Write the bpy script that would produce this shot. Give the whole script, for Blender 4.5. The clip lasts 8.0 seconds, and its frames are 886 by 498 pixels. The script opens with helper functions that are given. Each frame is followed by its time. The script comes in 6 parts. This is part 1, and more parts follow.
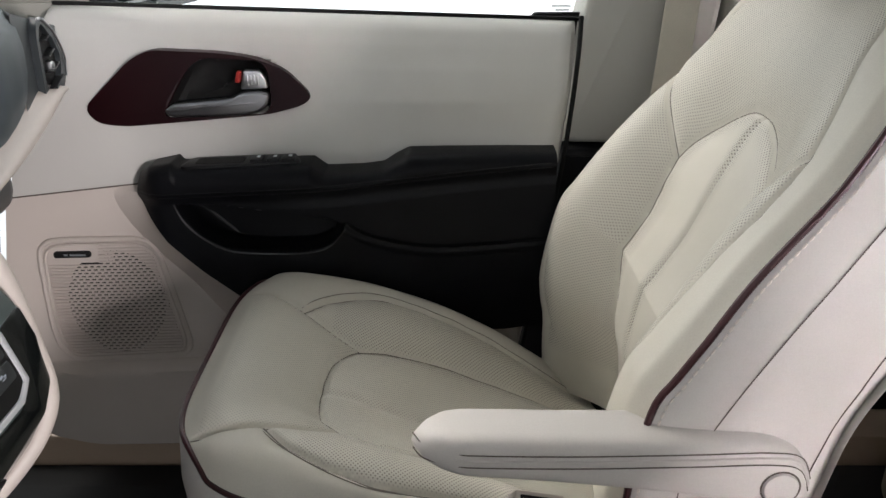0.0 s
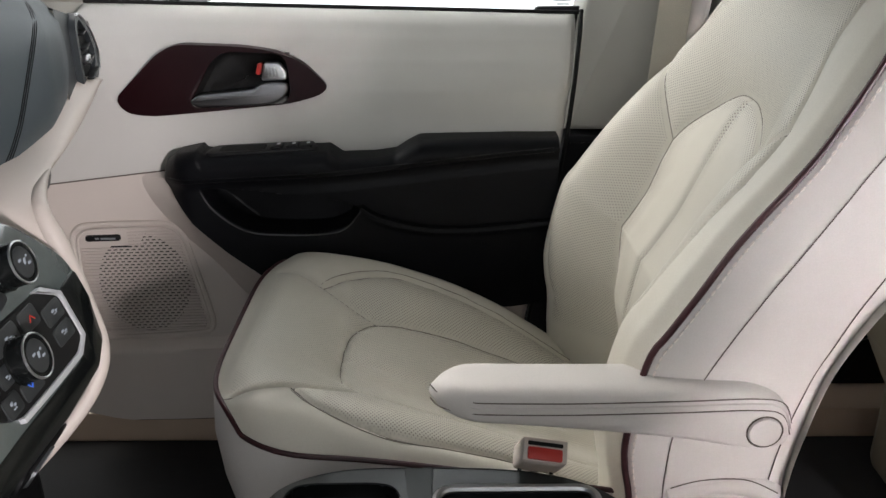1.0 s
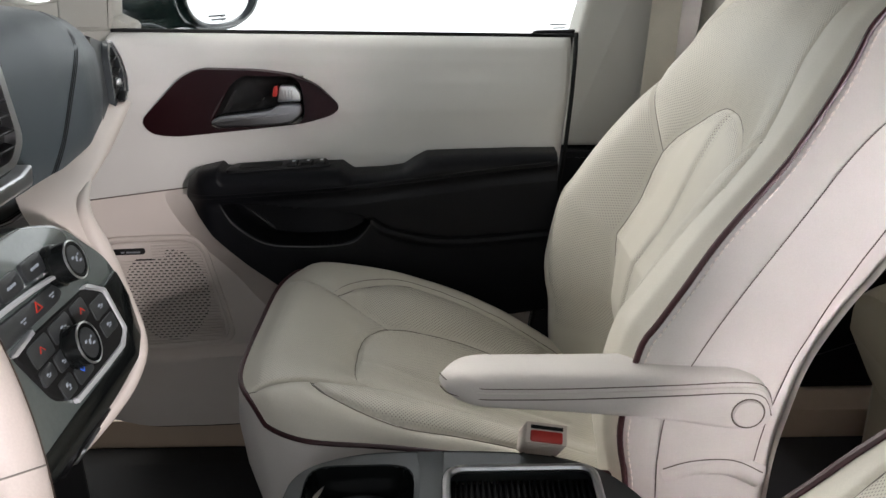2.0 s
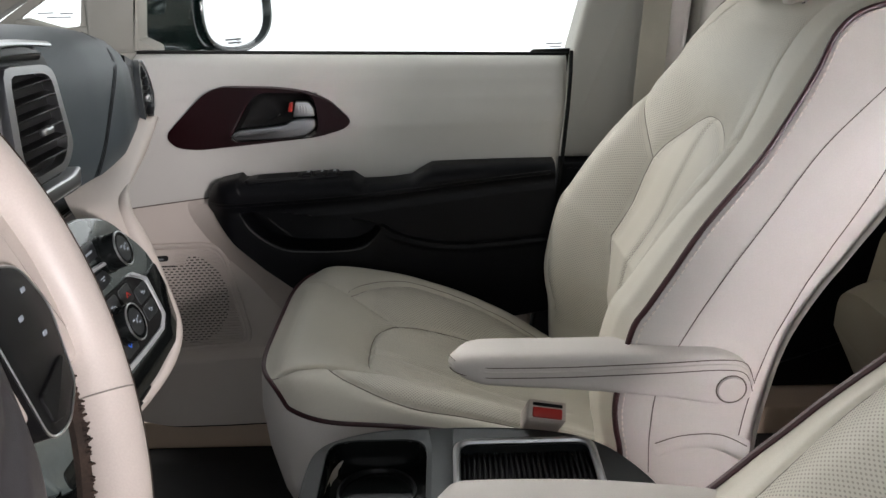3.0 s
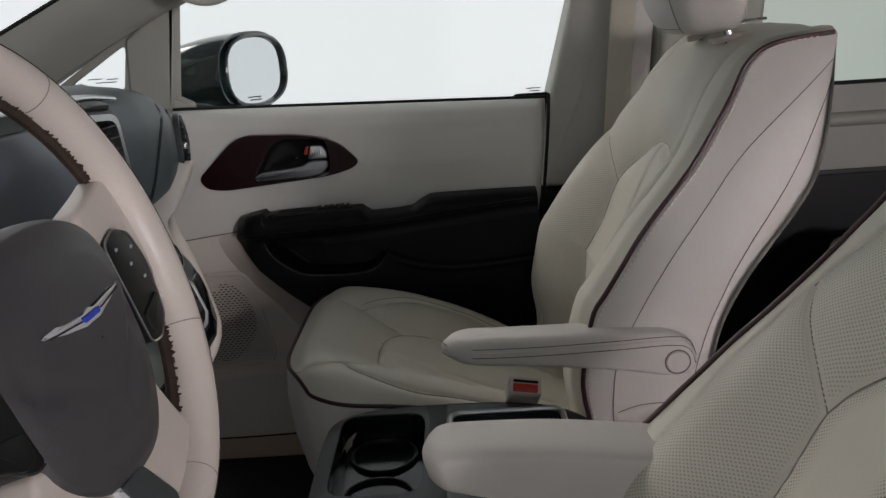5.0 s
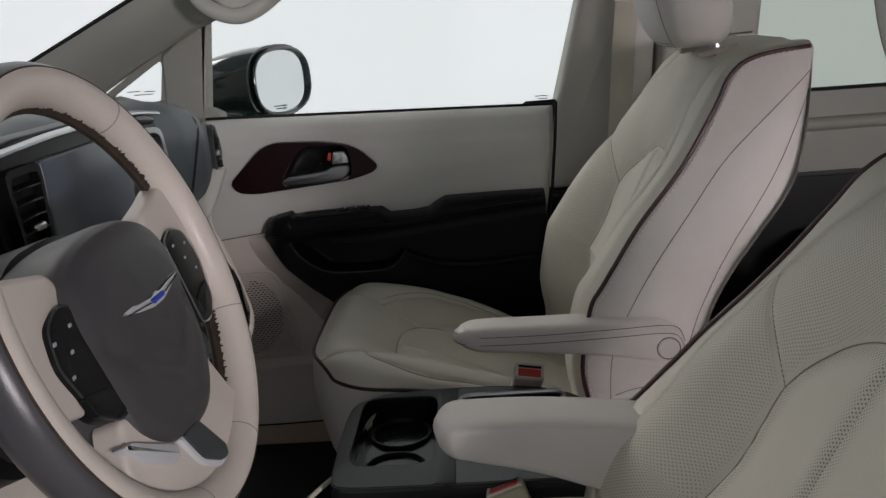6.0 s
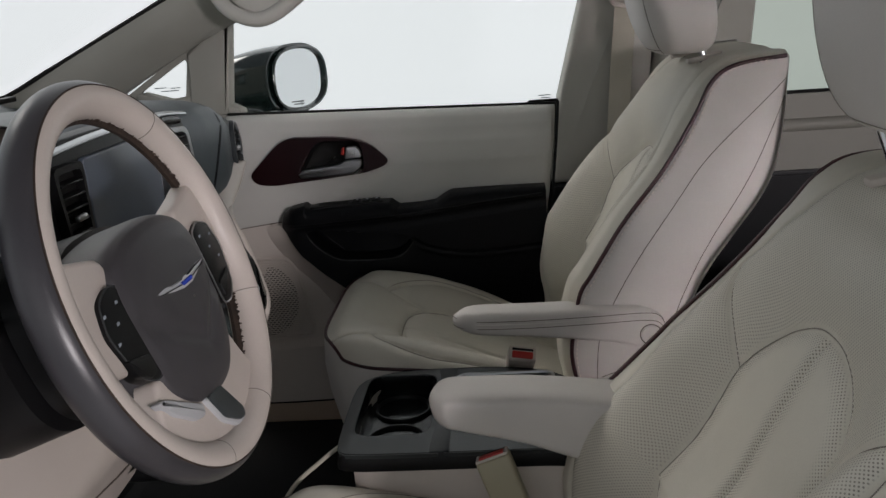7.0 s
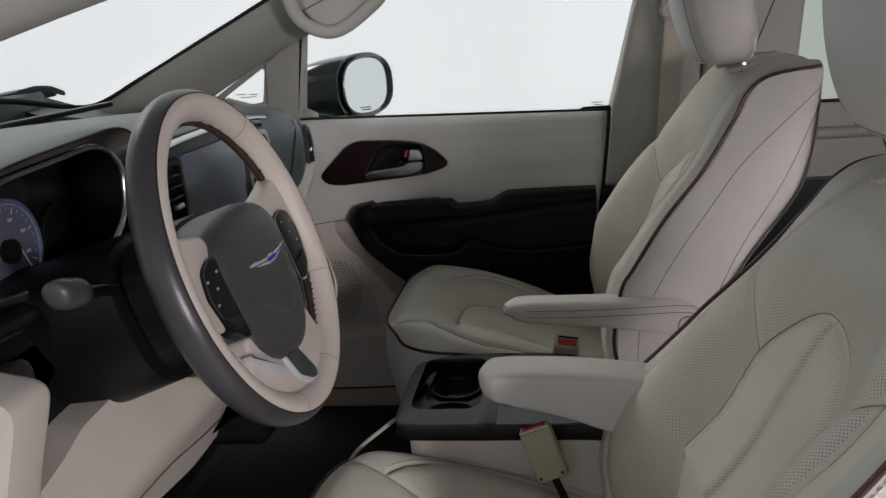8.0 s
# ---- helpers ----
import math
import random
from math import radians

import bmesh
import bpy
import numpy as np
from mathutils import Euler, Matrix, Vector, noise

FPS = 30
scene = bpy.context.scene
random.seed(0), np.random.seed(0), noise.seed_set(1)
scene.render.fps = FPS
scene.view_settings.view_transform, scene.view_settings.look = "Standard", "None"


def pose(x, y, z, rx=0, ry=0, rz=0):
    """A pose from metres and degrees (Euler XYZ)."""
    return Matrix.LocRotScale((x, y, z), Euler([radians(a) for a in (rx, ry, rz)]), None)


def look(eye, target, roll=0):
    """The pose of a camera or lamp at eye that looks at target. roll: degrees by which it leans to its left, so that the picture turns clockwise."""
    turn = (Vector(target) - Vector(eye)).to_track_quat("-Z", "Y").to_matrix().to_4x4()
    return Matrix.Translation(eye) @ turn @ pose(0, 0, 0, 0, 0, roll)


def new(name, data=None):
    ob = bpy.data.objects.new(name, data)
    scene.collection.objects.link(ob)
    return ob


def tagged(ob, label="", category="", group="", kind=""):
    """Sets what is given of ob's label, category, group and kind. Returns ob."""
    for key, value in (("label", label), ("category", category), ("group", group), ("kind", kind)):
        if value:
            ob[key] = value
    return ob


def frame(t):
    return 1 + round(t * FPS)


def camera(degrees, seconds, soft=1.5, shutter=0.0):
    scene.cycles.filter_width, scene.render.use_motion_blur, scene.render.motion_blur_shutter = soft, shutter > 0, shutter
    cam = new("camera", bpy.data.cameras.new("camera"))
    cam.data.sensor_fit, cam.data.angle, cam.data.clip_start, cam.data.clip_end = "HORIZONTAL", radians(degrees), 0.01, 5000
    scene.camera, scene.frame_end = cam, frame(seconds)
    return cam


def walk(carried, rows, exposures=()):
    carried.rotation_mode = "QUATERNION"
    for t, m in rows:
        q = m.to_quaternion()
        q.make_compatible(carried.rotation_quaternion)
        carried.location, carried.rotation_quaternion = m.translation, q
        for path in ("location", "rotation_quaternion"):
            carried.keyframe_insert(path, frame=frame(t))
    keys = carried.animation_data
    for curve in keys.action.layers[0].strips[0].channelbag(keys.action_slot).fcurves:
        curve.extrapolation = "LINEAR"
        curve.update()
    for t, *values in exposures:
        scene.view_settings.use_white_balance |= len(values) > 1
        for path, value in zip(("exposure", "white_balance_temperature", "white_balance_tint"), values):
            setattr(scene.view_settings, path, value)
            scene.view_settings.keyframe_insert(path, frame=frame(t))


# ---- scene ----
cam = camera(55.1, 8.0)
# the walk: first eye, then right / ahead / up of the first view in metres
METRES, EYE, TILT, LEAN, TURN = 0.88, 1.36, -23.0, 0.0, 0.0
ROWS = [
    (0.0, 0.0, 0.0, 0.0, 0.0, 0.0, -0.0),
    (0.5, -0.0077, -0.037, -0.0212, 0.12, -0.13, 0.1),
    (1.0, -0.012, -0.0884, -0.0386, 0.2, 0.15, 0.43),
    (1.5, -0.0076, -0.1327, -0.0555, 0.23, 1.02, 0.81),
    (2.0, -0.0168, -0.1794, -0.0723, 0.46, 1.97, 1.04),
    (3.5, -0.0269, -0.3359, -0.1506, 0.65, 4.88, 1.97),
    (4.0, -0.0116, -0.393, -0.1762, 0.9, 6.15, 2.56),
    (4.5, 0.0026, -0.4514, -0.2015, 1.17, 7.38, 3.07),
    (6.0, 0.04, -0.6504, -0.2513, 3.5, 7.86, 3.48),
    (6.5, 0.0513, -0.713, -0.253, 3.72, 7.49, 3.1),
    (7.0, 0.0814, -0.7773, -0.2661, 4.67, 7.15, 2.65),
    (7.5, 0.0997, -0.8459, -0.2925, 8.26, 7.2, 1.66),
    (8.0, 0.113, -0.9187, -0.3108, 8.74, 7.69, 1.16),
]
EXPOSURES = [(0.0, 0.5), (2.0, 0.52), (3.5, -0.04), (4.5, -0.64), (6.0, -0.76), (8.0, -0.76)]
walk(cam, [(t, pose(0, -0.53, EYE, TILT, LEAN, TURN) @ pose(METRES * x, METRES * y, METRES * z, 90 + pitch, roll, yaw)) for t, x, y, z, yaw, pitch, roll in ROWS], EXPOSURES)

# ---- light: a white photo studio round the car, lit by unseen added lamps ----
world = bpy.data.worlds.new("studio_air")
scene.world = world
world.use_nodes = True
world.node_tree.nodes["Background"].inputs["Color"].default_value = (0.90, 0.955, 1.03, 1)
world.node_tree.nodes["Background"].inputs["Strength"].default_value = 0.29


def softbox(name, eye, target, width, height, watts, color, spread=180):
    data = bpy.data.lights.new(name, "AREA")
    data.shape, data.size, data.size_y, data.energy, data.color = "RECTANGLE", width, height, watts, color
    data.spread = radians(spread)
    ob = new(name, data)
    ob.matrix_world = look(eye, target)
    return tagged(ob, "unseen area light placed outside the car to light the cabin", "studio light")


# key: unseen, placed where the shadows on door and armrest point back to
softbox("unseen_light", (1.75, -3.0, 1.45), (0.0, 0.4, 0.95), 0.26, 0.26, 95, (1.0, 0.93, 0.95))
# narrow unseen lamp, added to brighten the passenger seat's flank
softbox("unseen_light", (2.6, -2.4, 1.35), (0.36, 0.12, 0.98), 0.6, 0.6, 2.2, (1.0, 0.89, 0.93), 28)
# broad unseen fill, added on the driver side to lift the cabin
softbox("unseen_light", (-0.5, -3.6, 1.8), (0.1, 0.3, 0.95), 2.4, 1.6, 9, (0.98, 0.985, 1.0))
# unseen lamp ahead, added to brighten the passenger cushion
softbox("unseen_light", (-2.2, 1.6, 3.0), (-0.05, 0.4, 0.8), 1.4, 0.9, 4.2, (1.0, 0.955, 0.91), 45)


# ---- materials ----
def material(name):
    m = bpy.data.materials.new(name)
    m.use_nodes = True
    return m, m.node_tree, m.node_tree.nodes["Principled BSDF"]


def surface(name, color, rough=0.5, metal=0.0, grain=900.0, bump=0.15, vary=0.06, patch=9.0, coat=0.0, spec=0.5, sheen=0.0):
    """A base colour broken up at two scales, with fine relief."""
    m, tree, shader = material(name)
    nodes, links = tree.nodes, tree.links
    coord = nodes.new("ShaderNodeTexCoord")
    big = nodes.new("ShaderNodeTexNoise")
    big.inputs["Scale"].default_value, big.inputs["Detail"].default_value = patch, 4
    fine = nodes.new("ShaderNodeTexNoise")
    fine.inputs["Scale"].default_value, fine.inputs["Detail"].default_value = grain, 3
    links.new(coord.outputs["Object"], big.inputs["Vector"])
    links.new(coord.outputs["Object"], fine.inputs["Vector"])
    ramp = nodes.new("ShaderNodeMapRange")
    ramp.inputs["From Min"].default_value, ramp.inputs["From Max"].default_value = 0.3, 0.7
    ramp.inputs["To Min"].default_value, ramp.inputs["To Max"].default_value = 1 - vary, 1 + vary
    links.new(big.outputs["Fac"], ramp.inputs["Value"])
    ramp2 = nodes.new("ShaderNodeMapRange")
    ramp2.inputs["From Min"].default_value, ramp2.inputs["From Max"].default_value = 0.3, 0.7
    ramp2.inputs["To Min"].default_value, ramp2.inputs["To Max"].default_value = 1 - 0.7 * vary, 1 + 0.7 * vary
    links.new(fine.outputs["Fac"], ramp2.inputs["Value"])
    both = nodes.new("ShaderNodeMath")
    both.operation = "MULTIPLY"
    links.new(ramp.outputs["Result"], both.inputs[0])
    links.new(ramp2.outputs["Result"], both.inputs[1])
    tone = nodes.new("ShaderNodeVectorMath")
    tone.operation = "SCALE"
    tone.inputs[0].default_value = color
    links.new(both.outputs["Value"], tone.inputs["Scale"])
    links.new(tone.outputs["Vector"], shader.inputs["Base Color"])
    gloss = nodes.new("ShaderNodeMapRange")
    gloss.inputs["To Min"].default_value, gloss.inputs["To Max"].default_value = max(rough - 0.06, 0.02), min(rough + 0.06, 1)
    links.new(big.outputs["Fac"], gloss.inputs["Value"])
    links.new(gloss.outputs["Result"], shader.inputs["Roughness"])
    shader.inputs["Metallic"].default_value = metal
    shader.inputs["Specular IOR Level"].default_value = spec
    shader.inputs["Coat Weight"].default_value = coat
    shader.inputs["Sheen Weight"].default_value = sheen
    if bump > 0:
        relief = nodes.new("ShaderNodeBump")
        relief.inputs["Strength"].default_value, relief.inputs["Distance"].default_value = bump, 0.0006
        links.new(fine.outputs["Fac"], relief.inputs["Height"])
        links.new(relief.outputs["Normal"], shader.inputs["Normal"])
    return m


def glowing(name, color, strength):
    m, tree, shader = material(name)
    shader.inputs["Base Color"].default_value = (*[0.25 * c for c in color], 1)
    shader.inputs["Roughness"].default_value = 0.9
    shader.inputs["Emission Color"].default_value = (*color, 1)
    shader.inputs["Emission Strength"].default_value = strength
    return m


def perforated(name, color, rough):
    """Leather whose marked panels are punched with small holes; the mark is the mesh attribute 'punch'."""
    m = surface(name, color, rough, 0.0, 700.0, 0.2, 0.05, 7.0)
    tree = m.node_tree
    nodes, links = tree.nodes, tree.links
    shader = nodes["Principled BSDF"]
    uv = nodes.new("ShaderNodeUVMap")
    turn = nodes.new("ShaderNodeMapping")
    turn.inputs["Rotation"].default_value[2] = radians(45)
    turn.inputs["Scale"].default_value = (310, 310, 310)
    links.new(uv.outputs["UV"], turn.inputs["Vector"])
    cells = nodes.new("ShaderNodeTexVoronoi")
    cells.voronoi_dimensions, cells.inputs["Scale"].default_value, cells.inputs["Randomness"].default_value = "2D", 1.0, 0.0
    links.new(turn.outputs["Vector"], cells.inputs["Vector"])
    hole = nodes.new("ShaderNodeMapRange")
    hole.inputs["From Min"].default_value, hole.inputs["From Max"].default_value = 0.34, 0.16
    links.new(cells.outputs["Distance"], hole.inputs["Value"])
    mark = nodes.new("ShaderNodeAttribute")
    mark.attribute_name = "punch"
    amount = nodes.new("ShaderNodeMath")
    amount.operation = "MULTIPLY"
    links.new(hole.outputs["Result"], amount.inputs[0])
    links.new(mark.outputs["Fac"], amount.inputs[1])
    mix = nodes.new("ShaderNodeMix")
    mix.data_type = "RGBA"
    old = shader.inputs["Base Color"].links[0].from_socket
    links.new(amount.outputs["Value"], mix.inputs["Factor"])
    links.new(old, mix.inputs["A"])
    mix.inputs["B"].default_value = (0.13, 0.118, 0.10, 1)
    links.new(mix.outputs["Result"], shader.inputs["Base Color"])
    return m


LEATHER = surface("cream_leather", (0.56, 0.53, 0.50), 0.48, 0, 700, 0.2, 0.045, 6)
PUNCHED = perforated("punched_cream_leather", (0.562, 0.532, 0.458), 0.5)
# the seat leather again, darkened to olive for the dim second row
DIM_LEATHER = surface("leather_dimmed_to_olive", (0.20, 0.178, 0.13), 0.5, 0, 700, 0.2, 0.05, 6)
VINYL = surface("cream_door_vinyl", (0.515, 0.505, 0.475), 0.55, 0, 1100, 0.25, 0.04, 5)
PLASTIC = surface("cream_hard_plastic", (0.53, 0.475, 0.43), 0.5, 0, 1400, 0.3, 0.05, 6)
# one cream pillar trim in two tones: shade put into the first, light into the second
PILLAR = surface("shaded_pillar_cloth", (0.27, 0.265, 0.235), 0.8, 0, 1500, 0.3, 0.05, 6)
PILLAR_PALE = surface("lit_pillar_cloth", (0.42, 0.412, 0.375), 0.65, 0, 1300, 0.25, 0.04, 6)
# cream door vinyl with the shade behind the seat put into its colour
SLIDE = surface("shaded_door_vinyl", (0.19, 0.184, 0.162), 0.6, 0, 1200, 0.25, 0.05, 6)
# cream thread, its colour darkened for the shade inside the seams
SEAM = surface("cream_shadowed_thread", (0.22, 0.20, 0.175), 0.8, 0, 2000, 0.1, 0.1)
THREAD = surface("grey_brown_thread", (0.12, 0.10, 0.085), 0.8, 0, 2000, 0.1, 0.1)
PALE = surface("pale_thread", (0.70, 0.64, 0.58), 0.7, 0, 2000, 0.1, 0.1)
PIPING = surface("dark_red_piping", (0.034, 0.0045, 0.007), 0.45, 0, 900, 0.1, 0.1)
BLACK = surface("black_soft_vinyl", (0.0044, 0.0046, 0.0058), 0.42, 0, 900, 0.35, 0.12, 8, 0.0, 0.14)
HARDBLACK = surface("black_hard_plastic", (0.0035, 0.0035, 0.004), 0.42, 0, 1500, 0.15, 0.1, 8, 0.0, 0.28)
SLATE = surface("slate_dash_leather", (0.046, 0.060, 0.068), 0.46, 0, 800, 0.3, 0.06, 8)
SLATE_HARD = surface("slate_hard_plastic", (0.030, 0.036, 0.039), 0.4, 0, 1200, 0.15, 0.06, 8)
WHEELDARK = surface("dark_wheel_leather", (0.036, 0.034, 0.038), 0.32, 0, 900, 0.2, 0.1, 10)
KEY = surface("dark_grey_key_plastic", (0.026, 0.029, 0.031), 0.36, 0, 1200, 0.1, 0.06, 8)
STALK = surface("grey_stalk_plastic", (0.042, 0.042, 0.043), 0.42, 0, 1200, 0.15, 0.06, 8)
DECK = surface("dark_slate_console_plastic", (0.013, 0.016, 0.017), 0.36, 0, 1300, 0.15, 0.08, 8)
LINING = surface("brown_brow_lining", (0.10, 0.085, 0.072), 0.5, 0, 1200, 0.15, 0.06, 8)
DIAL = glowing("lit_dial_face", (0.26, 0.27, 0.42), 0.026)
HUBDARK = surface("dark_hub_vinyl", (0.042, 0.039, 0.043), 0.46, 0, 1100, 0.35, 0.08, 10)
WHEELCREAM = surface("cream_wheel_leather", (0.50, 0.445, 0.405), 0.42, 0, 800, 0.15, 0.05, 12)
WEAR = surface("worn_brown_lacing", (0.03, 0.018, 0.012), 0.9, 0, 600, 0.5, 0.4, 60)
CHROME = surface("chrome", (0.75, 0.76, 0.78), 0.12, 1.0, 600, 0.0, 0.03)
SATIN = surface("satin_silver", (0.52, 0.53, 0.54), 0.3, 1.0, 900, 0.05, 0.05)
MAROON = surface("dark_red_gloss", (0.010, 0.0014, 0.0024), 0.36, 0, 300, 0.0, 0.15, 10, 0.0, 0.14)
LEVER = surface("dark_satin_metal", (0.30, 0.30, 0.31), 0.32, 1.0, 900, 0.05, 0.05)
PIANO = surface("gloss_black", (0.006, 0.007, 0.007), 0.12, 0, 200, 0.0, 0.1, 10, 0.0, 0.2)
BADGE = surface("bright_badge_metal", (0.55, 0.56, 0.58), 0.35, 0.3, 600, 0.0, 0.03)
# glossy and paler than the vinyl, a highlight put into the colour
LIP = surface("highlit_black_edge", (0.05, 0.05, 0.052), 0.2, 0, 300, 0.0, 0.1, 10, 0.0, 0.8)
# gloss black whose bright reflection is put into the base colour as grey-green
STACK = surface("gloss_black_painted_reflection", (0.080, 0.098, 0.096), 0.12, 0, 200, 0.0, 0.06, 10, 1.0)
RED = surface("red_plastic", (0.42, 0.028, 0.022), 0.4, 0, 800, 0.1, 0.06)
TAN = surface("olive_beige_plastic", (0.33, 0.30, 0.21), 0.5, 0, 900, 0.2, 0.05)
WEBBING = surface("cream_belt_webbing", (0.44, 0.41, 0.34), 0.75, 0, 1200, 0.5, 0.1)
CARPET = surface("black_carpet", (0.005, 0.005, 0.0055), 0.95, 0, 500, 1.0, 0.4, 14)
SILL = surface("tan_sill_plastic", (0.42, 0.32, 0.24), 0.5, 0, 1200, 0.2, 0.06, 6)
RUBBER = surface("black_rubber", (0.008, 0.008, 0.008), 0.7, 0, 900, 0.2, 0.1, 9, 0.0, 0.2)
PAINT = surface("dark_green_car_paint", (0.006, 0.012, 0.011), 0.15, 0.0, 200, 0.0, 0.1, 10, 1.0)
HEADLINER = surface("cream_headliner_cloth", (0.42, 0.41, 0.375), 0.9, 0, 900, 0.4, 0.05, 6)
WHITE = surface("white_print", (0.75, 0.78, 0.8), 0.5, 0, 900, 0.0, 0.02)
GREYPRINT = surface("grey_print", (0.18, 0.19, 0.2), 0.5, 0, 900, 0.0, 0.02)
BLUE = surface("blue_enamel", (0.02, 0.05, 0.45), 0.25, 0, 200, 0.0, 0.1)
STUDIO = surface("white_studio_wall", (0.82, 0.83, 0.84), 0.9, 0, 40, 0.05, 0.02, 0.6)
MIRROR = surface("mirror_glass", (0.70, 0.72, 0.73), 0.03, 1.0, 200, 0.0, 0.01)
SCREEN = surface("dark_screen_glass", (0.075, 0.092, 0.12), 0.35, 0, 200, 0.0, 0.05, 4, 0.3)


def glass(name, tint):
    m, tree, shader = material(name)
    shader.inputs["Base Color"].default_value = (*tint, 1)
    shader.inputs["Roughness"].default_value = 0.01
    shader.inputs["Transmission Weight"].default_value = 1.0
    shader.inputs["IOR"].default_value = 1.02
    return m


GLASS = glass("clear_window_glass", (0.97, 0.99, 0.98))
TINTED = glass("green_tinted_window_glass", (0.47, 0.51, 0.455))


# backdrops glow by emission in place of lamps shining on them
BACKDROP = glowing("glowing_white_backdrop", (0.93, 0.95, 0.97), 1.3)
BACKDROP_AHEAD = glowing("glowing_grey_white_backdrop", (0.88, 0.93, 0.96), 0.8)
LED_RED = glowing("red_lit_symbol", (1.0, 0.06, 0.03), 0.10)
LED_BLUE = glowing("blue_lit_symbol", (0.05, 0.2, 1.0), 0.3)
LED_WHITE = glowing("white_lit_symbol", (0.6, 0.66, 0.75), 0.16)
GAUGE = glowing("blue_white_gauge_light", (0.35, 0.45, 0.85), 0.10)


# ---- mesh helpers ----
def finish(mesh, smooth=True, angle=38):
    if smooth:
        mesh.polygons.foreach_set("use_smooth", [True] * len(mesh.polygons))
        mesh.set_sharp_from_angle(angle=radians(angle))
    mesh.update()
    return mesh


WORLDS = {}


def thing(name, at, label, category, group="", kind=""):
    ob = new(name)
    ob.empty_display_size = 0.05
    ob.location = at
    WORLDS[ob.name] = Matrix.Translation(at)
    return tagged(ob, label, category, group, kind)


def part(name, bm, mat, parent=None, label="", smooth=True, angle=38):
    """Links a bmesh or a mesh as ONE mesh object, under a thing or a part where one is given."""
    if isinstance(bm, bmesh.types.BMesh):
        mesh = bpy.data.meshes.new(name)
        bm.to_mesh(mesh)
        bm.free()
    else:
        mesh = bm
        mesh.name = name
    finish(mesh, smooth, angle)
    mesh.materials.append(mat)
    ob = new(name, mesh)
    if parent is not None:
        ob.parent = parent
        ob.matrix_parent_inverse = WORLDS.get(parent.name, Matrix()).inverted()
    if label:
        ob["label"] = label
    return ob


def setting(name, bm, mat, label, category):
    return tagged(part(name, bm, mat), label, category, "", "structure")


def from_grid(points, closed_u=False, closed_v=False, cap=False, flip=False):
    """points[i][j]: a surface of quads over the grid."""
    pts = np.asarray(points, float)
    n, k = pts.shape[:2]
    faces = []
    for i in range(n if closed_u else n - 1):
        for j in range(k if closed_v else k - 1):
            a, b = i * k + j, i * k + (j + 1) % k
            c, d = ((i + 1) % n) * k + (j + 1) % k, ((i + 1) % n) * k + j
            faces.append((a, d, c, b) if flip else (a, b, c, d))
    if cap and closed_v:
        faces.append(tuple(range(k)) if flip else tuple(reversed(range(k))))
        last = [(n - 1) * k + j for j in range(k)]
        faces.append(tuple(reversed(last)) if flip else tuple(last))
    mesh = bpy.data.meshes.new("grid")
    mesh.from_pydata([tuple(p) for p in pts.reshape(-1, 3)], [], faces)
    return mesh


def fixed(mesh):
    """Turns the faces outward."""
    bm = bmesh.new()
    bm.from_mesh(mesh)
    bmesh.ops.recalc_face_normals(bm, faces=bm.faces)
    bm.to_mesh(mesh)
    bm.free()
    return mesh


def spline(points, count, closed=False):
    """Evenly spaced points on a smooth curve through the points."""
    p = np.asarray(points, float)
    n = len(p)
    fine = []
    for i in range(n if closed else n - 1):
        p0, p1, p2, p3 = (p[(i - 1) % n], p[i], p[(i + 1) % n], p[(i + 2) % n]) if closed else (p[max(i - 1, 0)], p[i], p[i + 1], p[min(i + 2, n - 1)])
        for t in np.linspace(0, 1, 24, endpoint=False):
            fine.append(0.5 * (2 * p1 + (p2 - p0) * t + (2 * p0 - 5 * p1 + 4 * p2 - p3) * t * t + (3 * p1 - p0 - 3 * p2 + p3) * t ** 3))
    fine.append(p[0] if closed else p[-1])
    fine = np.array(fine)
    run = np.concatenate([[0], np.cumsum(np.linalg.norm(np.diff(fine, axis=0), axis=1))])
    at = np.linspace(0, run[-1], count + 1)[:-1] if closed else np.linspace(0, run[-1], count)
    return np.stack([np.interp(at, run, fine[:, k]) for k in range(p.shape[1])], axis=1)


def tube(points, radius, sides=8, closed=False, flat=1.0):
    """A round cord along the points; radius may be a list."""
    p = np.asarray(points, float)
    n = len(p)
    r = np.broadcast_to(np.asarray(radius, float), (n,))
    rings = []
    side = None
    for i in range(n):
        a = p[(i - 1) % n] if closed or i else p[i]
        b = p[(i + 1) % n] if closed or i < n - 1 else p[i]
        t = Vector(b - a).normalized()
        if side is None:
            side = t.cross(Vector((0.31, 0.2, 0.93))).normalized()
        side = (side - t * side.dot(t)).normalized()
        up = t.cross(side)
        rings.append([tuple(Vector(p[i]) + float(r[i]) * (math.cos(q) * side + flat * math.sin(q) * up)) for q in np.linspace(0, 2 * math.pi, sides, endpoint=False)])
    return fixed(from_grid(rings, closed, True, not closed))


def box(center, size, bevel=0.0, segments=2, turn=None):
    bm = bmesh.new()
    bmesh.ops.create_cube(bm, size=1.0)
    bmesh.ops.scale(bm, vec=size, verts=bm.verts)
    if bevel:
        bmesh.ops.bevel(bm, geom=bm.edges[:], offset=bevel, segments=segments, affect="EDGES", profile=0.5)
    m = Matrix.Translation(center)
    bmesh.ops.transform(bm, matrix=m @ turn if turn else m, verts=bm.verts)
    return bm


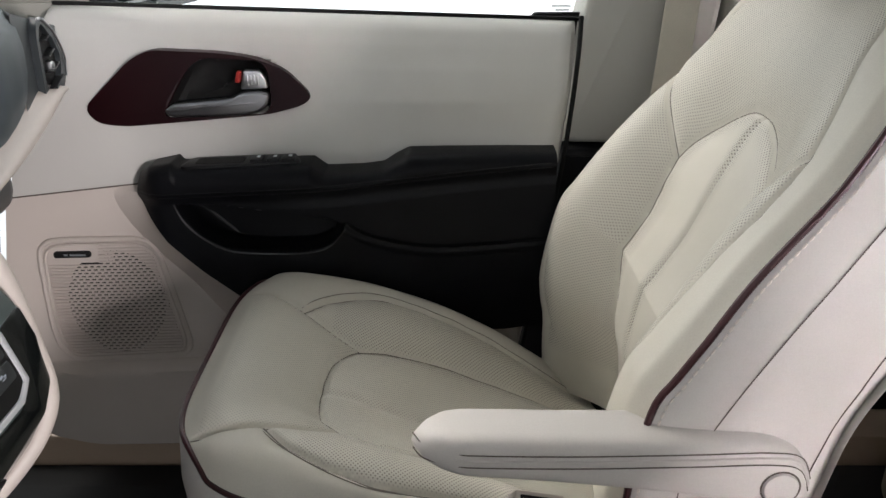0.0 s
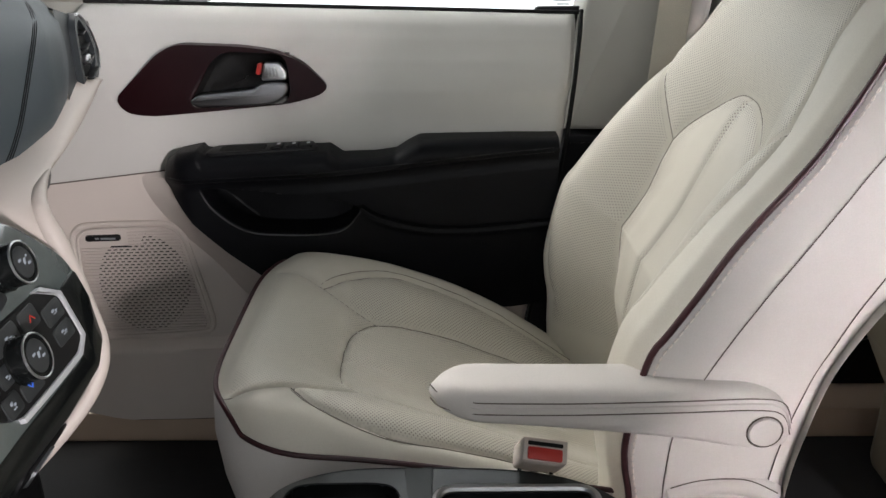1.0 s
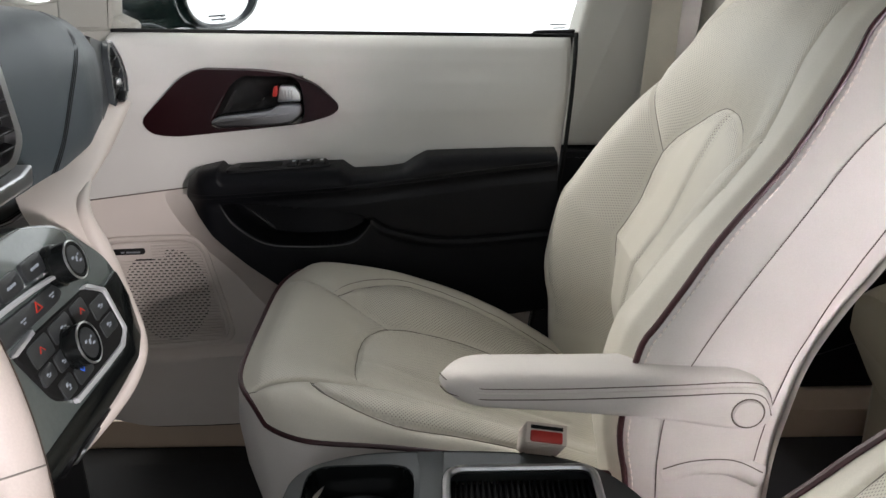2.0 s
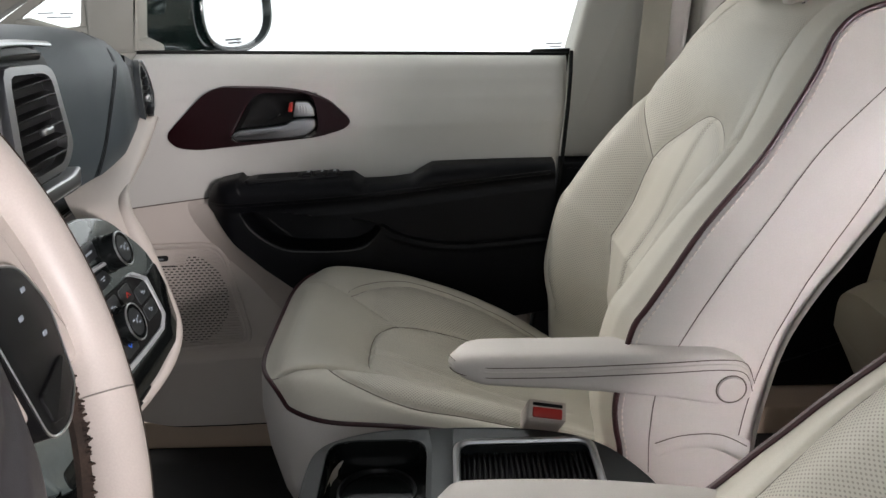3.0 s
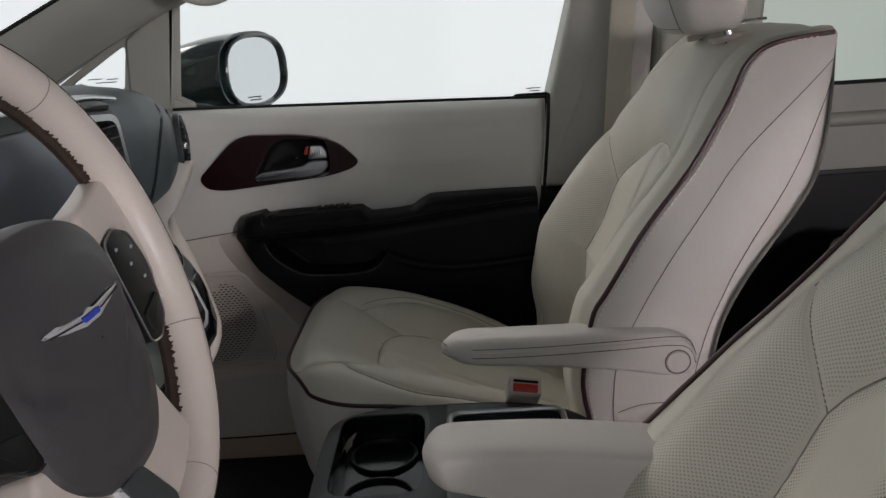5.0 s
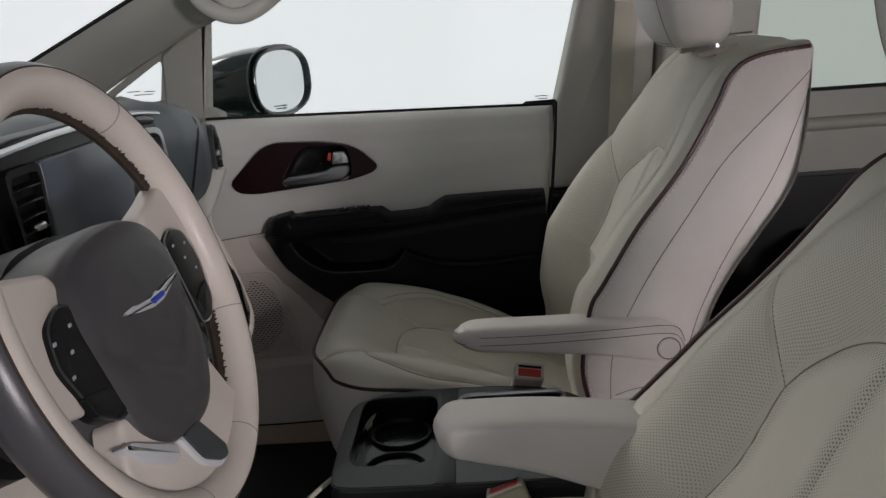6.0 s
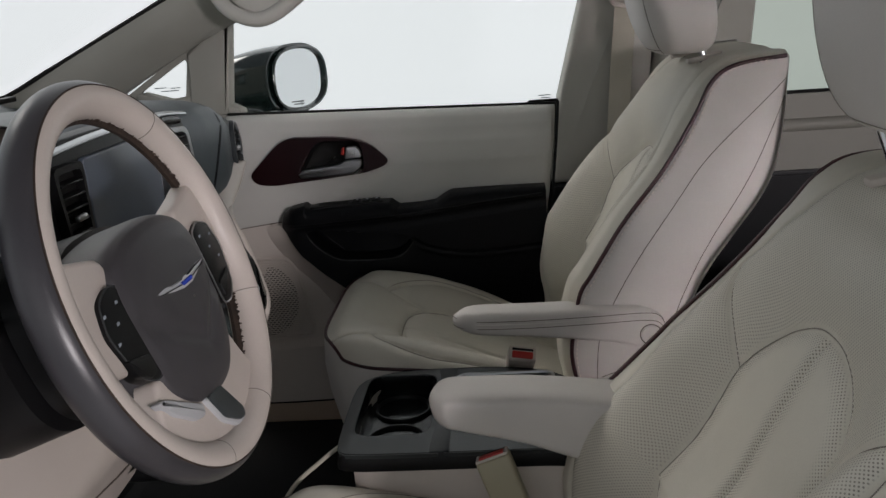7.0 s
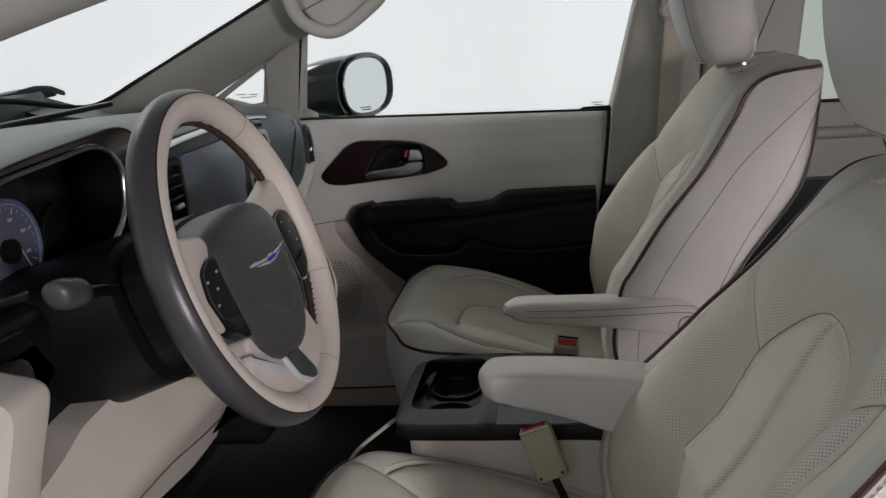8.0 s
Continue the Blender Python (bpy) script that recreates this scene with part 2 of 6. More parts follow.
def slab(outline, place, thick, bevel=0.003, segments=2):
    """A plate: the outline in two dimensions, carried by place(a, b, depth), thick towards growing depth, edges rounded."""
    pts = np.asarray(outline, float)
    area = 0.5 * np.sum(pts[:, 0] * np.roll(pts[:, 1], -1) - pts[:, 1] * np.roll(pts[:, 0], -1))
    if area < 0:
        pts = pts[::-1]
    mid = pts.mean(axis=0)
    layers = []
    for k in range(segments + 1):
        q = math.pi / 2 * k / segments
        layers.append((bevel * (1 - math.sin(q)), bevel * (1 - math.cos(q))))
    layers = [(layers[segments - k][1], layers[segments - k][0]) for k in range(segments + 1)]
    nxt, prv = np.roll(pts, -1, axis=0) - pts, pts - np.roll(pts, 1, axis=0)
    nrm = np.stack([(nxt + prv)[:, 1], -(nxt + prv)[:, 0]], axis=1)
    nrm /= np.maximum(np.linalg.norm(nrm, axis=1, keepdims=True), 1e-9)
    rings = []
    for k in range(segments + 1):
        q = math.pi / 2 * k / segments
        inset, depth = bevel * (1 - math.sin(q)), bevel * (1 - math.cos(q))
        ring = pts - nrm * inset
        rings.append([place(a, b, depth) for a, b in ring])
    rings.append([place(a, b, thick) for a, b in pts])
    return fixed(from_grid(rings, False, True, True))


def ring_plate(outer, inner, place, count=72, depth=0.004, lip=0.0):
    """A plate with one opening: both outlines are walked by angle round the opening's middle; the rim turns down by depth."""
    inner = np.asarray(inner, float)
    mid = inner.mean(axis=0)

    def by_angle(outline):
        p = np.asarray(outline, float)
        dense = np.concatenate([p[i] + (np.roll(p, -1, axis=0)[i] - p[i]) * np.linspace(0, 1, 40, endpoint=False)[:, None] for i in range(len(p))])
        ang = np.arctan2(*(dense - mid).T[::-1])
        order = np.argsort(ang)
        ang, dense = ang[order], dense[order]
        at = np.linspace(-math.pi, math.pi, count, endpoint=False)
        return np.stack([np.interp(at, ang, dense[:, k], period=2 * math.pi) for k in range(2)], axis=1)

    o, i = by_angle(outer), by_angle(inner)
    rings = [[place(a, b, depth) for a, b in o]]
    for f in (0.0, 0.04, 0.5, 0.94, 0.985):
        rings.append([place(a, b, lip * f) for a, b in o + (i - o) * f])
    rings.append([place(a, b, lip + 0.002) for a, b in i])
    rings.append([place(a, b, lip + depth) for a, b in i])
    return from_grid(rings, False, True)


def rounded(points, r=0.01, steps=4):
    """A polygon with its corners rounded."""
    p = np.asarray(points, float)
    out = []
    for k in range(len(p)):
        a, b, c = p[k - 1], p[k], p[(k + 1) % len(p)]
        la, lc = np.linalg.norm(a - b), np.linalg.norm(c - b)
        s, e = b + (a - b) * min(r / la, 0.45), b + (c - b) * min(r / lc, 0.45)
        for t in np.linspace(0, 1, steps + 1):
            out.append((1 - t) ** 2 * s + 2 * t * (1 - t) * b + t * t * e)
    return np.array(out)


def rect(x0, y0, x1, y1, r=0.01, steps=5):
    return rounded([(x0, y0), (x1, y0), (x1, y1), (x0, y1)], r, steps)


def joined(meshes):
    bm = bmesh.new()
    for m in meshes:
        if isinstance(m, bmesh.types.BMesh):
            tmp = bpy.data.meshes.new("tmp")
            m.to_mesh(tmp)
            m.free()
            m = tmp
        bm.from_mesh(m)
    return bm


def stitches(path, length=0.0045, gap=0.003, radius=0.0007, lift=None):
    """Single stitches along a path, joined into one mesh."""
    p = np.asarray(path, float)
    run = np.concatenate([[0], np.cumsum(np.linalg.norm(np.diff(p, axis=0), axis=1))])
    out, s = [], 0.0
    while s + length < run[-1]:
        a = np.array([np.interp(s, run, p[:, k]) for k in range(3)])
        b = np.array([np.interp(s + length, run, p[:, k]) for k in range(3)])
        out.append(tube([a, a * 0.5 + b * 0.5 + (0 if lift is None else np.asarray(lift) * radius), b], [radius * 0.5, radius, radius * 0.5], 5))
        s += length + gap
    return joined(out)


def smoothstep(a, b, x):
    t = np.clip((x - a) / (b - a), 0, 1)
    return t * t * (3 - 2 * t)


def line_distance(px, py, line):
    """Distance of points to a broken line, in two dimensions."""
    line = np.asarray(line, float)
    best = np.full(np.shape(px), 9.0)
    for a, b in zip(line[:-1], line[1:]):
        d = b - a
        t = np.clip(((px - a[0]) * d[0] + (py - a[1]) * d[1]) / max(d @ d, 1e-12), 0, 1)
        best = np.minimum(best, np.hypot(px - a[0] - t * d[0], py - a[1] - t * d[1]))
    return best


# ---- front seats ----
# side outline of the backrest: the piped front edge and the rear edge, as x, z
FRONT_EDGE = [(0.190, 0.66), (0.183, 0.76), (0.176, 0.80), (0.175, 0.84), (0.190, 0.925), (0.210, 0.96), (0.265, 1.045), (0.335, 1.130), (0.391, 1.214), (0.419, 1.262), (0.458, 1.287), (0.543, 1.297)]
REAR_EDGE = [(0.345, 0.66), (0.349, 0.774), (0.360, 0.844), (0.377, 0.909), (0.410, 0.972), (0.445, 1.020), (0.482, 1.067), (0.507, 1.110), (0.524, 1.170), (0.535, 1.230), (0.541, 1.275), (0.543, 1.2965)]
EDGE_SEAM = [(0.138, 1.275), (0.146, 1.25), (0.160, 1.22), (0.178, 1.19), (0.198, 1.16), (0.214, 1.130), (0.224, 1.08), (0.225, 1.02), (0.220, 0.96), (0.210, 0.90), (0.20, 0.84), (0.19, 0.76)]
LINK_SEAM = [(0.116, 1.062), (0.146, 1.084), (0.180, 1.106), (0.214, 1.130)]
INSET_TOP = [(0.116, 1.062), (0.107, 1.086), (0.086, 1.110), (0.058, 1.127), (0.028, 1.137), (0.0, 1.139)]
INSET_SIDE = [(0.116, 1.062), (0.116, 1.03), (0.112, 0.98), (0.11, 0.92), (0.098, 0.86), (0.09, 0.78), (0.09, 0.70)]
MID_SEAM = [(0.0, 1.135), (0.0, 1.05), (0.0, 0.96), (0.0, 0.87), (0.0, 0.80)]


def eased(path, times=4):
    path = np.array(path)
    for _ in range(times):
        path[1:-1] = (path[:-2] + path[1:-1] * 2 + path[2:]) / 4
    return path


class Seat:
    """One front seat. yc: its middle; side: +1 where outboard is +y; drop: how far it is let down; lean: extra degrees of recline."""

    def __init__(self, yc, side, drop, lean, head=(0.0, 0.0), shift=0.0, lift=0.0, wide=1.0, bulge=(0.015, 0.004), fore=0.0):
        self.head, self.shift, self.lift, self.wide, self.bulge, self.fore = head, shift, lift, wide, bulge, fore
        self.yc, self.side, self.drop, self.lean = yc, side, drop, radians(lean)

    def low(self, x, s, z):
        return (x, self.yc + self.side * s * self.wide, z + self.drop)

    def back(self, x, s, z):
        c, n = math.cos(self.lean), math.sin(self.lean)
        x = x - self.fore * smoothstep(1.04, 0.86, z) * smoothstep(0.02, -0.24, s)
        dx, dz = x - 0.19, z - 0.78
        return self.low(0.19 + dx * c + dz * n, s, 0.78 - dx * n + dz * c)


def half_width(z):
    return np.interp(z, [0.66, 0.85, 1.0, 1.13, 1.2, 1.27, 1.3], [0.275, 0.273, 0.270, 0.250, 0.233, 0.212, 0.208])


def backrest_cover(seat):
    nv, nu = 230, 170
    edge = spline(FRONT_EDGE, nv)
    tangent = np.gradient(edge, axis=0)
    tangent /= np.linalg.norm(tangent, axis=1, keepdims=True)
    normal = np.stack([-tangent[:, 1], tangent[:, 0]], axis=1)
    u = np.sin(np.linspace(-1, 1, nu) * math.pi / 2) * 0.35 + np.linspace(-1, 1, nu) * 0.65
    U, Z = np.meshgrid(u, edge[:, 1])
    S = U * half_width(edge[:, 1])[:, None]
    S = S + 0.012 * np.clip(U, 0, 1) ** 2 * smoothstep(1.2, 1.0, Z)
    A = np.abs(U)
    along = np.concatenate([[0], np.cumsum(np.linalg.norm(np.diff(edge, axis=0), axis=1))])
    flatten = smoothstep(1.29, 1.20, Z)
    swell = 0.020 * (1 - A ** 4) * (0.12 + 0.88 * flatten)
    dish = -0.070 * (1 - smoothstep(0.36, 0.80, A)) * flatten * smoothstep(1.25, 0.99, Z) - 0.016 * (1 - smoothstep(0.2, 0.8, A)) * smoothstep(1.29, 1.25, Z)
    swell = swell + np.where(U > 0, seat.bulge[0], seat.bulge[1]) * np.exp(-((A - 0.80) / 0.19) ** 2) * (0.55 + 0.45 * smoothstep(1.08, 0.94, Z)) * smoothstep(1.28, 1.20, Z)
    T = np.abs(S - seat.shift)
    Z = Z - seat.lift
    dist = np.minimum.reduce([line_distance(T, Z, EDGE_SEAM), line_distance(T, Z, LINK_SEAM), line_distance(T, Z, INSET_TOP), line_distance(T, Z, INSET_SIDE)])
    mid = line_distance(S - seat.shift, Z, MID_SEAM)
    inside = (T < np.interp(Z, [0.70, 0.86, 0.98, 1.03, 1.062, 1.086, 1.110, 1.127, 1.137, 1.139], [0.09, 0.098, 0.112, 0.116, 0.116, 0.107, 0.086, 0.058, 0.028, 0.0])) & (Z < 1.139)
    puff = 0.0075 * (1 - np.exp(-(dist / 0.022) ** 1.5)) + np.where(inside, 0.003 * smoothstep(0.0, 0.02, dist), 0)
    groove = -0.0045 * np.exp(-(dist / 0.0028) ** 2) - 0.0055 * np.exp(-(mid / 0.0035) ** 2) * smoothstep(0.80, 0.88, Z)
    # soft creases in the leather
    wave = np.array([[noise.noise(Vector((s * 9, z * 6, 3.0))) for s in S[0]] for z in Z[:, 0]]) * 0.0012 * (1 - A ** 4)
    edge_fall = smoothstep(1.0, 0.91, A)
    H = (swell + dish + puff + wave) * edge_fall + groove * edge_fall
    pts = [[seat.back(edge[i, 0] + normal[i, 0] * H[i, j], S[i, j], edge[i, 1] + normal[i, 1] * H[i, j]) for j in range(nu)] for i in range(nv)]
    mesh = from_grid(pts, flip=seat.side > 0)
    limit = np.interp(Z, [0.76, 0.84, 0.90, 0.96, 1.02, 1.08, 1.130, 1.16, 1.19, 1.22, 1.25, 1.275], [0.19, 0.20, 0.21, 0.220, 0.225, 0.224, 0.214, 0.198, 0.178, 0.160, 0.146, 0.138])
    punch = smoothstep(0.0, 0.006, limit - T) * smoothstep(0.003, 0.006, dist) * smoothstep(1.275, 1.262, Z) * smoothstep(0.72, 0.74, Z)
    punch = punch * np.where(inside, 0.95 * (1 - smoothstep(0.005, 0.024, np.minimum(dist, mid))), 0.55 + 0.4 * (1 - smoothstep(0.0, 0.03, limit - T)))
    mark = mesh.attributes.new("punch", "FLOAT", "POINT")
    mark.data.foreach_set("value", punch.reshape(-1))
    uv = np.stack([S, np.broadcast_to(along[:, None], S.shape)], axis=-1).reshape(-1, 2)
    layer = mesh.uv_layers.new(name="UVMap")
    loops = np.empty(len(mesh.loops), dtype=np.int32)
    mesh.loops.foreach_get("vertex_index", loops)
    layer.data.foreach_set("uv", uv[loops].reshape(-1))
    # a finder of places on the cover, for threads
    def on(s, z, lift=0.0008):
        s, z = s + seat.shift, z + seat.lift
        f = np.interp(z, edge[:, 1], np.arange(nv))
        i = min(int(f), nv - 2)
        g = f - i
        h = (1 - g) * np.interp(s, S[i], H[i]) + g * np.interp(s, S[i + 1], H[i + 1]) + lift
        e, n = (1 - g) * edge[i] + g * edge[i + 1], (1 - g) * normal[i] + g * normal[i + 1]
        return seat.back(e[0] + n[0] * h, s, e[1] + n[1] * h)
    return mesh, on, edge


def backrest_side(seat, sign, edge):
    """The flat flank between piping and rear edge, gently swollen."""
    rear = spline(REAR_EDGE, len(edge))
    n = 26
    pts = []
    for i in range(len(edge)):
        row = []
        for k in range(n):
            f = k / (n - 1)
            x, z = edge[i] + (rear[i] - edge[i]) * f
            w = half_width(edge[i, 1]) * (1 - f) + half_width(rear[i, 1]) * f
            bulge = 0.011 * (4 * f * (1 - f)) ** 0.75 - 0.012 * f ** 4
            row.append(seat.back(x, sign * (w + (0.012 * smoothstep(1.2, 1.0, z) if sign > 0 else 0) + bulge * smoothstep(1.297, 1.2, z)), z))
        pts.append(row)
    return fixed(from_grid(pts)), pts, rear


def make_seat(name, seat, label, arm):
    base = thing(name, (0.0, seat.yc, 0.42), label, "car seat", "front seats")
    cover, on, edge = backrest_cover(seat)
    rest = part("backrest", cover, PUNCHED, base, "punched cream leather backrest", angle=80)
    for sign in (-1, 1):
        flank, pts, rear = backrest_side(seat, sign, edge)
        side = part("side_panel", flank, LEATHER, base, angle=80)
        pipe = [seat.back(edge[i, 0] - 0.001, sign * (half_width(edge[i, 1]) + (0.012 * smoothstep(1.2, 1.0, edge[i, 1]) if sign > 0 else 0) + 0.0005), edge[i, 1] + 0.001) for i in range(0, len(edge), 3)]
        part("piping", tube(pipe, 0.0036, 8), PIPING, rest, "dark red piping")
        run = [pts[i][1] for i in range(8, len(pts) - 6)]
        part("stitching", stitches([(p[0], p[1] + seat.side * sign * 0.0018, p[2]) for p in run], 0.006, 0.0024, 0.0015), PALE, side, "pale double stitching")
        # two seams down the flank
        path1 = spline([(0.537, 1.262), (0.412, 1.155), (0.345, 1.07), (0.287, 0.989), (0.245, 0.915), (0.222, 0.86), (0.215, 0.80), (0.216, 0.74)], 70)
        path2 = spline([(0.536, 1.235), (0.47, 1.11), (0.40, 1.0), (0.355, 0.90), (0.335, 0.83), (0.325, 0.76)], 60)
        for path in (path1, path2):
            line = []
            flat = np.array(pts).reshape(-1, 3)
            for x, z in path:
                q = np.array(seat.back(x, 0, z))
                k = np.argmin((flat[:, 0] - q[0]) ** 2 + (flat[:, 2] - q[2]) ** 2)
                line.append((q[0], flat[k, 1] + seat.side * sign * 0.0010, q[2]))
            line = np.array(line)
            line[1:-1, 1] = (line[:-2, 1] + line[1:-1, 1] + line[2:, 1]) / 3
            line[1:-1, 1] = (line[:-2, 1] + line[1:-1, 1] + line[2:, 1]) / 3
            part("seam", tube(line, 0.0006, 6), THREAD, side)
    inner = -1
    roll = spline([(0.222, 0.782), (0.255, 0.792), (0.30, 0.792), (0.335, 0.775)], 30)
    part("flank_roll", tube([seat.back(x, inner * (half_width(z) - 0.001), z - 0.012) for x, z in roll], 0.014, 10), LEATHER, base)
    part("seam", tube([seat.back(x, inner * (half_width(z) + 0.0105), z) for x, z in roll], 0.0007, 6), THREAD, base)
    rear = spline(REAR_EDGE, len(edge))
    shell = [[seat.back(rear[i, 0] + 0.012 * (1 - k * k) * smoothstep(1.297, 1.25, rear[i, 1]), k * half_width(rear[i, 1]), rear[i, 1]) for k in np.linspace(-1, 1, 18)] for i in range(0, len(rear), 4)]
    part("back_panel", fixed(from_grid(shell)), LEATHER, base)
    # threads in the seams
    for sign in (-1, 1):
        for line in (EDGE_SEAM, LINK_SEAM, INSET_SIDE):
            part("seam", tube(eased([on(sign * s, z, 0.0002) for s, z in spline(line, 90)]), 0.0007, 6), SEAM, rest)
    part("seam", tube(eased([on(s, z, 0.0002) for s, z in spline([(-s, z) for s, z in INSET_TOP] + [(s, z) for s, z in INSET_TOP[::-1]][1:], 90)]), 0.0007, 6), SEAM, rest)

    # cushion
    nu, nv = 150, 130
    xs = np.linspace(0, 1, nv) ** 1.15
    u = np.sin(np.linspace(-1, 1, nu) * math.pi / 2) * 0.4 + np.linspace(-1, 1, nu) * 0.6
    pts, punch, plan = [], [], []
    zpipe = lambda x: np.interp(x, [-0.287, -0.25, -0.2, -0.1, 0.0, 0.1, 0.25], [0.832, 0.815, 0.804, 0.797, 0.783, 0.765, 0.742])
    zcrest = lambda x: np.interp(x, [-0.287, -0.26, -0.20, -0.14, -0.10, -0.02, 0.08, 0.13, 0.25], [0.832, 0.838, 0.836, 0.829, 0.822, 0.800, 0.765, 0.738, 0.70])
    zmid = lambda x: np.interp(x, [-0.287, -0.262, -0.22, -0.18, -0.14, -0.10, 0.03, 0.16, 0.25], [0.832, 0.836, 0.823, 0.806, 0.790, 0.776, 0.718, 0.672, 0.64])
    zout = lambda x: np.interp(x, [-0.287, -0.26, -0.20, -0.14, -0.10, -0.05, 0.01, 0.08, 0.14, 0.25], [0.832, 0.837, 0.833, 0.826, 0.818, 0.801, 0.777, 0.740, 0.697, 0.62])
    knots = np.linspace(-0.287, 0.25, 60)
    soft = lambda f: np.convolve(np.pad(f(knots), 3, mode="edge"), np.ones(7) / 7, "valid")
    tp, tc, tm, tout = soft(zpipe), soft(zcrest), soft(zmid), soft(zout)
    bolster = [(-0.190, 0.150), (-0.165, 0.180), (-0.12, 0.205), (-0.069, 0.218), (0.0, 0.215), (0.055, 0.212), (0.14, 0.206), (0.2, 0.20)]
    inset = [(-0.148, 0.0), (-0.147, 0.04), (-0.138, 0.082), (-0.112, 0.113), (-0.06, 0.130), (0.013, 0.140), (0.12, 0.14), (0.2, 0.14)]
    link = [(-0.262, 0.180), (-0.225, 0.167), (-0.19, 0.150), (-0.112, 0.113)]
    cross = [(-0.147, 0.0), (-0.05, -0.004), (0.05, 0.0), (0.15, 0.0)]
    for v in xs:
        rowp, rowm, rowq = [], [], []
        for q in u:
            front = -0.287 + 0.050 * abs(q) ** 5
            x = front + v * (0.24 - front)
            g = max(0.0, 1 - v / 0.22)
            s = q * 0.252 * (1 - 0.10 * g ** 3)
            zp, zc, zm = np.interp(x, knots, tp) - (0.03 * smoothstep(0.0, 0.1, v) + 0.09 * smoothstep(-0.05, 0.2, x) if q > 0 else 0.0), np.interp(x, knots, tout if q > 0 else tc), np.interp(x, knots, tm)
            a = abs(q)
            z = zm + (zc - zm) * smoothstep(0.22, 0.80, a) if a < 0.8 else zc + (zp - zc) * ((a - 0.8) / 0.2) ** 2.2
            t = s + 0.03 if s > -0.03 else -(s + 0.03) * 1.1
            d = min(line_distance(x, t, bolster), line_distance(x, t, inset), line_distance(x, t, link))
            dm = line_distance(x, s + 0.03, cross)
            fall = smoothstep(1.0, 0.93, a) * smoothstep(0.0, 0.06, v)
            z += fall * (0.007 * (1 - math.exp(-(d / 0.02) ** 1.5)) - 0.006 * math.exp(-(d / 0.0032) ** 2) - 0.004 * math.exp(-(dm / 0.006) ** 2))
            z += fall * 0.0022 * noise.noise(Vector((x * 11, s * 11, 7)))
            z += 0.010 * smoothstep(0.0, 0.10, v) * (1 - smoothstep(0.10, 0.3, v)) * (1 - a ** 4)
            rowp.append(seat.low(x, s, z))
            rowq.append((x, s))
            within = t < np.interp(x, [-0.26, -0.19, -0.165, -0.12, -0.069, 0.2], [0.18, 0.150, 0.180, 0.205, 0.218, 0.20])
            rowm.append(smoothstep(0.0035, 0.006, d) * (1.0 if within and x > -0.255 else 0.0) * (0.35 if x < -0.15 else 0.5 if t < 0.12 else 0.75))
        pts.append(rowp)
        punch.append(rowm)
        plan.append(rowq)
    mesh = from_grid(pts, flip=seat.side < 0)
    mark = mesh.attributes.new("punch", "FLOAT", "POINT")
    mark.data.foreach_set("value", np.array(punch).reshape(-1))
    layer = mesh.uv_layers.new(name="UVMap")
    loops = np.empty(len(mesh.loops), dtype=np.int32)
    mesh.loops.foreach_get("vertex_index", loops)
    layer.data.foreach_set("uv", np.array(plan).reshape(-1, 2)[loops].reshape(-1))
    cushion = part("cushion", mesh, PUNCHED, base, "punched cream leather cushion", angle=80)
    P = np.array(pts)
    Q = np.array(plan)

    def down(x, s, lift=0.0006):
        k = np.argmin((Q[..., 0] - x) ** 2 + (Q[..., 1] - s) ** 2)
        p = P.reshape(-1, 3)[k]
        return (x, seat.yc + seat.side * s * seat.wide, p[2] + lift)

    for sign in (-1, 1):
        side_of = lambda t, g=sign: -0.03 + t if g > 0 else -0.03 - t / 1.1
        for line in (bolster, inset, link):
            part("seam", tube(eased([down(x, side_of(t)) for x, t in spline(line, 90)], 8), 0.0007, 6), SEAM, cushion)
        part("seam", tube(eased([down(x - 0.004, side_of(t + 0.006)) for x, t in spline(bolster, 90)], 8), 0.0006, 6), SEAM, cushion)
    rim = np.concatenate([P[::-1, 0], P[0, 1:-1], P[:, -1]])
    part("piping", tube(rim[::2] + np.array([0, 0, 0.0]), 0.0032, 8), PIPING, cushion, "dark red piping")
    mid = rim.mean(axis=0)
    skirt = []
    for f, inset_by in ((0.0, 0.0), (0.012, -0.004), (0.05, -0.007), (0.10, -0.002), (0.16, 0.012), (0.20, 0.03), (0.21, 0.06)):
        row = []
        for p in rim:
            away = np.array([p[0] - 0.02, (p[1] - seat.yc) * 1.0, 0])
            away /= np.linalg.norm(away)
            zz = p[2] - f * (1 + (0.78 + seat.drop - p[2]) * -2)
            row.append((p[0] - away[0] * inset_by, p[1] - away[1] * inset_by, zz))
        skirt.append(row)
    part("skirt", fixed(from_grid(skirt)), LEATHER, base, "smooth cream leather side skirt", angle=80)
    shield = rounded([(-0.17, 0.55), (-0.15, 0.66), (-0.05, 0.685), (0.30, 0.66), (0.33, 0.55)], 0.03)
    for sign in (-1, 1):
        part("side_shield", slab(shield, lambda a, b, d, g=sign: seat.low(a, g * (0.268 - d), b), 0.03, 0.01, 3), PLASTIC, base, "hard cream plastic side shield")
    for s in (-0.2, 0.2):
        part("rail", box((0.02, seat.yc + s, 0.435), (0.52, 0.045, 0.03), 0.005), HARDBLACK, base)
        part("leg", box((0.02, seat.yc + s, 0.50), (0.40, 0.03, 0.12), 0.006), HARDBLACK, base)
    part("pan", box((0.02, seat.yc, 0.595 + seat.drop * 0.5), (0.48, 0.44, 0.10), 0.03, 3), HARDBLACK, base)

    # headrest on two posts
    head = []
    n, k = 40, 56
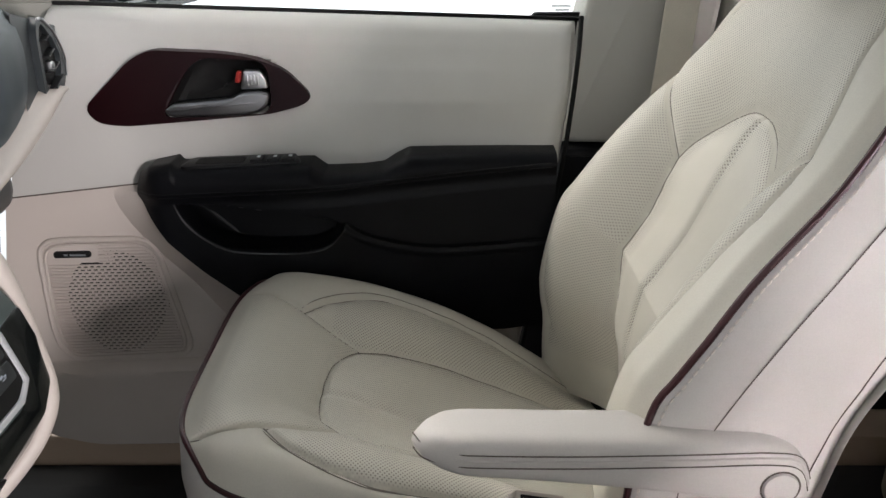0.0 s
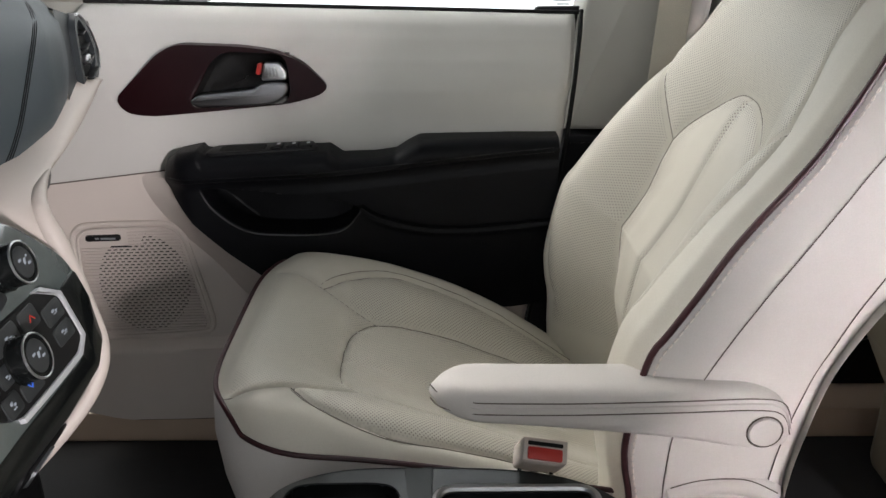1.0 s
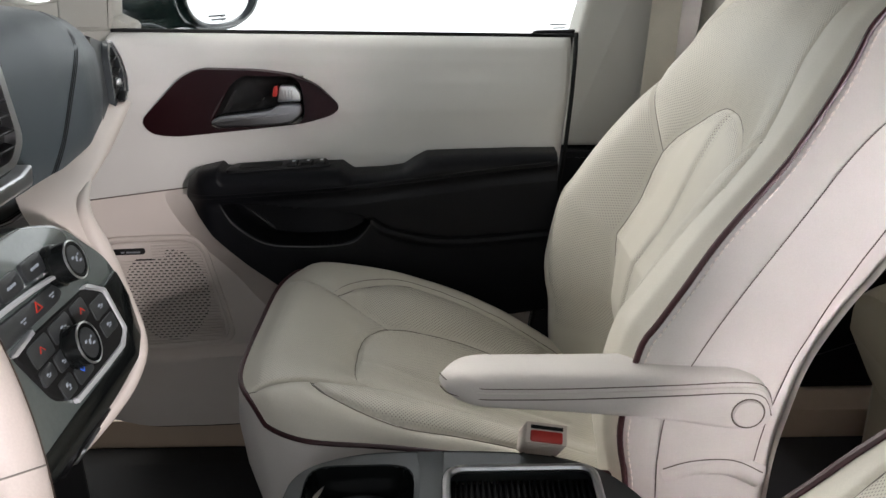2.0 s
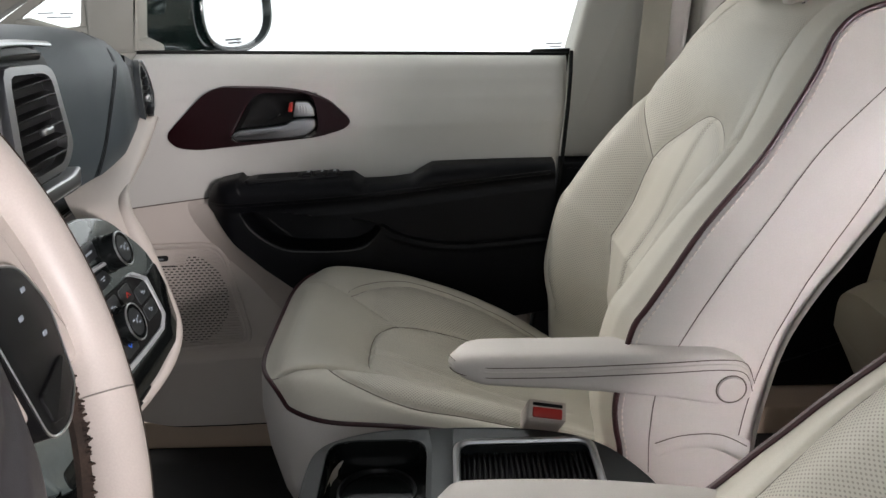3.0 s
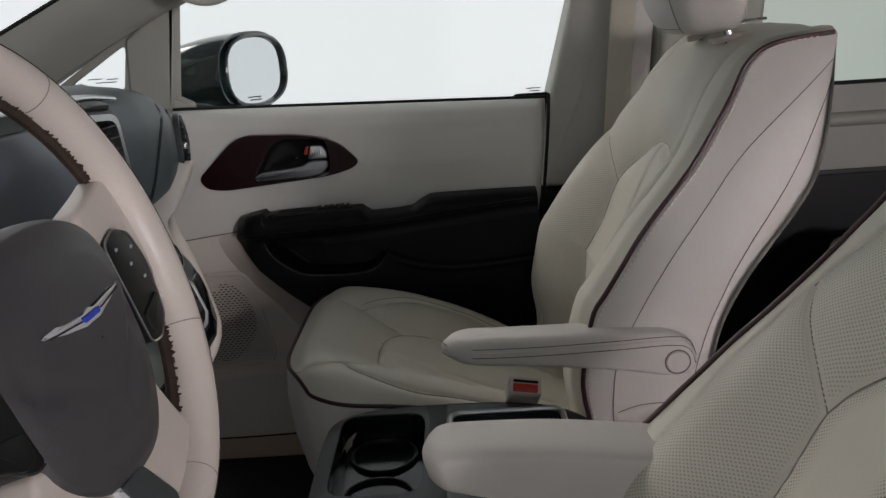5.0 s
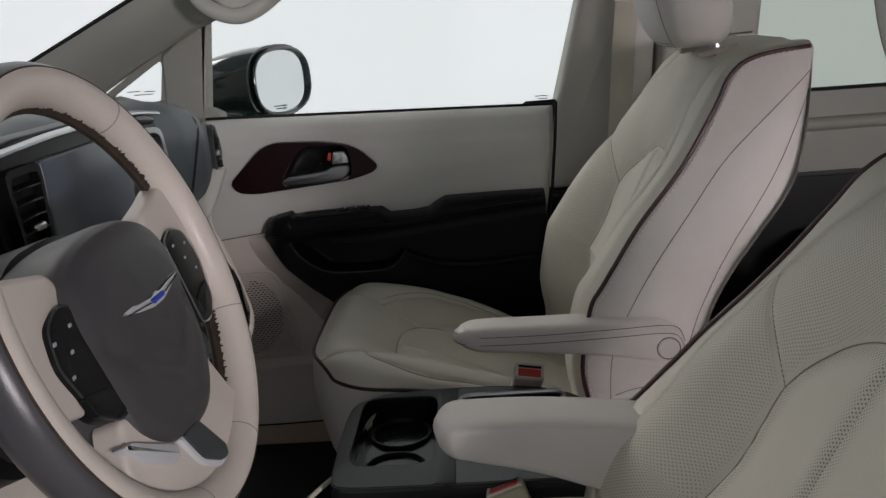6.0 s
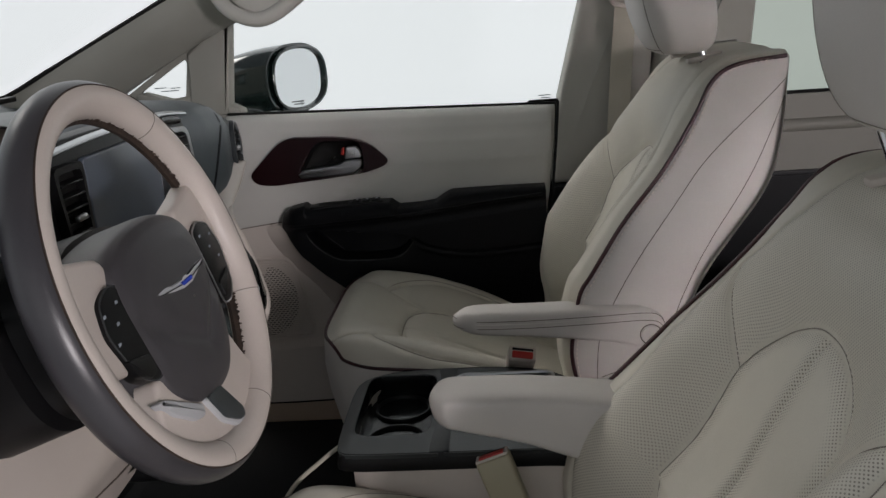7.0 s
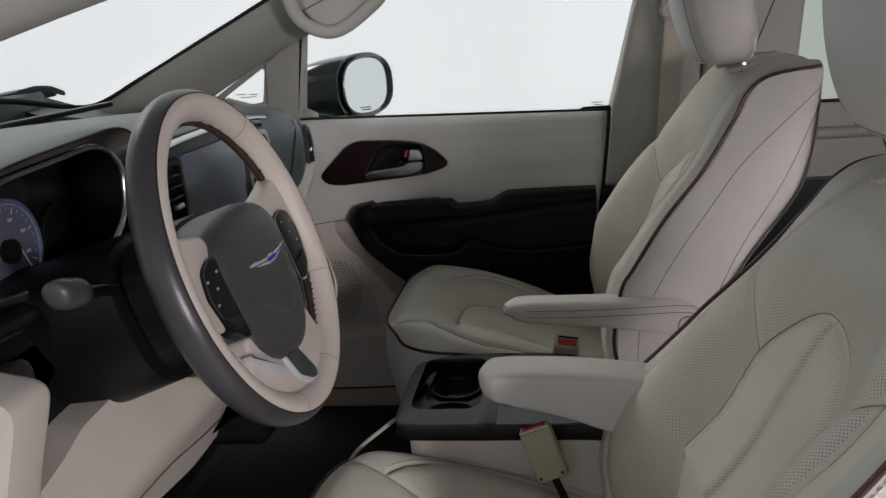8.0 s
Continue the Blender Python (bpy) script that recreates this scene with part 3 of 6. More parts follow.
    for i in range(n):
        f = i / (n - 1)
        a = math.pi * f
        h = -math.cos(a)
        ring = []
        for j in range(k):
            b = 2 * math.pi * j / k
            r = abs(math.sin(a)) ** 0.38
            cx, cy = math.cos(b), math.sin(b)
            x = math.copysign(abs(cx) ** 0.55, cx) * 0.068 * r
            s = math.copysign(abs(cy) ** 0.5, cy) * 0.128 * r * (1 - 0.10 * h)
            z = h * 0.125
            x += 0.012 * (s / 0.128) ** 2 - 0.020 * (z / 0.125) + 0.006 * (z / 0.125) ** 2
            ring.append(seat.back(0.380 + seat.head[0] + x, s, 1.425 + seat.head[1] + z))
        head.append(ring)
    hr = part("headrest", fixed(from_grid(head, False, True)), LEATHER, base, "padded cream leather headrest", angle=80)
    H = np.array(head)
    loop = [H[i, 23] for i in range(3, n - 3)]
    loop2 = [H[i, 33] for i in range(3, n - 3)]
    low = [H[5, j] for j in range(23, 34)]
    for q in (loop, loop2, low):
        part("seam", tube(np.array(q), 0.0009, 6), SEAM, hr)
    for s in (-0.07, 0.07):
        part("post", tube([seat.back(0.437 - 0.02, s, 1.345), seat.back(0.437, s, 1.30), seat.back(0.44, s, 1.262)], 0.0062, 12), CHROME, base, "chrome headrest post")
        part("post_guide", box(seat.back(0.440, s, 1.2935), (0.062, 0.020, 0.010), 0.0035, 2, Matrix.Rotation(-0.18, 4, "Y")), PLASTIC, base)
    part("post_bar", tube([seat.back(0.445, -0.06, 1.316), seat.back(0.50, -0.055, 1.318)], 0.0022, 8), CHROME, base)

    # fold-down armrest on the inboard flank; arm holds its side outline, near and far faces
    outline, s0, s1, lines, knob = arm
    tip = min(p[0] for p in outline)
    place = lambda a, b, d: seat.low(a + (0.034 if knob else 0.020) * max(0.0, 1 - (a - tip) / 0.05) * abs(2 * min(max(d, 0.0), 1.0) - 1) ** 2.2, s0 + (s1 - s0) * d, b - seat.drop)
    n = 14
    rings = []
    o = spline(outline, 96, True)
    mid = o.mean(axis=0)
    nxt = np.roll(o, -1, axis=0) - np.roll(o, 1, axis=0)
    nrm = np.stack([nxt[:, 1], -nxt[:, 0]], axis=1)
    nrm /= np.linalg.norm(nrm, axis=1, keepdims=True)
    area = 0.5 * np.sum(o[:, 0] * np.roll(o[:, 1], -1) - o[:, 1] * np.roll(o[:, 0], -1))
    nrm *= 1 if area > 0 else -1
    for i in range(n + 1):
        q = math.pi * i / n
        round_off = 0.013
        c, sn = math.cos(q), math.sin(q)
        depth = 0.5 - 0.5 * math.copysign(abs(c) ** 0.45, c)
        inset_by = round_off * (1 - abs(sn) ** 0.55)
        rings.append([place(a, b, depth) for a, b in o - nrm * inset_by])
    rest = part("armrest", fixed(from_grid(rings, False, True, True)), LEATHER, base, "padded cream leather armrest", angle=60)
    for line in lines:
        path = [place(a, b, d) for a, b, d in line]
        ridge = len(lines) == 3 and line is lines[1]
        part("ridge" if ridge else "seam", tube(spline(path, 80), 0.0016 if ridge else 0.0007, 6), LEATHER if ridge else THREAD, rest)
    if knob:
        a, b, r = knob
        disc = [[place(a + rr * math.cos(q), b + rr * math.sin(q), d) for q in np.linspace(0, 2 * math.pi, 32, endpoint=False)] for rr, d in ((r, 0.06), (r, 0.0), (r * 0.93, -0.035), (r * 0.5, -0.05), (0.0005, -0.05))]
        part("pivot_cap", fixed(from_grid(disc, False, True)), LEATHER, rest, "round cream pivot cap")
        part("cap_gap", tube([place(a + (r + 0.001) * math.cos(q), b + (r + 0.001) * math.sin(q), 0.005) for q in np.linspace(0, 2 * math.pi, 40, endpoint=False)], 0.0011, 6, True), THREAD, rest)
    return base


PASSENGER = Seat(0.390, 1, 0.0, 0.0, (0.0, 0.0), 0.018)
DRIVER = Seat(-0.442, -1, -0.063, 4.0, (0.02, 0.045), -0.006, 0.014, 1.08, (0.0, -0.004), 0.034)
ARM_P = [(-0.029, 0.896), (-0.023, 0.907), (0.002, 0.914), (0.112, 0.913), (0.248, 0.912), (0.292, 0.908), (0.322, 0.891), (0.333, 0.868), (0.325, 0.845), (0.288, 0.841), (0.218, 0.853), (0.112, 0.865), (0.03, 0.872), (-0.004, 0.876), (-0.022, 0.884)]
band = [[(-0.0275, 0.9015 + 1.2 * k, 0.50), (-0.0255, 0.9008 + 1.2 * k, 0.25), (-0.018, 0.8998 + 1.1 * k, 0.09), (0.0, 0.8990 + k, 0.012), (0.03, 0.898 + k, -0.004), (0.114, 0.897 + k, -0.006), (0.22, 0.899 + k, -0.006), (0.29, 0.901 + k, -0.004), (0.318, 0.895 + k, 0.01), (0.3285, 0.872 + k, 0.02)] for k in (0.0015, -0.0045, -0.0115)]
make_seat("passenger_seat", PASSENGER, "cream punched leather front passenger seat with dark red piping", (ARM_P, -0.302, -0.243, band, (0.303, 0.864, 0.0165)))
ARM_D = [(-0.047, 0.897), (-0.041, 0.909), (-0.02, 0.914), (0.09, 0.912), (0.20, 0.900), (0.30, 0.885), (0.33, 0.86), (0.31, 0.80), (0.24, 0.79), (0.153, 0.815), (0.08, 0.842), (0.0, 0.862), (-0.032, 0.868), (-0.044, 0.879)]
near = [[(-0.036, 0.897, 0.04), (0.0, 0.897, 0.0), (0.1, 0.892, -0.004), (0.2, 0.881, -0.004), (0.28, 0.868, 0.0)]]
make_seat("driver_seat", DRIVER, "cream punched leather driver seat, slightly lower and more reclined", (ARM_D, -0.275, -0.195, near, None))


# ---- studio, floor and body shell ----
def wall_y(y0, y1, outline, bevel=0.006, segments=2):
    """A plate standing along the car: outline in x, z; its inner face at y0, its outer at y1."""
    return slab(outline, lambda a, b, d: (a, y0 + (y1 - y0) * d, b), 1.0, bevel, segments)


setting("ground", box((0, 0, -0.02), (16, 14, 0.04)), STUDIO, "plain white studio floor under the car", "floor")
setting("backdrop", box((0, 3.4, 2.5), (16, 0.1, 6)), BACKDROP, "white studio backdrop that gives off its own even light", "backdrop")
setting("backdrop_front", box((-5.0, 0, 2.5), (0.1, 12, 6)), BACKDROP_AHEAD, "white studio backdrop ahead of the car that gives off its own even light", "backdrop")
setting("studio_wall", box((0, -5.2, 2.5), (16, 0.1, 6)), STUDIO, "plain white studio wall behind the open driver door", "wall")
setting("studio_wall_rear", box((6.5, 0, 2.5), (0.1, 12, 6)), STUDIO, "plain white studio wall behind the car", "wall")
setting("floor", box((0.35, 0.02, 0.395), (2.6, 1.38, 0.05), 0.008), CARPET, "black car floor carpet", "carpet")
setting("headliner", box((0.85, 0, 1.64), (2.3, 1.46, 0.05), 0.02), HEADLINER, "cream cloth headliner", "headliner")
setting("sill_passenger", wall_y(0.712, 0.93, rounded([(-1.0, 0.30), (-1.0, 0.475), (2.0, 0.475), (2.0, 0.30)], 0.02)), SILL, "tan plastic door sill trim", "sill")
setting("sill_driver", wall_y(-0.93, -0.70, rounded([(-0.75, 0.30), (-0.75, 0.455), (2.0, 0.455), (2.0, 0.30)], 0.02)), SILL, "tan plastic door sill trim under the open door", "sill")
setting("rear_panel", box((1.98, 0, 0.85), (0.06, 1.7, 0.9), 0.01), PLASTIC, "cream plastic tailgate trim", "trim")
# unseen panel, pane and trim; the gap between them lets the rear lamp in
setting("rear_light_blocker", wall_y(-0.86, -0.80, rounded([(0.58, 0.4), (0.62, 1.16), (0.96, 1.16), (0.96, 0.4)], 0.02)), PLASTIC, "unseen cream panel on the driver side, set to block part of the rear light", "car door")
setting("window_rear_driver", wall_y(-0.836, -0.831, rounded([(0.62, 1.15), (0.96, 1.15), (0.96, 1.63), (0.64, 1.63)], 0.01), 0.001, 1), TINTED, "unseen green-grey tinted pane above the panel, set to dim the rear light", "window")
setting("side_trim_driver", wall_y(-0.86, -0.80, rounded([(1.60, 0.4), (1.60, 1.16), (2.0, 1.16), (2.0, 0.4)], 0.02)), PLASTIC, "unseen cream rear side trim beyond the gap left for the light", "trim")
setting("pillar_driver", wall_y(-0.86, -0.76, rounded([(0.49, 0.4), (0.54, 1.62), (0.66, 1.62), (0.61, 0.4)], 0.02)), PILLAR, "cream pillar trim behind the driver", "pillar trim")
setting("firewall", box((-1.1, 0.0, 0.75), (0.06, 1.5, 0.8), 0.01), CARPET, "black carpeted bulkhead below the dashboard", "bulkhead")
setting("toe_board", slab([(-1.08, 0.40), (-1.08, 0.62), (-0.80, 0.415)], lambda a, b, d: (a, -0.69 + d * 1.38, b), 1.0, 0.002, 1), CARPET, "black sloping foot carpet", "carpet")
setting("carpet_mat", box((-0.52, 0.41, 0.424), (0.50, 0.46, 0.010), 0.004), CARPET, "black passenger floor mat", "floor mat")


# ---- passenger door ----
def door_y(x, z):
    return np.interp(z, [0.45, 0.55, 0.70, 0.90, 1.0, 1.08, 1.13, 1.165, 1.19, 1.200, 1.205], [0.705, 0.690, 0.685, 0.690, 0.697, 0.710, 0.728, 0.748, 0.766, 0.780, 0.795]) + 0.06 * (x + 0.3)


def rear_x(z):
    return np.interp(z, [0.48, 0.70, 0.976, 1.176, 1.21], [0.10, 0.135, 0.181, 0.205, 0.208])


def belt(x):
    return np.interp(x, [-0.6, -0.57, 0.22], [1.1985, 1.1985, 1.168])


def split(x):
    return np.interp(x, [-0.75, -0.665, -0.45, -0.3, 0.25], [0.92, 0.932, 0.953, 0.958, 0.96])


door = thing("front_passenger_door", (-0.25, 0.75, 0.48), "closed cream and black front passenger door with window", "car door")


def trim(lo, hi, x0, nx, nz, bulge=0.0, swell=None):
    pts = []
    for f in np.linspace(0, 1, nz):
        row = []
        for g in np.linspace(0, 1, nx):
            z = lo(-0.3) + (hi(-0.3) - lo(-0.3)) * f
            x = x0(z) + (rear_x(z) - x0(z)) * g
            z = lo(x) + (hi(x) - lo(x)) * f
            drop = (1.2035 - belt(x)) * smoothstep(0.95, 1.2, z)
            y = door_y(x, z + drop) - bulge * (1 - (2 * f - 1) ** 8) * (1 - (2 * g - 1) ** 40)
            if swell:
                y -= swell(x, z)
            edge = max(smoothstep(0.985, 1.0, g), smoothstep(0.012, 0.0, g))
            row.append((x, y + 0.02 * edge, z))
        pts.append(row)
    back = [(p[0], 0.84, p[2]) for p in pts[0]]
    return from_grid([back] + pts + [[(p[0], 0.84, p[2]) for p in pts[-1]]])


upper = part("upper_trim", fixed(trim(split, belt, lambda z: np.interp(z, [0.93, 1.2], [-0.665, -0.586]), 90, 60, 0.006, lambda x, z: 0.008 * math.exp(-((z - 1.075 - 0.04 * (x + 0.1)) / 0.035) ** 2) * smoothstep(-0.20, 0.0, x) - 0.05 * smoothstep(1.0, 0.8, abs((x + 0.328) / 0.085) ** 3 + abs((z - 1.093) / 0.041) ** 3))), VINYL, door, "soft cream vinyl upper door trim")
foot = lambda x: np.interp(x, [-0.72, -0.69, -0.67, -0.647, -0.60, -0.572, -0.47, 0.2], [0.606, 0.561, 0.536, 0.517, 0.500, 0.494, 0.491, 0.491])
lower = part("lower_trim", fixed(trim(foot, lambda x: split(x) - 0.0015, lambda z: np.interp(z, [0.5, 0.55, 0.69, 0.933], [-0.69, -0.70, -0.702, -0.668]), 90, 60, 0.001, lambda x, z: 0.018 * smoothstep(0.657, 0.640, z) * smoothstep(0.2, -0.1, x) - 0.05 * smoothstep(1.0, 0.8, ((x + 0.28) / 0.16) ** 2 + ((z - 0.875) / 0.06) ** 2))), PLASTIC, door, "hard cream plastic lower door trim")
part("trim_gap", tube([(x, door_y(x, split(x)) - 0.001, split(x) - 0.0005) for x in np.linspace(-0.66, -0.44, 24)], 0.0012, 6), THREAD, door)
part("bottom_seal", tube([(x, door_y(x, 0.5) + 0.004, foot(x) - 0.006) for x in np.linspace(-0.715, 0.1, 60)], 0.008, 8), RUBBER, door, "black rubber bottom seal")
part("rear_seal", tube([(rear_x(z) + 0.006, door_y(rear_x(z), z) + 0.012, z) for z in np.linspace(0.5, 1.18, 30)], 0.0038, 8), RUBBER, door, "black rubber rear seal")
part("front_seal", tube([(np.interp(z, [0.55, 0.69, 0.933, 1.2], [-0.71, -0.712, -0.676, -0.594]), door_y(-0.6, z) + 0.006, z) for z in np.linspace(0.55, 1.185, 30)], 0.005, 8), RUBBER, door, "black rubber front seal")
part("belt_seal", tube([(x, door_y(x, 1.2035) + 0.012, belt(x) + 0.004) for x in np.linspace(-0.585, 0.215, 40)], 0.0032, 8), RUBBER, door, "black rubber window seal")

# dark red bezel round the inside handle
BEZEL = rounded([(-0.522, 1.066), (-0.505, 1.044), (-0.464, 1.039), (-0.36, 1.046), (-0.253, 1.054), (-0.205, 1.066), (-0.191, 1.079), (-0.232, 1.117), (-0.279, 1.134), (-0.327, 1.141), (-0.424, 1.146), (-0.452, 1.134)], 0.016)
CUP = rounded([(-0.408, 1.056), (-0.40, 1.050), (-0.262, 1.054), (-0.252, 1.066), (-0.256, 1.118), (-0.268, 1.130), (-0.352, 1.134), (-0.372, 1.118)], 0.012)


def bezel_y(x, z):
    return door_y(x, 1.06) + 0.2 * (z - 1.06) - 0.009


bez = part("handle_bezel", ring_plate(spline(BEZEL, 120, True), spline(CUP, 90, True), lambda a, b, d: (a, bezel_y(a, b) + d, b), 260, 0.022, 0.0), MAROON, door, "glossy dark red bezel", angle=60)
cup = [[(m[0] + (a - m[0]) * f, bezel_y(a, b) + 0.002 + 0.030 * h, m[1] + (b - m[1]) * f) for a, b in spline(CUP, 64, True)] for m in [np.array([-0.325, 1.09])] for f, h in ((1.0, 0.0), (0.97, 0.35), (0.9, 0.75), (0.75, 0.95), (0.4, 1.0), (0.01, 1.0))]
part("handle_cup", fixed(from_grid(cup, False, True)), RUBBER, bez, "black recess behind the handle")
lever = [(-0.409, 1.060), (-0.394, 1.071), (-0.33, 1.076), (-0.305, 1.079), (-0.297, 1.086), (-0.27, 1.088), (-0.2545, 1.086), (-0.256, 1.068), (-0.272, 1.056), (-0.30, 1.052), (-0.396, 1.0505)]
part("release_lever", slab(rounded(lever, 0.008), lambda a, b, d: (a, bezel_y(a, 1.07) - 0.006 + d, b), 0.016, 0.005, 4), LEVER, bez, "dark satin metal release lever", angle=60)
lock = part("lock_slider", slab(rounded([(-0.296, 1.0895), (-0.290, 1.117), (-0.266, 1.1165), (-0.2575, 1.1035), (-0.257, 1.0895)], 0.004), lambda a, b, d: (a, bezel_y(a, 1.1) - 0.004 + d, b), 0.014, 0.003, 3), SATIN, bez, "satin silver lock slider")
for k in range(4):
    part("grip_rib", box((-0.2845 + 0.005 * k, bezel_y(-0.28, 1.1) - 0.0045, 1.1035), (0.0022, 0.003, 0.015), 0.0008), SATIN, lock)
part("lock_mark", slab(rounded([(-0.304, 1.0995), (-0.300, 1.1155), (-0.2935, 1.116), (-0.2965, 1.0985)], 0.002), lambda a, b, d: (a, bezel_y(a, 1.1) - 0.001 + d, b), 0.008, 0.001, 2), RED, bez, "red lock mark")

# black armrest: the pad, the panel below it with a pocket
TOP = [(-0.457, 0.945), (-0.447, 0.975), (-0.425, 0.992), (-0.39, 1.001), (-0.384, 0.994), (-0.37, 0.993), (-0.225, 1.000), (-0.192, 1.001), (-0.173, 0.987), (-0.12, 0.988), (-0.088, 0.992), (-0.070, 1.004), (-0.050, 1.0135), (0.0, 1.014), (0.10, 1.014), (0.165, 1.013)]
tx = [p[0] for p in TOP]
tz = [p[1] - np.interp(p[0], [-0.45, -0.38, -0.2, 0.165], [0.0, 0.004, 0.009, 0.012]) for p in TOP]
FOOT = [(-0.4585, 0.955), (-0.449, 0.940), (-0.404, 0.882), (-0.353, 0.834), (-0.304, 0.795), (-0.25, 0.757), (-0.18, 0.722), (-0.10, 0.705), (0.10, 0.700), (0.18, 0.71)]
HOLE = rounded([(-0.392, 0.939), (-0.374, 0.909), (-0.345, 0.885), (-0.312, 0.870), (-0.264, 0.866), (-0.192, 0.866), (-0.165, 0.875), (-0.140, 0.903), (-0.175, 0.918), (-0.25, 0.928), (-0.33, 0.938)], 0.014)
FOLD = spline([(-0.142, 0.902), (-0.115, 0.884), (-0.06, 0.866), (0.0, 0.857), (0.08, 0.858), (0.16, 0.864)], 40)


def inside_of(px, pz, outline):
    """True where points lie within a closed outline."""
    hit = np.zeros(np.shape(px), bool)
    for a, b in zip(outline, np.roll(outline, -1, axis=0)):
        hit ^= ((a[1] > pz) != (b[1] > pz)) & (px < (b[0] - a[0]) * (pz - a[1]) / (b[1] - a[1] + 1e-12) + a[0])
    return hit


def seam_z(x):
    return np.interp(x, [-0.45, -0.41, -0.15, 0.16], [0.952, 0.955, 0.967, 0.990])


def arm_y(x, z):
    """Face of the black armrest: a soft rounded pad above, a panel below it with a bin pressed into it."""
    x, z = np.asarray(x, float), np.asarray(z, float)
    face = 0.622 + 0.040 * smoothstep(-0.25, 0.15, x) + 0.042 * (1 - smoothstep(-0.470, -0.395, x)) ** 1.6
    h = np.interp(x, tx, tz) - z
    r = 0.024
    y = face + r * (1 - np.sqrt(np.clip(1 - np.clip(1 - h / r, 0, 1) ** 2, 0, 1)))
    under = smoothstep(0.0, 0.035, seam_z(x) - z)
    y = y + 0.010 * under * (1 - under) * 2 + 0.004 * under
    low = smoothstep(0.88, 0.72, z)
    y = y + 0.022 * low * smoothstep(-0.25, 0.05, x) - 0.008 * smoothstep(0.93, 0.85, z) * smoothstep(-0.12, -0.25, x)
    y = y + 0.006 * np.exp(-(line_distance(x, z, FOLD) / 0.0045) ** 2) + 0.006 * smoothstep(0.0, 0.018, np.interp(x, FOLD[:, 0], FOLD[:, 1]) - z) * smoothstep(-0.16, -0.11, x)
    d = line_distance(x, z, np.vstack([HOLE, HOLE[:1]]))
    deep = np.where(inside_of(x, z, HOLE), smoothstep(0.0, 0.006, d), 0.0)
    slant = smoothstep(-0.050, 0.0, x + 0.3403 + 1.16 * (z - 0.904))
    return y + deep * (0.012 + 0.038 * slant)


pad = []
for x in np.concatenate([np.linspace(-0.458, -0.42, 20), np.linspace(-0.418, -0.13, 150), np.linspace(-0.127, 0.168, 70)]):
    top, low_z = np.interp(x, tx, tz), np.interp(x, [p[0] for p in FOOT], [p[1] for p in FOOT])
    wall = door_y(x, 0.96) + 0.02
    zs = top - (top - low_z) * np.concatenate([np.linspace(0, 0.10, 16), np.linspace(0.104, 1, 130)])
    ys = arm_y(np.full(len(zs), x), zs)
    pad.append([(x, wall, top)] + [(x, y, z) for y, z in zip(ys, zs)] + [(x, ys[-1] + 0.006, low_z - 0.003), (x, wall, low_z - 0.003)])
arm = part("armrest_pad", fixed(from_grid(pad, False, True, True)), BLACK, door, "padded black vinyl armrest with an open map pocket", angle=50)
for dz in (0.0, -0.0065):
    part("seam", tube([(x, arm_y(x, seam_z(x) + dz) - 0.0004, seam_z(x) + dz) for x in np.linspace(-0.445, 0.16, 110)], 0.0008, 6), HARDBLACK, arm)
plate = rounded([(-0.380, 0.640), (-0.372, 0.690), (-0.222, 0.700), (-0.205, 0.652)], 0.012)
switch_top = lambda a: np.interp(a, tx, tz)
sw = part("switch_plate", slab(plate, lambda a, b, d: (a, b + 0.05 * (a + 0.3), switch_top(a) + 0.0035 - d), 0.006, 0.002, 2), HARDBLACK, door, "black window switch plate")
part("grip_well", slab(rect(-0.360, 0.652, -0.290, 0.682, 0.008), lambda a, b, d: (a, b + 0.05 * (a + 0.3), switch_top(a) + 0.0044 - d), 0.002, 0.0005, 1), RUBBER, sw)
for x in (-0.272, -0.248, -0.226):
    key = part("window_switch", slab(rect(x - 0.009, 0.652, x + 0.009, 0.678, 0.003), lambda a, b, d: (a, b + 0.05 * (a + 0.3), switch_top(a) + 0.0075 - d), 0.005, 0.0015, 2), HARDBLACK, sw)
    part("symbol", box((x + 0.002, 0.668 + 0.05 * (x + 0.3), switch_top(x) + 0.0078), (0.005, 0.008, 0.0006)), WHITE, key)
lip = spline([(-0.391, 0.938), (-0.374, 0.909), (-0.345, 0.885), (-0.312, 0.870), (-0.264, 0.866), (-0.192, 0.866), (-0.165, 0.875), (-0.143, 0.900)], 70)
part("pocket_lip", tube([(a, arm_y(a - 0.002, b - 0.003) - 0.0006, b - 0.001) for a, b in lip], np.interp(np.arange(70), [0, 6, 30, 60, 69], [0.0006, 0.0017, 0.0017, 0.0013, 0.0006]), 8), LIP, arm, "glossy black pocket lip")
# added cord that draws the highlight along the pocket's inner crease
part("crease_highlight", tube([(a, arm_y(a, b) - 0.0012, b) for a, b in spline([(-0.352, 0.914), (-0.3403, 0.904), (-0.310, 0.879)], 16)], np.interp(np.arange(16), [0, 3, 13, 15], [0.0005, 0.0022, 0.0022, 0.0008]), 8), LIP, arm, "paler cord drawing the highlight on the crease inside the pocket")
upper_line = spline([(-0.4585, 0.962), (-0.4585, 0.955), (-0.449, 0.940), (-0.404, 0.882), (-0.353, 0.834), (-0.304, 0.795), (-0.25, 0.757), (-0.18, 0.722)], 40)
door_line = spline([(-0.490, 0.960), (-0.503, 0.935), (-0.486, 0.898), (-0.449, 0.848), (-0.395, 0.790), (-0.350, 0.730), (-0.30, 0.690), (-0.22, 0.660)], 40)
wedge = []
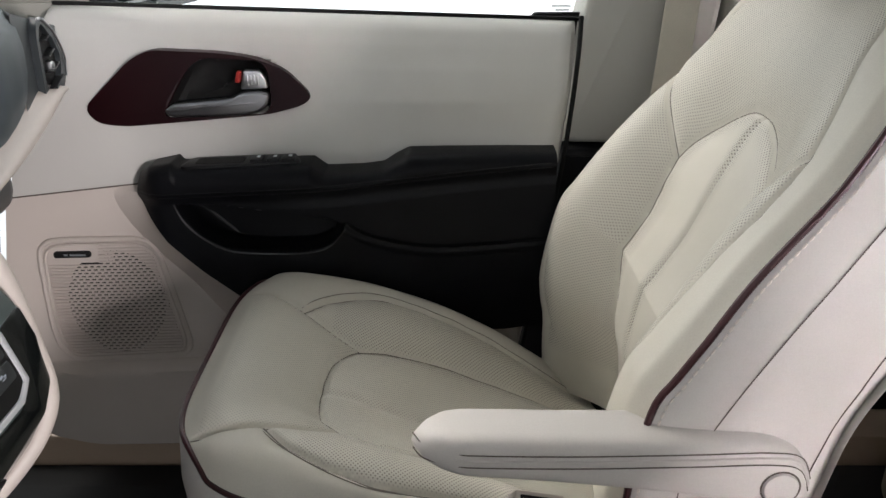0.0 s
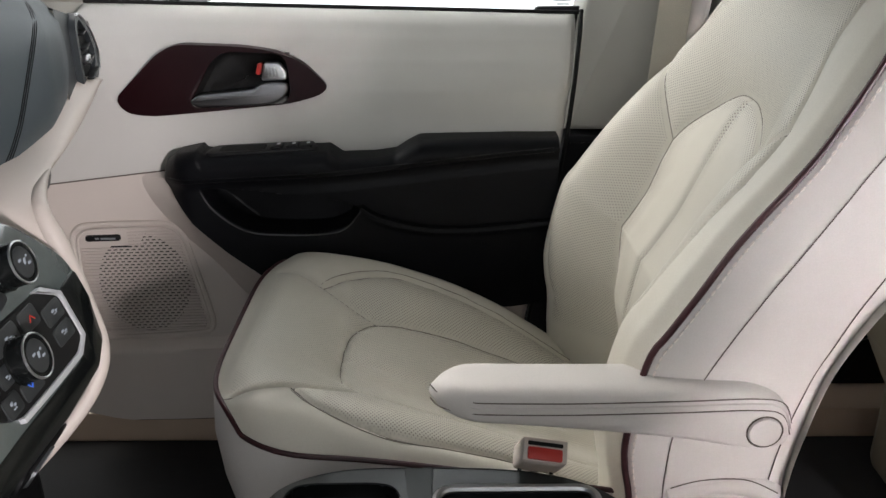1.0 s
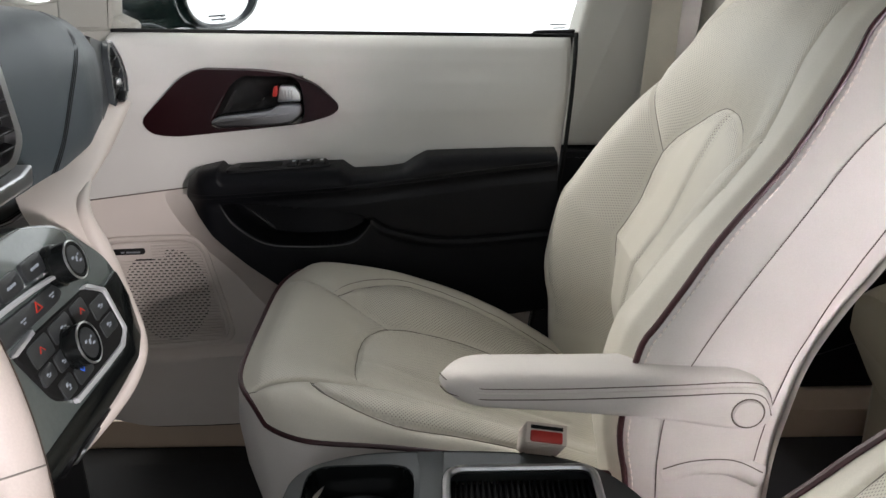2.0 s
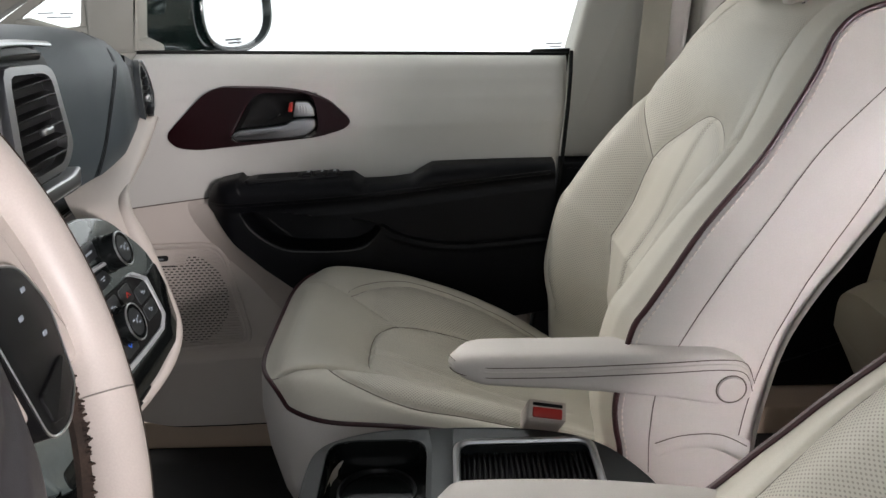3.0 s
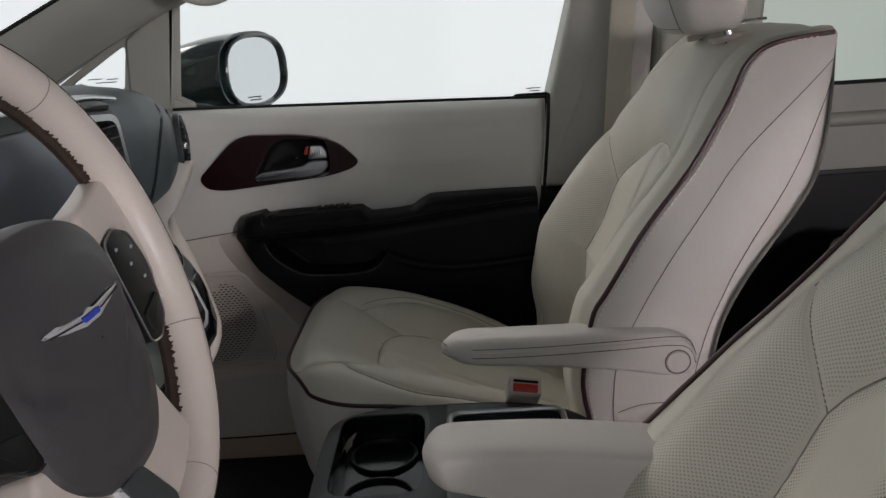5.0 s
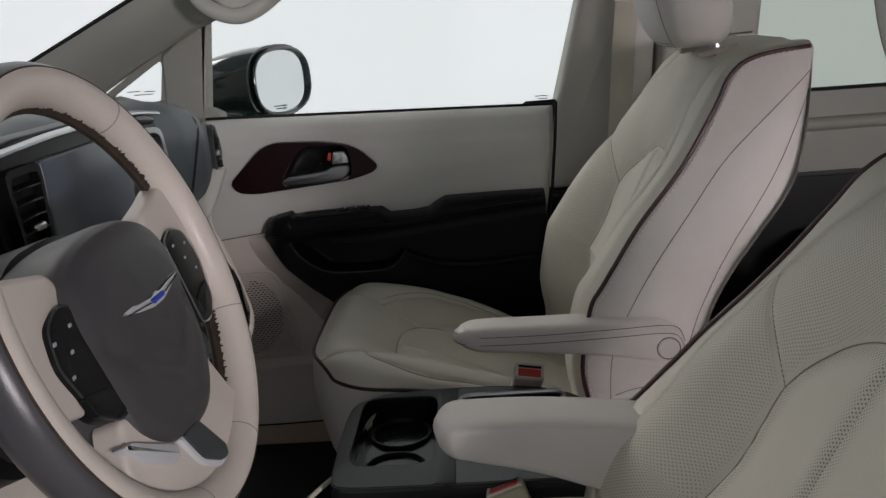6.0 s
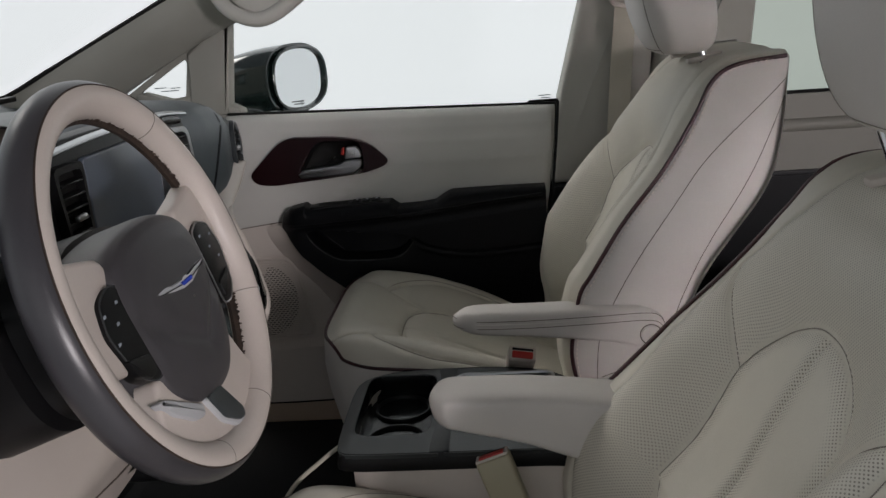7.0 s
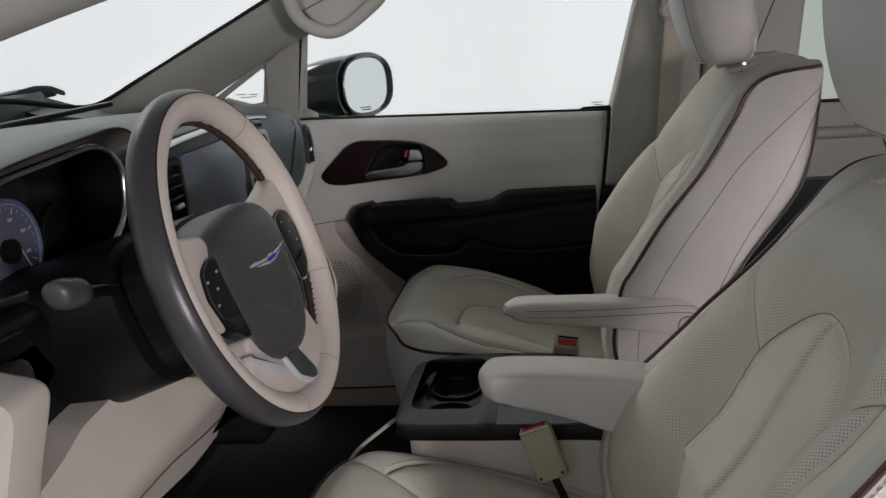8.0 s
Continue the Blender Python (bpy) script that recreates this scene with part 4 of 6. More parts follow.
for p, q in zip(upper_line, door_line):
    near_y, far_y = float(arm_y(p[0], p[1])) + 0.004, float(door_y(q[0], q[1])) + 0.002
    wedge.append([(p[0] + (q[0] - p[0]) * f, near_y + (far_y - near_y) * (f ** 0.8), p[1] + (q[1] - p[1]) * f) for f in np.linspace(0, 1, 8)])
part("pocket_underside", fixed(from_grid(wedge)), PLASTIC, door, "cream underside of the pocket")

# loudspeaker grille: ribs over a backing, small webs between them inside the cone's circle
GRILLE = rounded([(-0.612, 0.857), (-0.612, 0.72), (-0.600, 0.668), (-0.42, 0.672), (-0.413, 0.69), (-0.443, 0.835), (-0.462, 0.858)], 0.03)
gy = lambda x, z: door_y(x, z) - 0.004
gr = part("speaker_grille", slab(GRILLE, lambda a, b, d: (a, gy(a, b) + d, b), 0.012, 0.002, 2), PLASTIC, door, "cream plastic loudspeaker grille")
part("grille_frame", tube([(a, gy(a, b) + 0.001, b) for a, b in spline((GRILLE[::2] - GRILLE.mean(axis=0)) * [1.07, 1.08] + GRILLE.mean(axis=0), 90, True)], 0.0045, 8, True), PLASTIC, gr, "raised cream frame")
part("grille_rim", tube([(a, gy(a, b) - 0.0005, b) for a, b in spline(GRILLE[::2], 90, True)], 0.0022, 8, True), PLASTIC, gr)
mid_x, mid_z, rad_x, rad_z = -0.513, 0.760, 0.074, 0.088
part("cone_cloth", slab([(mid_x + rad_x * math.cos(q), min(mid_z + rad_z * math.sin(q), 0.828 if mid_x + rad_x * math.cos(q) < -0.505 else 0.9)) for q in np.linspace(0, 6.283, 48, endpoint=False)], lambda a, b, d: (a, gy(a, b) - 0.0006 + d, b), 0.004, 0.0003, 1), RUBBER, gr, "black cloth behind the holes")
inside = lambda x, z: np.interp(z, [0.668, 0.72, 0.857], [-0.598, -0.608, -0.608]) < x < np.interp(z, [0.672, 0.69, 0.835, 0.857], [-0.422, -0.418, -0.447, -0.464])
ribs, webs = [], []
for k in range(35):
    z = 0.676 + k * 0.0053
    xs = [x for x in np.linspace(-0.612, -0.415, 80) if inside(x, z)]
    if z > 0.828:
        xs = [x for x in xs if x > -0.530]
    if len(xs) > 3:
        ribs.append(tube([(x, gy(x, z) - 0.0022, z) for x in xs[::4] + [xs[-1]]], 0.0017, 6))
    for j in range(-14, 15):
        x = mid_x + (j + 0.5 * (k % 2)) * 0.0098
        zz = z + 0.003
        if ((x - mid_x) / rad_x) ** 2 + ((zz - mid_z) / rad_z) ** 2 < 1.04 and not (zz > 0.826 and x < -0.526):
            webs.append(box((x, gy(x, zz - 0.0004) - 0.0018, zz - 0.0004), (0.0034, 0.0024, 0.0034)))
part("rib_set", joined(ribs), PLASTIC, gr)
part("web_set", joined(webs), PLASTIC, gr)
slot = part("grille_badge", slab(rect(-0.597, 0.8375, -0.541, 0.848, 0.005), lambda a, b, d: (a, gy(a, b) - 0.004 + d, b), 0.005, 0.0015, 2), HARDBLACK, gr, "small black badge with grey lettering bars")
for x0, x1 in ((-0.592, -0.575), (-0.572, -0.548)):
    part("bar", box(((x0 + x1) / 2, gy(-0.57, 0.84) - 0.0042, 0.8427), (x1 - x0, 0.0008, 0.003)), GREYPRINT, slot)

# window pane with its frame edge, print in the corner
WINDOW = [(-0.60, 1.19), (0.222, 1.165), (0.30, 1.47), (0.28, 1.60), (-0.30, 1.60), (-0.565, 1.42)]
pane = part("window_pane", wall_y(0.822, 0.826, rounded(WINDOW, 0.01), 0.001, 1), GLASS, door, "clear side window pane")
pane.visible_shadow = False
for k, w in ((0, 0.030), (1, 0.022)):
    part("print_bar", box((0.182 + 0.002 * k, 0.8205, 1.1935 - 0.006 * k), (w, 0.001, 0.0022)), GREYPRINT, pane)

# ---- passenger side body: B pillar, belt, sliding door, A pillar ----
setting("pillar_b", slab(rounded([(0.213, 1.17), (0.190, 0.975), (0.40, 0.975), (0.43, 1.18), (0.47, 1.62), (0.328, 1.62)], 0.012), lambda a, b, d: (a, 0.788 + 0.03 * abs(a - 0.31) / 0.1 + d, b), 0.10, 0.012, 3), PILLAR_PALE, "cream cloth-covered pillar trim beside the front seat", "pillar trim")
setting("pillar_b_lower", slab(rounded([(0.192, 0.972), (0.10, 0.45), (0.40, 0.45), (0.40, 0.972)], 0.01), lambda a, b, d: (a, 0.79 + d, b), 0.10, 0.01, 3), BLACK, "black plastic lower pillar trim", "pillar trim")
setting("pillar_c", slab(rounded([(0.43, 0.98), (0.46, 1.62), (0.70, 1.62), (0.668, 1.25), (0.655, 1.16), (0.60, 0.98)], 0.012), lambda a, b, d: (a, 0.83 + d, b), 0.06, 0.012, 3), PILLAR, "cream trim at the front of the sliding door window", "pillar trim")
strap = thing("seat_belt", (0.36, 0.78, 1.40), "cream seat belt hanging from its pillar guide", "seat belt")
web = spline([(0.372, 0.775, 1.395), (0.362, 0.77, 1.30), (0.352, 0.765, 1.18), (0.34, 0.76, 1.0), (0.33, 0.75, 0.80), (0.33, 0.745, 0.55)], 40)
part("webbing", fixed(from_grid([[(p[0] - 0.024, p[1] + 0.004, p[2]), (p[0], p[1], p[2]), (p[0] + 0.024, p[1] - 0.006, p[2]), (p[0] + 0.024, p[1] - 0.0045, p[2]), (p[0], p[1] + 0.0015, p[2]), (p[0] - 0.024, p[1] + 0.0055, p[2])] for p in web], False, True, True)), WEBBING, strap)
part("guide_loop", tube([(0.372 + 0.034 * math.cos(q), 0.772, 1.405 + 0.018 * math.sin(q)) for q in np.linspace(0, 6.283, 28, endpoint=False)], 0.006, 8, True), PLASTIC, strap, "cream plastic belt guide")
part("bolt_cover", box((0.365, 0.785, 1.43), (0.05, 0.03, 0.07), 0.012, 3), PLASTIC, strap)
slide = thing("sliding_door", (1.1, 0.8, 0.48), "cream and black sliding rear door with tinted window", "car door")
part("upper_trim", wall_y(0.80, 0.86, rounded([(0.52, 0.975), (0.52, 1.16), (1.9, 1.15), (1.9, 0.975)], 0.012), 0.006, 2), SLIDE, slide, "cream upper trim, darkened to grey-cream for shade")
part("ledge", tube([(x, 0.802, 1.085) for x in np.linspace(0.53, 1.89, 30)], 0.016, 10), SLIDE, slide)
part("lower_panel", wall_y(0.79, 0.86, rounded([(0.52, 0.48), (0.52, 0.978), (1.9, 0.978), (1.9, 0.48)], 0.01), 0.01, 2), BLACK, slide, "black vinyl lower panel")
part("belt_seal", tube([(0.60, 0.815, 1.162), (1.9, 0.815, 1.153)], 0.005, 8), RUBBER, slide)
part("shade_hook", box((0.745, 0.808, 1.158), (0.03, 0.014, 0.014), 0.004), RUBBER, slide, "small black sunshade hook")
pane = part("window_pane", wall_y(0.835, 0.840, rounded([(0.64, 1.15), (1.9, 1.14), (1.9, 1.60), (0.70, 1.60)], 0.012), 0.001, 1), TINTED, slide, "green-grey tinted window pane")
pane.visible_shadow = False

setting("door_jamb", wall_y(0.846, 0.86, rounded([(0.08, 0.45), (0.14, 1.18), (0.30, 1.18), (0.30, 0.45)], 0.01), 0.003, 2), RUBBER, "black rubber lined door jamb", "door jamb")

# A pillar: slanting trim, upright post, quarter window
apil = []
for f in np.linspace(0, 1, 40):
    up_edge = np.array([-1.12, 0.735, 1.268]) + f * np.array([0.56, -0.035, 0.254])
    low_edge = np.array([-0.93, 0.785, 1.215]) + f * np.array([0.44, -0.02, 0.218])
    bow = 0.010 * math.sin(math.pi * f)
    up_edge[2] += bow
    low_edge[2] += bow
    rowp = []
    for g in np.linspace(0, 1, 12):
        p = up_edge + (low_edge - up_edge) * g
        p[1] -= 0.028 * math.sin(math.pi * g) ** 0.8
        rowp.append(p)
    rowp.append(low_edge + np.array([0.01, 0.06, 0.01]))
    rowp.append(up_edge + np.array([-0.01, 0.06, 0.01]))
    apil.append(rowp)
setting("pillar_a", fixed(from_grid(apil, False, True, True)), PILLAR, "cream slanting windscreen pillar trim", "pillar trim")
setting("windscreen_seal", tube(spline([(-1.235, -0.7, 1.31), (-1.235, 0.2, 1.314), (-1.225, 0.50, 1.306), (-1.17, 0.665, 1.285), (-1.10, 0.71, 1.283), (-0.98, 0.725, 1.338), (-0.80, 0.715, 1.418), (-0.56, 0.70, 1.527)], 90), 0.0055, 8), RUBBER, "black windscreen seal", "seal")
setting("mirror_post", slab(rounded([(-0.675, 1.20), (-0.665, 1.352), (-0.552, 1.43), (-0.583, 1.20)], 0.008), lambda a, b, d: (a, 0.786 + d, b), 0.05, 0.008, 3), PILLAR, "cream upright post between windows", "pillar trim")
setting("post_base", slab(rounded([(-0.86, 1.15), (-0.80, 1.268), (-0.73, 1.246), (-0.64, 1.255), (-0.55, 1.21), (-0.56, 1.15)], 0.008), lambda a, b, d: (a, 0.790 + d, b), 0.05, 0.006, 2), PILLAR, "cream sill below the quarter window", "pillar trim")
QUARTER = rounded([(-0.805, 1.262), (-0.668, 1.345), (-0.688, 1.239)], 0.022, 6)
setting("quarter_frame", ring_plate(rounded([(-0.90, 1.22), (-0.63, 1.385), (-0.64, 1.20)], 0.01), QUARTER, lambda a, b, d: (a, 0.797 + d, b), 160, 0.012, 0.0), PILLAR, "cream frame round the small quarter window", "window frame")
quarter = setting("window_quarter", wall_y(0.812, 0.816, rounded([(-0.84, 1.25), (-0.64, 1.37), (-0.64, 1.235)], 0.012), 0.001, 1), GLASS, "small fixed quarter window", "window")
quarter.visible_shadow = False
for k, (x0, x1) in enumerate(((-0.765, -0.735), (-0.725, -0.70), (-0.75, -0.705))):
    part("print_bar", box(((x0 + x1) / 2, 0.810, 1.274 - 0.007 * (k == 2) - 0.05 * ((x0 + x1) / 2 + 0.73)), (x1 - x0, 0.001, 0.0022)), GREYPRINT, quarter)

# sun visor lobe at the headliner's corner
LOBE = spline([(-0.525, 1.56), (-0.520, 1.49), (-0.505, 1.447), (-0.476, 1.420), (-0.435, 1.406), (-0.395, 1.414), (-0.345, 1.444), (-0.30, 1.482), (-0.25, 1.56)], 60)
lobe = setting("headliner_edge", tube([(a, 0.60, b + 0.012) for a, b in LOBE], 0.016, 12), HEADLINER, "rounded cream headliner edge above the door", "headliner")
inner = [(a * 0.84 - 0.064, b + 0.02) for a, b in LOBE]
setting("headliner_corner", slab(inner, lambda a, b, d: (a, 0.605 + d, b), 0.05, 0.01, 3), HEADLINER, "cream headliner corner panel", "headliner")
setting("headliner_seam", tube([(-0.50, 0.602, 1.466), (-0.44, 0.603, 1.49), (-0.38, 0.603, 1.53)], 0.0012, 6), THREAD, "thin seam in the headliner corner", "seam")
screen = setting("windscreen", from_grid([[(-1.30 + 0.12 * abs(s) ** 2, 0.735 * s, 1.265), (-0.58 + 0.05 * abs(s) ** 2, 0.70 * s, 1.60)] for s in np.linspace(-1, 1, 13)]), GLASS, "clear windscreen", "windscreen")
screen.visible_shadow = False
setting("pillar_a_driver", tube(spline([(-1.10, -0.75, 1.26), (-0.80, -0.75, 1.345), (-0.50, -0.735, 1.425), (-0.25, -0.72, 1.492), (0.05, -0.72, 1.55)], 30), 0.036, 14, False, 0.8), PILLAR, "cream windscreen pillar trim on the driver side", "pillar trim")

# door mirror outside the window
mir = thing("door_mirror", (-0.50, 0.95, 1.19), "dark green door mirror on its foot", "door mirror")
shell = []
for i in range(22):
    f = i / 21
    ring = []
    for q in np.linspace(0, 2 * math.pi, 40, endpoint=False):
        c, s = math.cos(q), math.sin(q)
        w = math.copysign(abs(c) ** 0.78, c) * 0.112
        h = math.copysign(abs(s) ** 0.75, s) * 0.093
        k = max(0.0, 1 - (1 - f) ** 2.0) ** 0.6
        yy = 1.075 + w * k
        ring.append((-0.702 + 0.230 * f + 0.05 * (w / 0.105), yy, 1.259 + h * (0.25 + 0.75 * k) - 0.004 * (1 - f)))
    shell.append(ring)
part("housing", fixed(from_grid(shell, False, True, True)), PAINT, mir, "glossy dark green mirror housing", angle=60)
mface = [[(-0.466 + 0.05 * (w * f / 0.105), 1.075 + w * f, 1.259 + h * f) for w, h in [(math.copysign(abs(math.cos(q)) ** 0.78, math.cos(q)) * 0.100, math.copysign(abs(math.sin(q)) ** 0.75, math.sin(q)) * 0.082) for q in np.linspace(0, 2 * math.pi, 40, endpoint=False)]] for f in (1.0, 0.5, 0.01)]
glassm = part("mirror_glass", fixed(from_grid(mface, False, True)), MIRROR, mir, "silvered mirror glass")
rimm = [(p[0] + 0.003, p[1], p[2]) for p in mface[0]]
part("rim", tube(rimm, [0.0045 + 0.004 * max(0.0, math.cos(q)) for q in np.linspace(0, 2 * math.pi, 40, endpoint=False)], 8, True), PAINT, mir, "glossy dark rim")
part("foot", slab(rounded([(-0.665, 1.11), (-0.67, 1.180), (-0.62, 1.205), (-0.54, 1.205), (-0.50, 1.185), (-0.50, 1.11)], 0.015), lambda a, b, d: (a, 0.865 + d, b), 0.20, 0.015, 3), PAINT, mir)
for k, w in ((0, 0.045), (1, 0.034)):
    part("warning_bar", box((-0.462, 1.07, 1.196 - 0.007 * k), (0.001, w, 0.0028)), GREYPRINT, glassm)

setting("dash_end_trim", slab([(-1.29, 1.0), (-1.29, 1.285), (-1.1, 1.262), (-0.85, 1.216), (-0.71, 1.19), (-0.71, 1.0)], lambda a, b, d: (a, 0.60 + d, b), 0.17, 0.004, 2), SLATE, "slate trim at the end of the dashboard", "trim")
setting("cowl", box((-1.262, 0.0, 1.245), (0.06, 1.42, 0.12), 0.01), SLATE, "slate cowl below the windscreen", "cowl")
wiper = thing("windscreen_wiper", (-1.30, 0.55, 1.30), "black windscreen wiper resting at the foot of the glass", "wiper")
part("arm", tube(spline([(-1.25, 0.825, 1.288), (-1.25, 0.77, 1.300), (-1.25, 0.71, 1.304), (-1.25, 0.65, 1.302), (-1.255, 0.60, 1.298), (-1.27, 0.40, 1.296)], 30), [0.006 + 0.004 * math.sin(math.pi * k / 29) for k in range(30)], 8), RUBBER, wiper)
part("blade", tube([(-1.26, 0.80, 1.288), (-1.275, 0.30, 1.292)], 0.005, 8), RUBBER, wiper)


# ---- dashboard ----
dash = thing("dashboard", (-0.7, 0.0, 1.0), "slate leather dashboard over cream lower trim", "dashboard")
DY = [-0.74, -0.68, -0.50, -0.40, -0.35, -0.28, -0.10, 0.10, 0.25, 0.34, 0.40, 0.46, 0.50, 0.54, 0.60, 0.64]
LIPX = [-0.63, -0.64, -0.64, -0.63, -0.55, -0.475, -0.462, -0.462, -0.452, -0.453, -0.463, -0.483, -0.503, -0.514, -0.529, -0.545]
LIPZ = [1.26, 1.275, 1.290, 1.296, 1.298, 1.300, 1.305, 1.300, 1.292, 1.282, 1.273, 1.262, 1.254, 1.243, 1.224, 1.20]


def dash_profile(y):
    lx, lz = np.interp(y, DY, LIPX), np.interp(y, DY, LIPZ)
    lo = np.interp(y, [-0.74, -0.3, -0.15, 0.2, 0.35, 0.5, 0.64], [0.20, 0.20, 0.20, 0.235, 0.195, 0.14, 0.12])
    pts = [(-1.26, lz - 0.035), (-1.05, lz - 0.015), (-0.85, lz - 0.004), (lx - 0.20, lz + 0.002), (lx - 0.10, lz + 0.001), (lx - 0.05, lz - 0.006), (lx - 0.02, lz - 0.022), (lx - 0.004, lz - 0.045), (lx, lz - 0.07), (lx - 0.002, lz - lo * 0.75), (lx - 0.015, lz - lo * 0.92), (lx - 0.045, lz - lo), (lx - 0.12, lz - lo - 0.01), (-0.9, lz - lo - 0.02), (-1.26, lz - lo - 0.05)]
    return spline(pts, 70, True)


secs = [[(p[0], y, p[1]) for p in dash_profile(y)] for y in np.linspace(-0.74, 0.655, 90)]
part("upper_pad", fixed(from_grid(secs, False, True, True)), SLATE, dash, "padded slate leather upper dashboard", angle=60)


def dash_x(y, z):
    """The pad's face at that place."""
    ring = dash_profile(y)
    face = ring[(ring[:, 0] > np.interp(y, DY, LIPX) - 0.09) & (ring[:, 1] > ring[:, 1].max() - np.interp(y, [-0.3, 0.2, 0.35, 0.5], [0.20, 0.235, 0.195, 0.14]))]
    order = np.argsort(face[:, 1])
    return float(np.interp(z, face[order, 1], face[order, 0]))


# double stitched seam that sweeps down the pad beside the centre vent
SWEEP = spline([(0.362, 1.272), (0.350, 1.255), (0.334, 1.236), (0.318, 1.218), (0.30, 1.198), (0.283, 1.178), (0.265, 1.156), (0.246, 1.133), (0.226, 1.111), (0.200, 1.093), (0.165, 1.082), (0.11, 1.076), (0.05, 1.073)], 90)
lean_of = np.gradient(SWEEP, axis=0)
lean_of /= np.linalg.norm(lean_of, axis=1, keepdims=True)
for off, thick in ((-0.004, 0.0006), (0.004, 0.0006), (0.0, 0.0011)):
    path = [(dash_x(y - n[1] * off, z + n[0] * off) + (0.0004 if off else 0.0), y - n[1] * off, z + n[0] * off) for (y, z), n in zip(SWEEP, lean_of)]
    part("seam", tube(eased(path, 6), thick, 6), HARDBLACK, dash)
part("defroster_slot", box((-1.02, 0.25, 1.287), (0.02, 0.75, 0.012), 0.003), HARDBLACK, dash)
part("speaker_cover", slab(rect(-1.06, 0.42, -0.94, 0.62, 0.02), lambda a, b, d: (a, b, 1.272 - 0.19 * (b - 0.42) - d), 0.01, 0.003, 2), SLATE_HARD, dash)


def plate_x(outline, x, thick, mat, parent, name, label="", bevel=0.003, slope=0.0, z0=1.2):
    """A plate that faces the rear: outline in y, z."""
    return part(name, slab(outline, lambda a, b, d: (x - d + slope * (z0 - b), a, b), thick, bevel, 3), mat, parent, label)


part("lower_body", box((-0.80, 0.12, 1.07), (0.46, 0.88, 0.22), 0.03, 3), SLATE_HARD, dash, "slate plastic body below the pad")
part("end_block", box((-0.93, 0.63, 1.02), (0.34, 0.16, 0.34), 0.02, 3), SLATE_HARD, dash)

# end vent beside the door
end_x = lambda y: -0.492 - 0.22 * (y - 0.49)
part("end_panel", fixed(from_grid([[(end_x(y) - 0.02 * (f in (0.0, 1.0)), y, (1.085 + 0.18 * (y - 0.43)) * (1 - f) + (1.240 - 0.22 * (y - 0.43)) * f) for f in (0.0, 0.04, 0.2, 0.4, 0.6, 0.8, 0.96, 1.0)] for y in np.linspace(0.435, 0.648, 24)])), SLATE_HARD, dash, "slate hard end panel", angle=60)
VENT_END = rounded([(0.500, 1.118), (0.502, 1.206), (0.528, 1.220), (0.598, 1.182), (0.634, 1.148), (0.626, 1.122), (0.56, 1.102)], 0.014)
vm = VENT_END.mean(axis=0)
ev = part("end_vent", ring_plate(VENT_END, (VENT_END - vm) * 0.74 + vm + [-0.004, 0.006], lambda a, b, d: (end_x(a) + 0.009 - d, a, b), 48, 0.012, 0.0), SLATE_HARD, dash, "slate rimmed end vent")
part("silver_edge", tube([(end_x(a) + 0.010, a, b) for a, b in spline([(0.515, 1.216), (0.545, 1.211), (0.598, 1.184), (0.632, 1.150), (0.626, 1.126)], 30)], 0.0016, 6), SATIN, ev)
part("vent_throat", slab((VENT_END - vm) * 0.85 + vm, lambda a, b, d: (end_x(a) + 0.002 - d, a, b), 0.004, 0.001, 1), RUBBER, ev)
for k in range(4):
    part("vane", box((end_x(0.53) + 0.005, 0.560 - 0.006 * k, 1.132 + 0.019 * k), (0.010, 0.085 - 0.014 * k, 0.0025), 0.0008, 1, Matrix.Rotation(0.3, 4, "Z")), HARDBLACK, ev)
part("thumb_wheel", box((end_x(0.54) + 0.010, 0.540, 1.155), (0.01, 0.014, 0.014), 0.004), SATIN, ev)

# centre: screen between two vents in a silver-edged housing
CY = -0.095
house = plate_x(rounded([(-0.345, 1.275), (-0.325, 1.14), (-0.22, 1.118), (0.06, 1.112), (0.134, 1.135), (0.130, 1.262), (0.09, 1.286), (-0.10, 1.296), (-0.30, 1.296)], 0.025), -0.448, 0.03, HARDBLACK, dash, "centre_housing", "black centre housing")
disp = plate_x(rounded([(-0.245, 1.268), (-0.240, 1.150), (-0.016, 1.147), (-0.010, 1.268)], 0.008), -0.441, 0.008, SCREEN, house, "display", "switched-off dark touchscreen")
part("trim_line", tube(spline([(-0.444, -0.335, 1.284), (-0.4415, -0.20, 1.290), (-0.441, 0.0, 1.290), (-0.444, 0.12, 1.279)], 40), 0.006, 8, False, 0.5), SATIN, house, "satin silver trim line")
part("trim_plate", slab(rounded([(-0.052, 1.276), (-0.052, 1.2855), (0.010, 1.284), (0.004, 1.2755)], 0.003), lambda a, b, d: (-0.4385 - d, a, b), 0.008, 0.002, 2), SATIN, house, "satin silver strip end")
part("trim_strip", slab(rounded([(-0.05, 1.2745), (-0.05, 1.287), (0.06, 1.284), (0.100, 1.273), (0.094, 1.265)], 0.004), lambda a, b, d: (-0.440 - d, a, b), 0.01, 0.003, 2), PIANO, house, "gloss black strip above the vent")
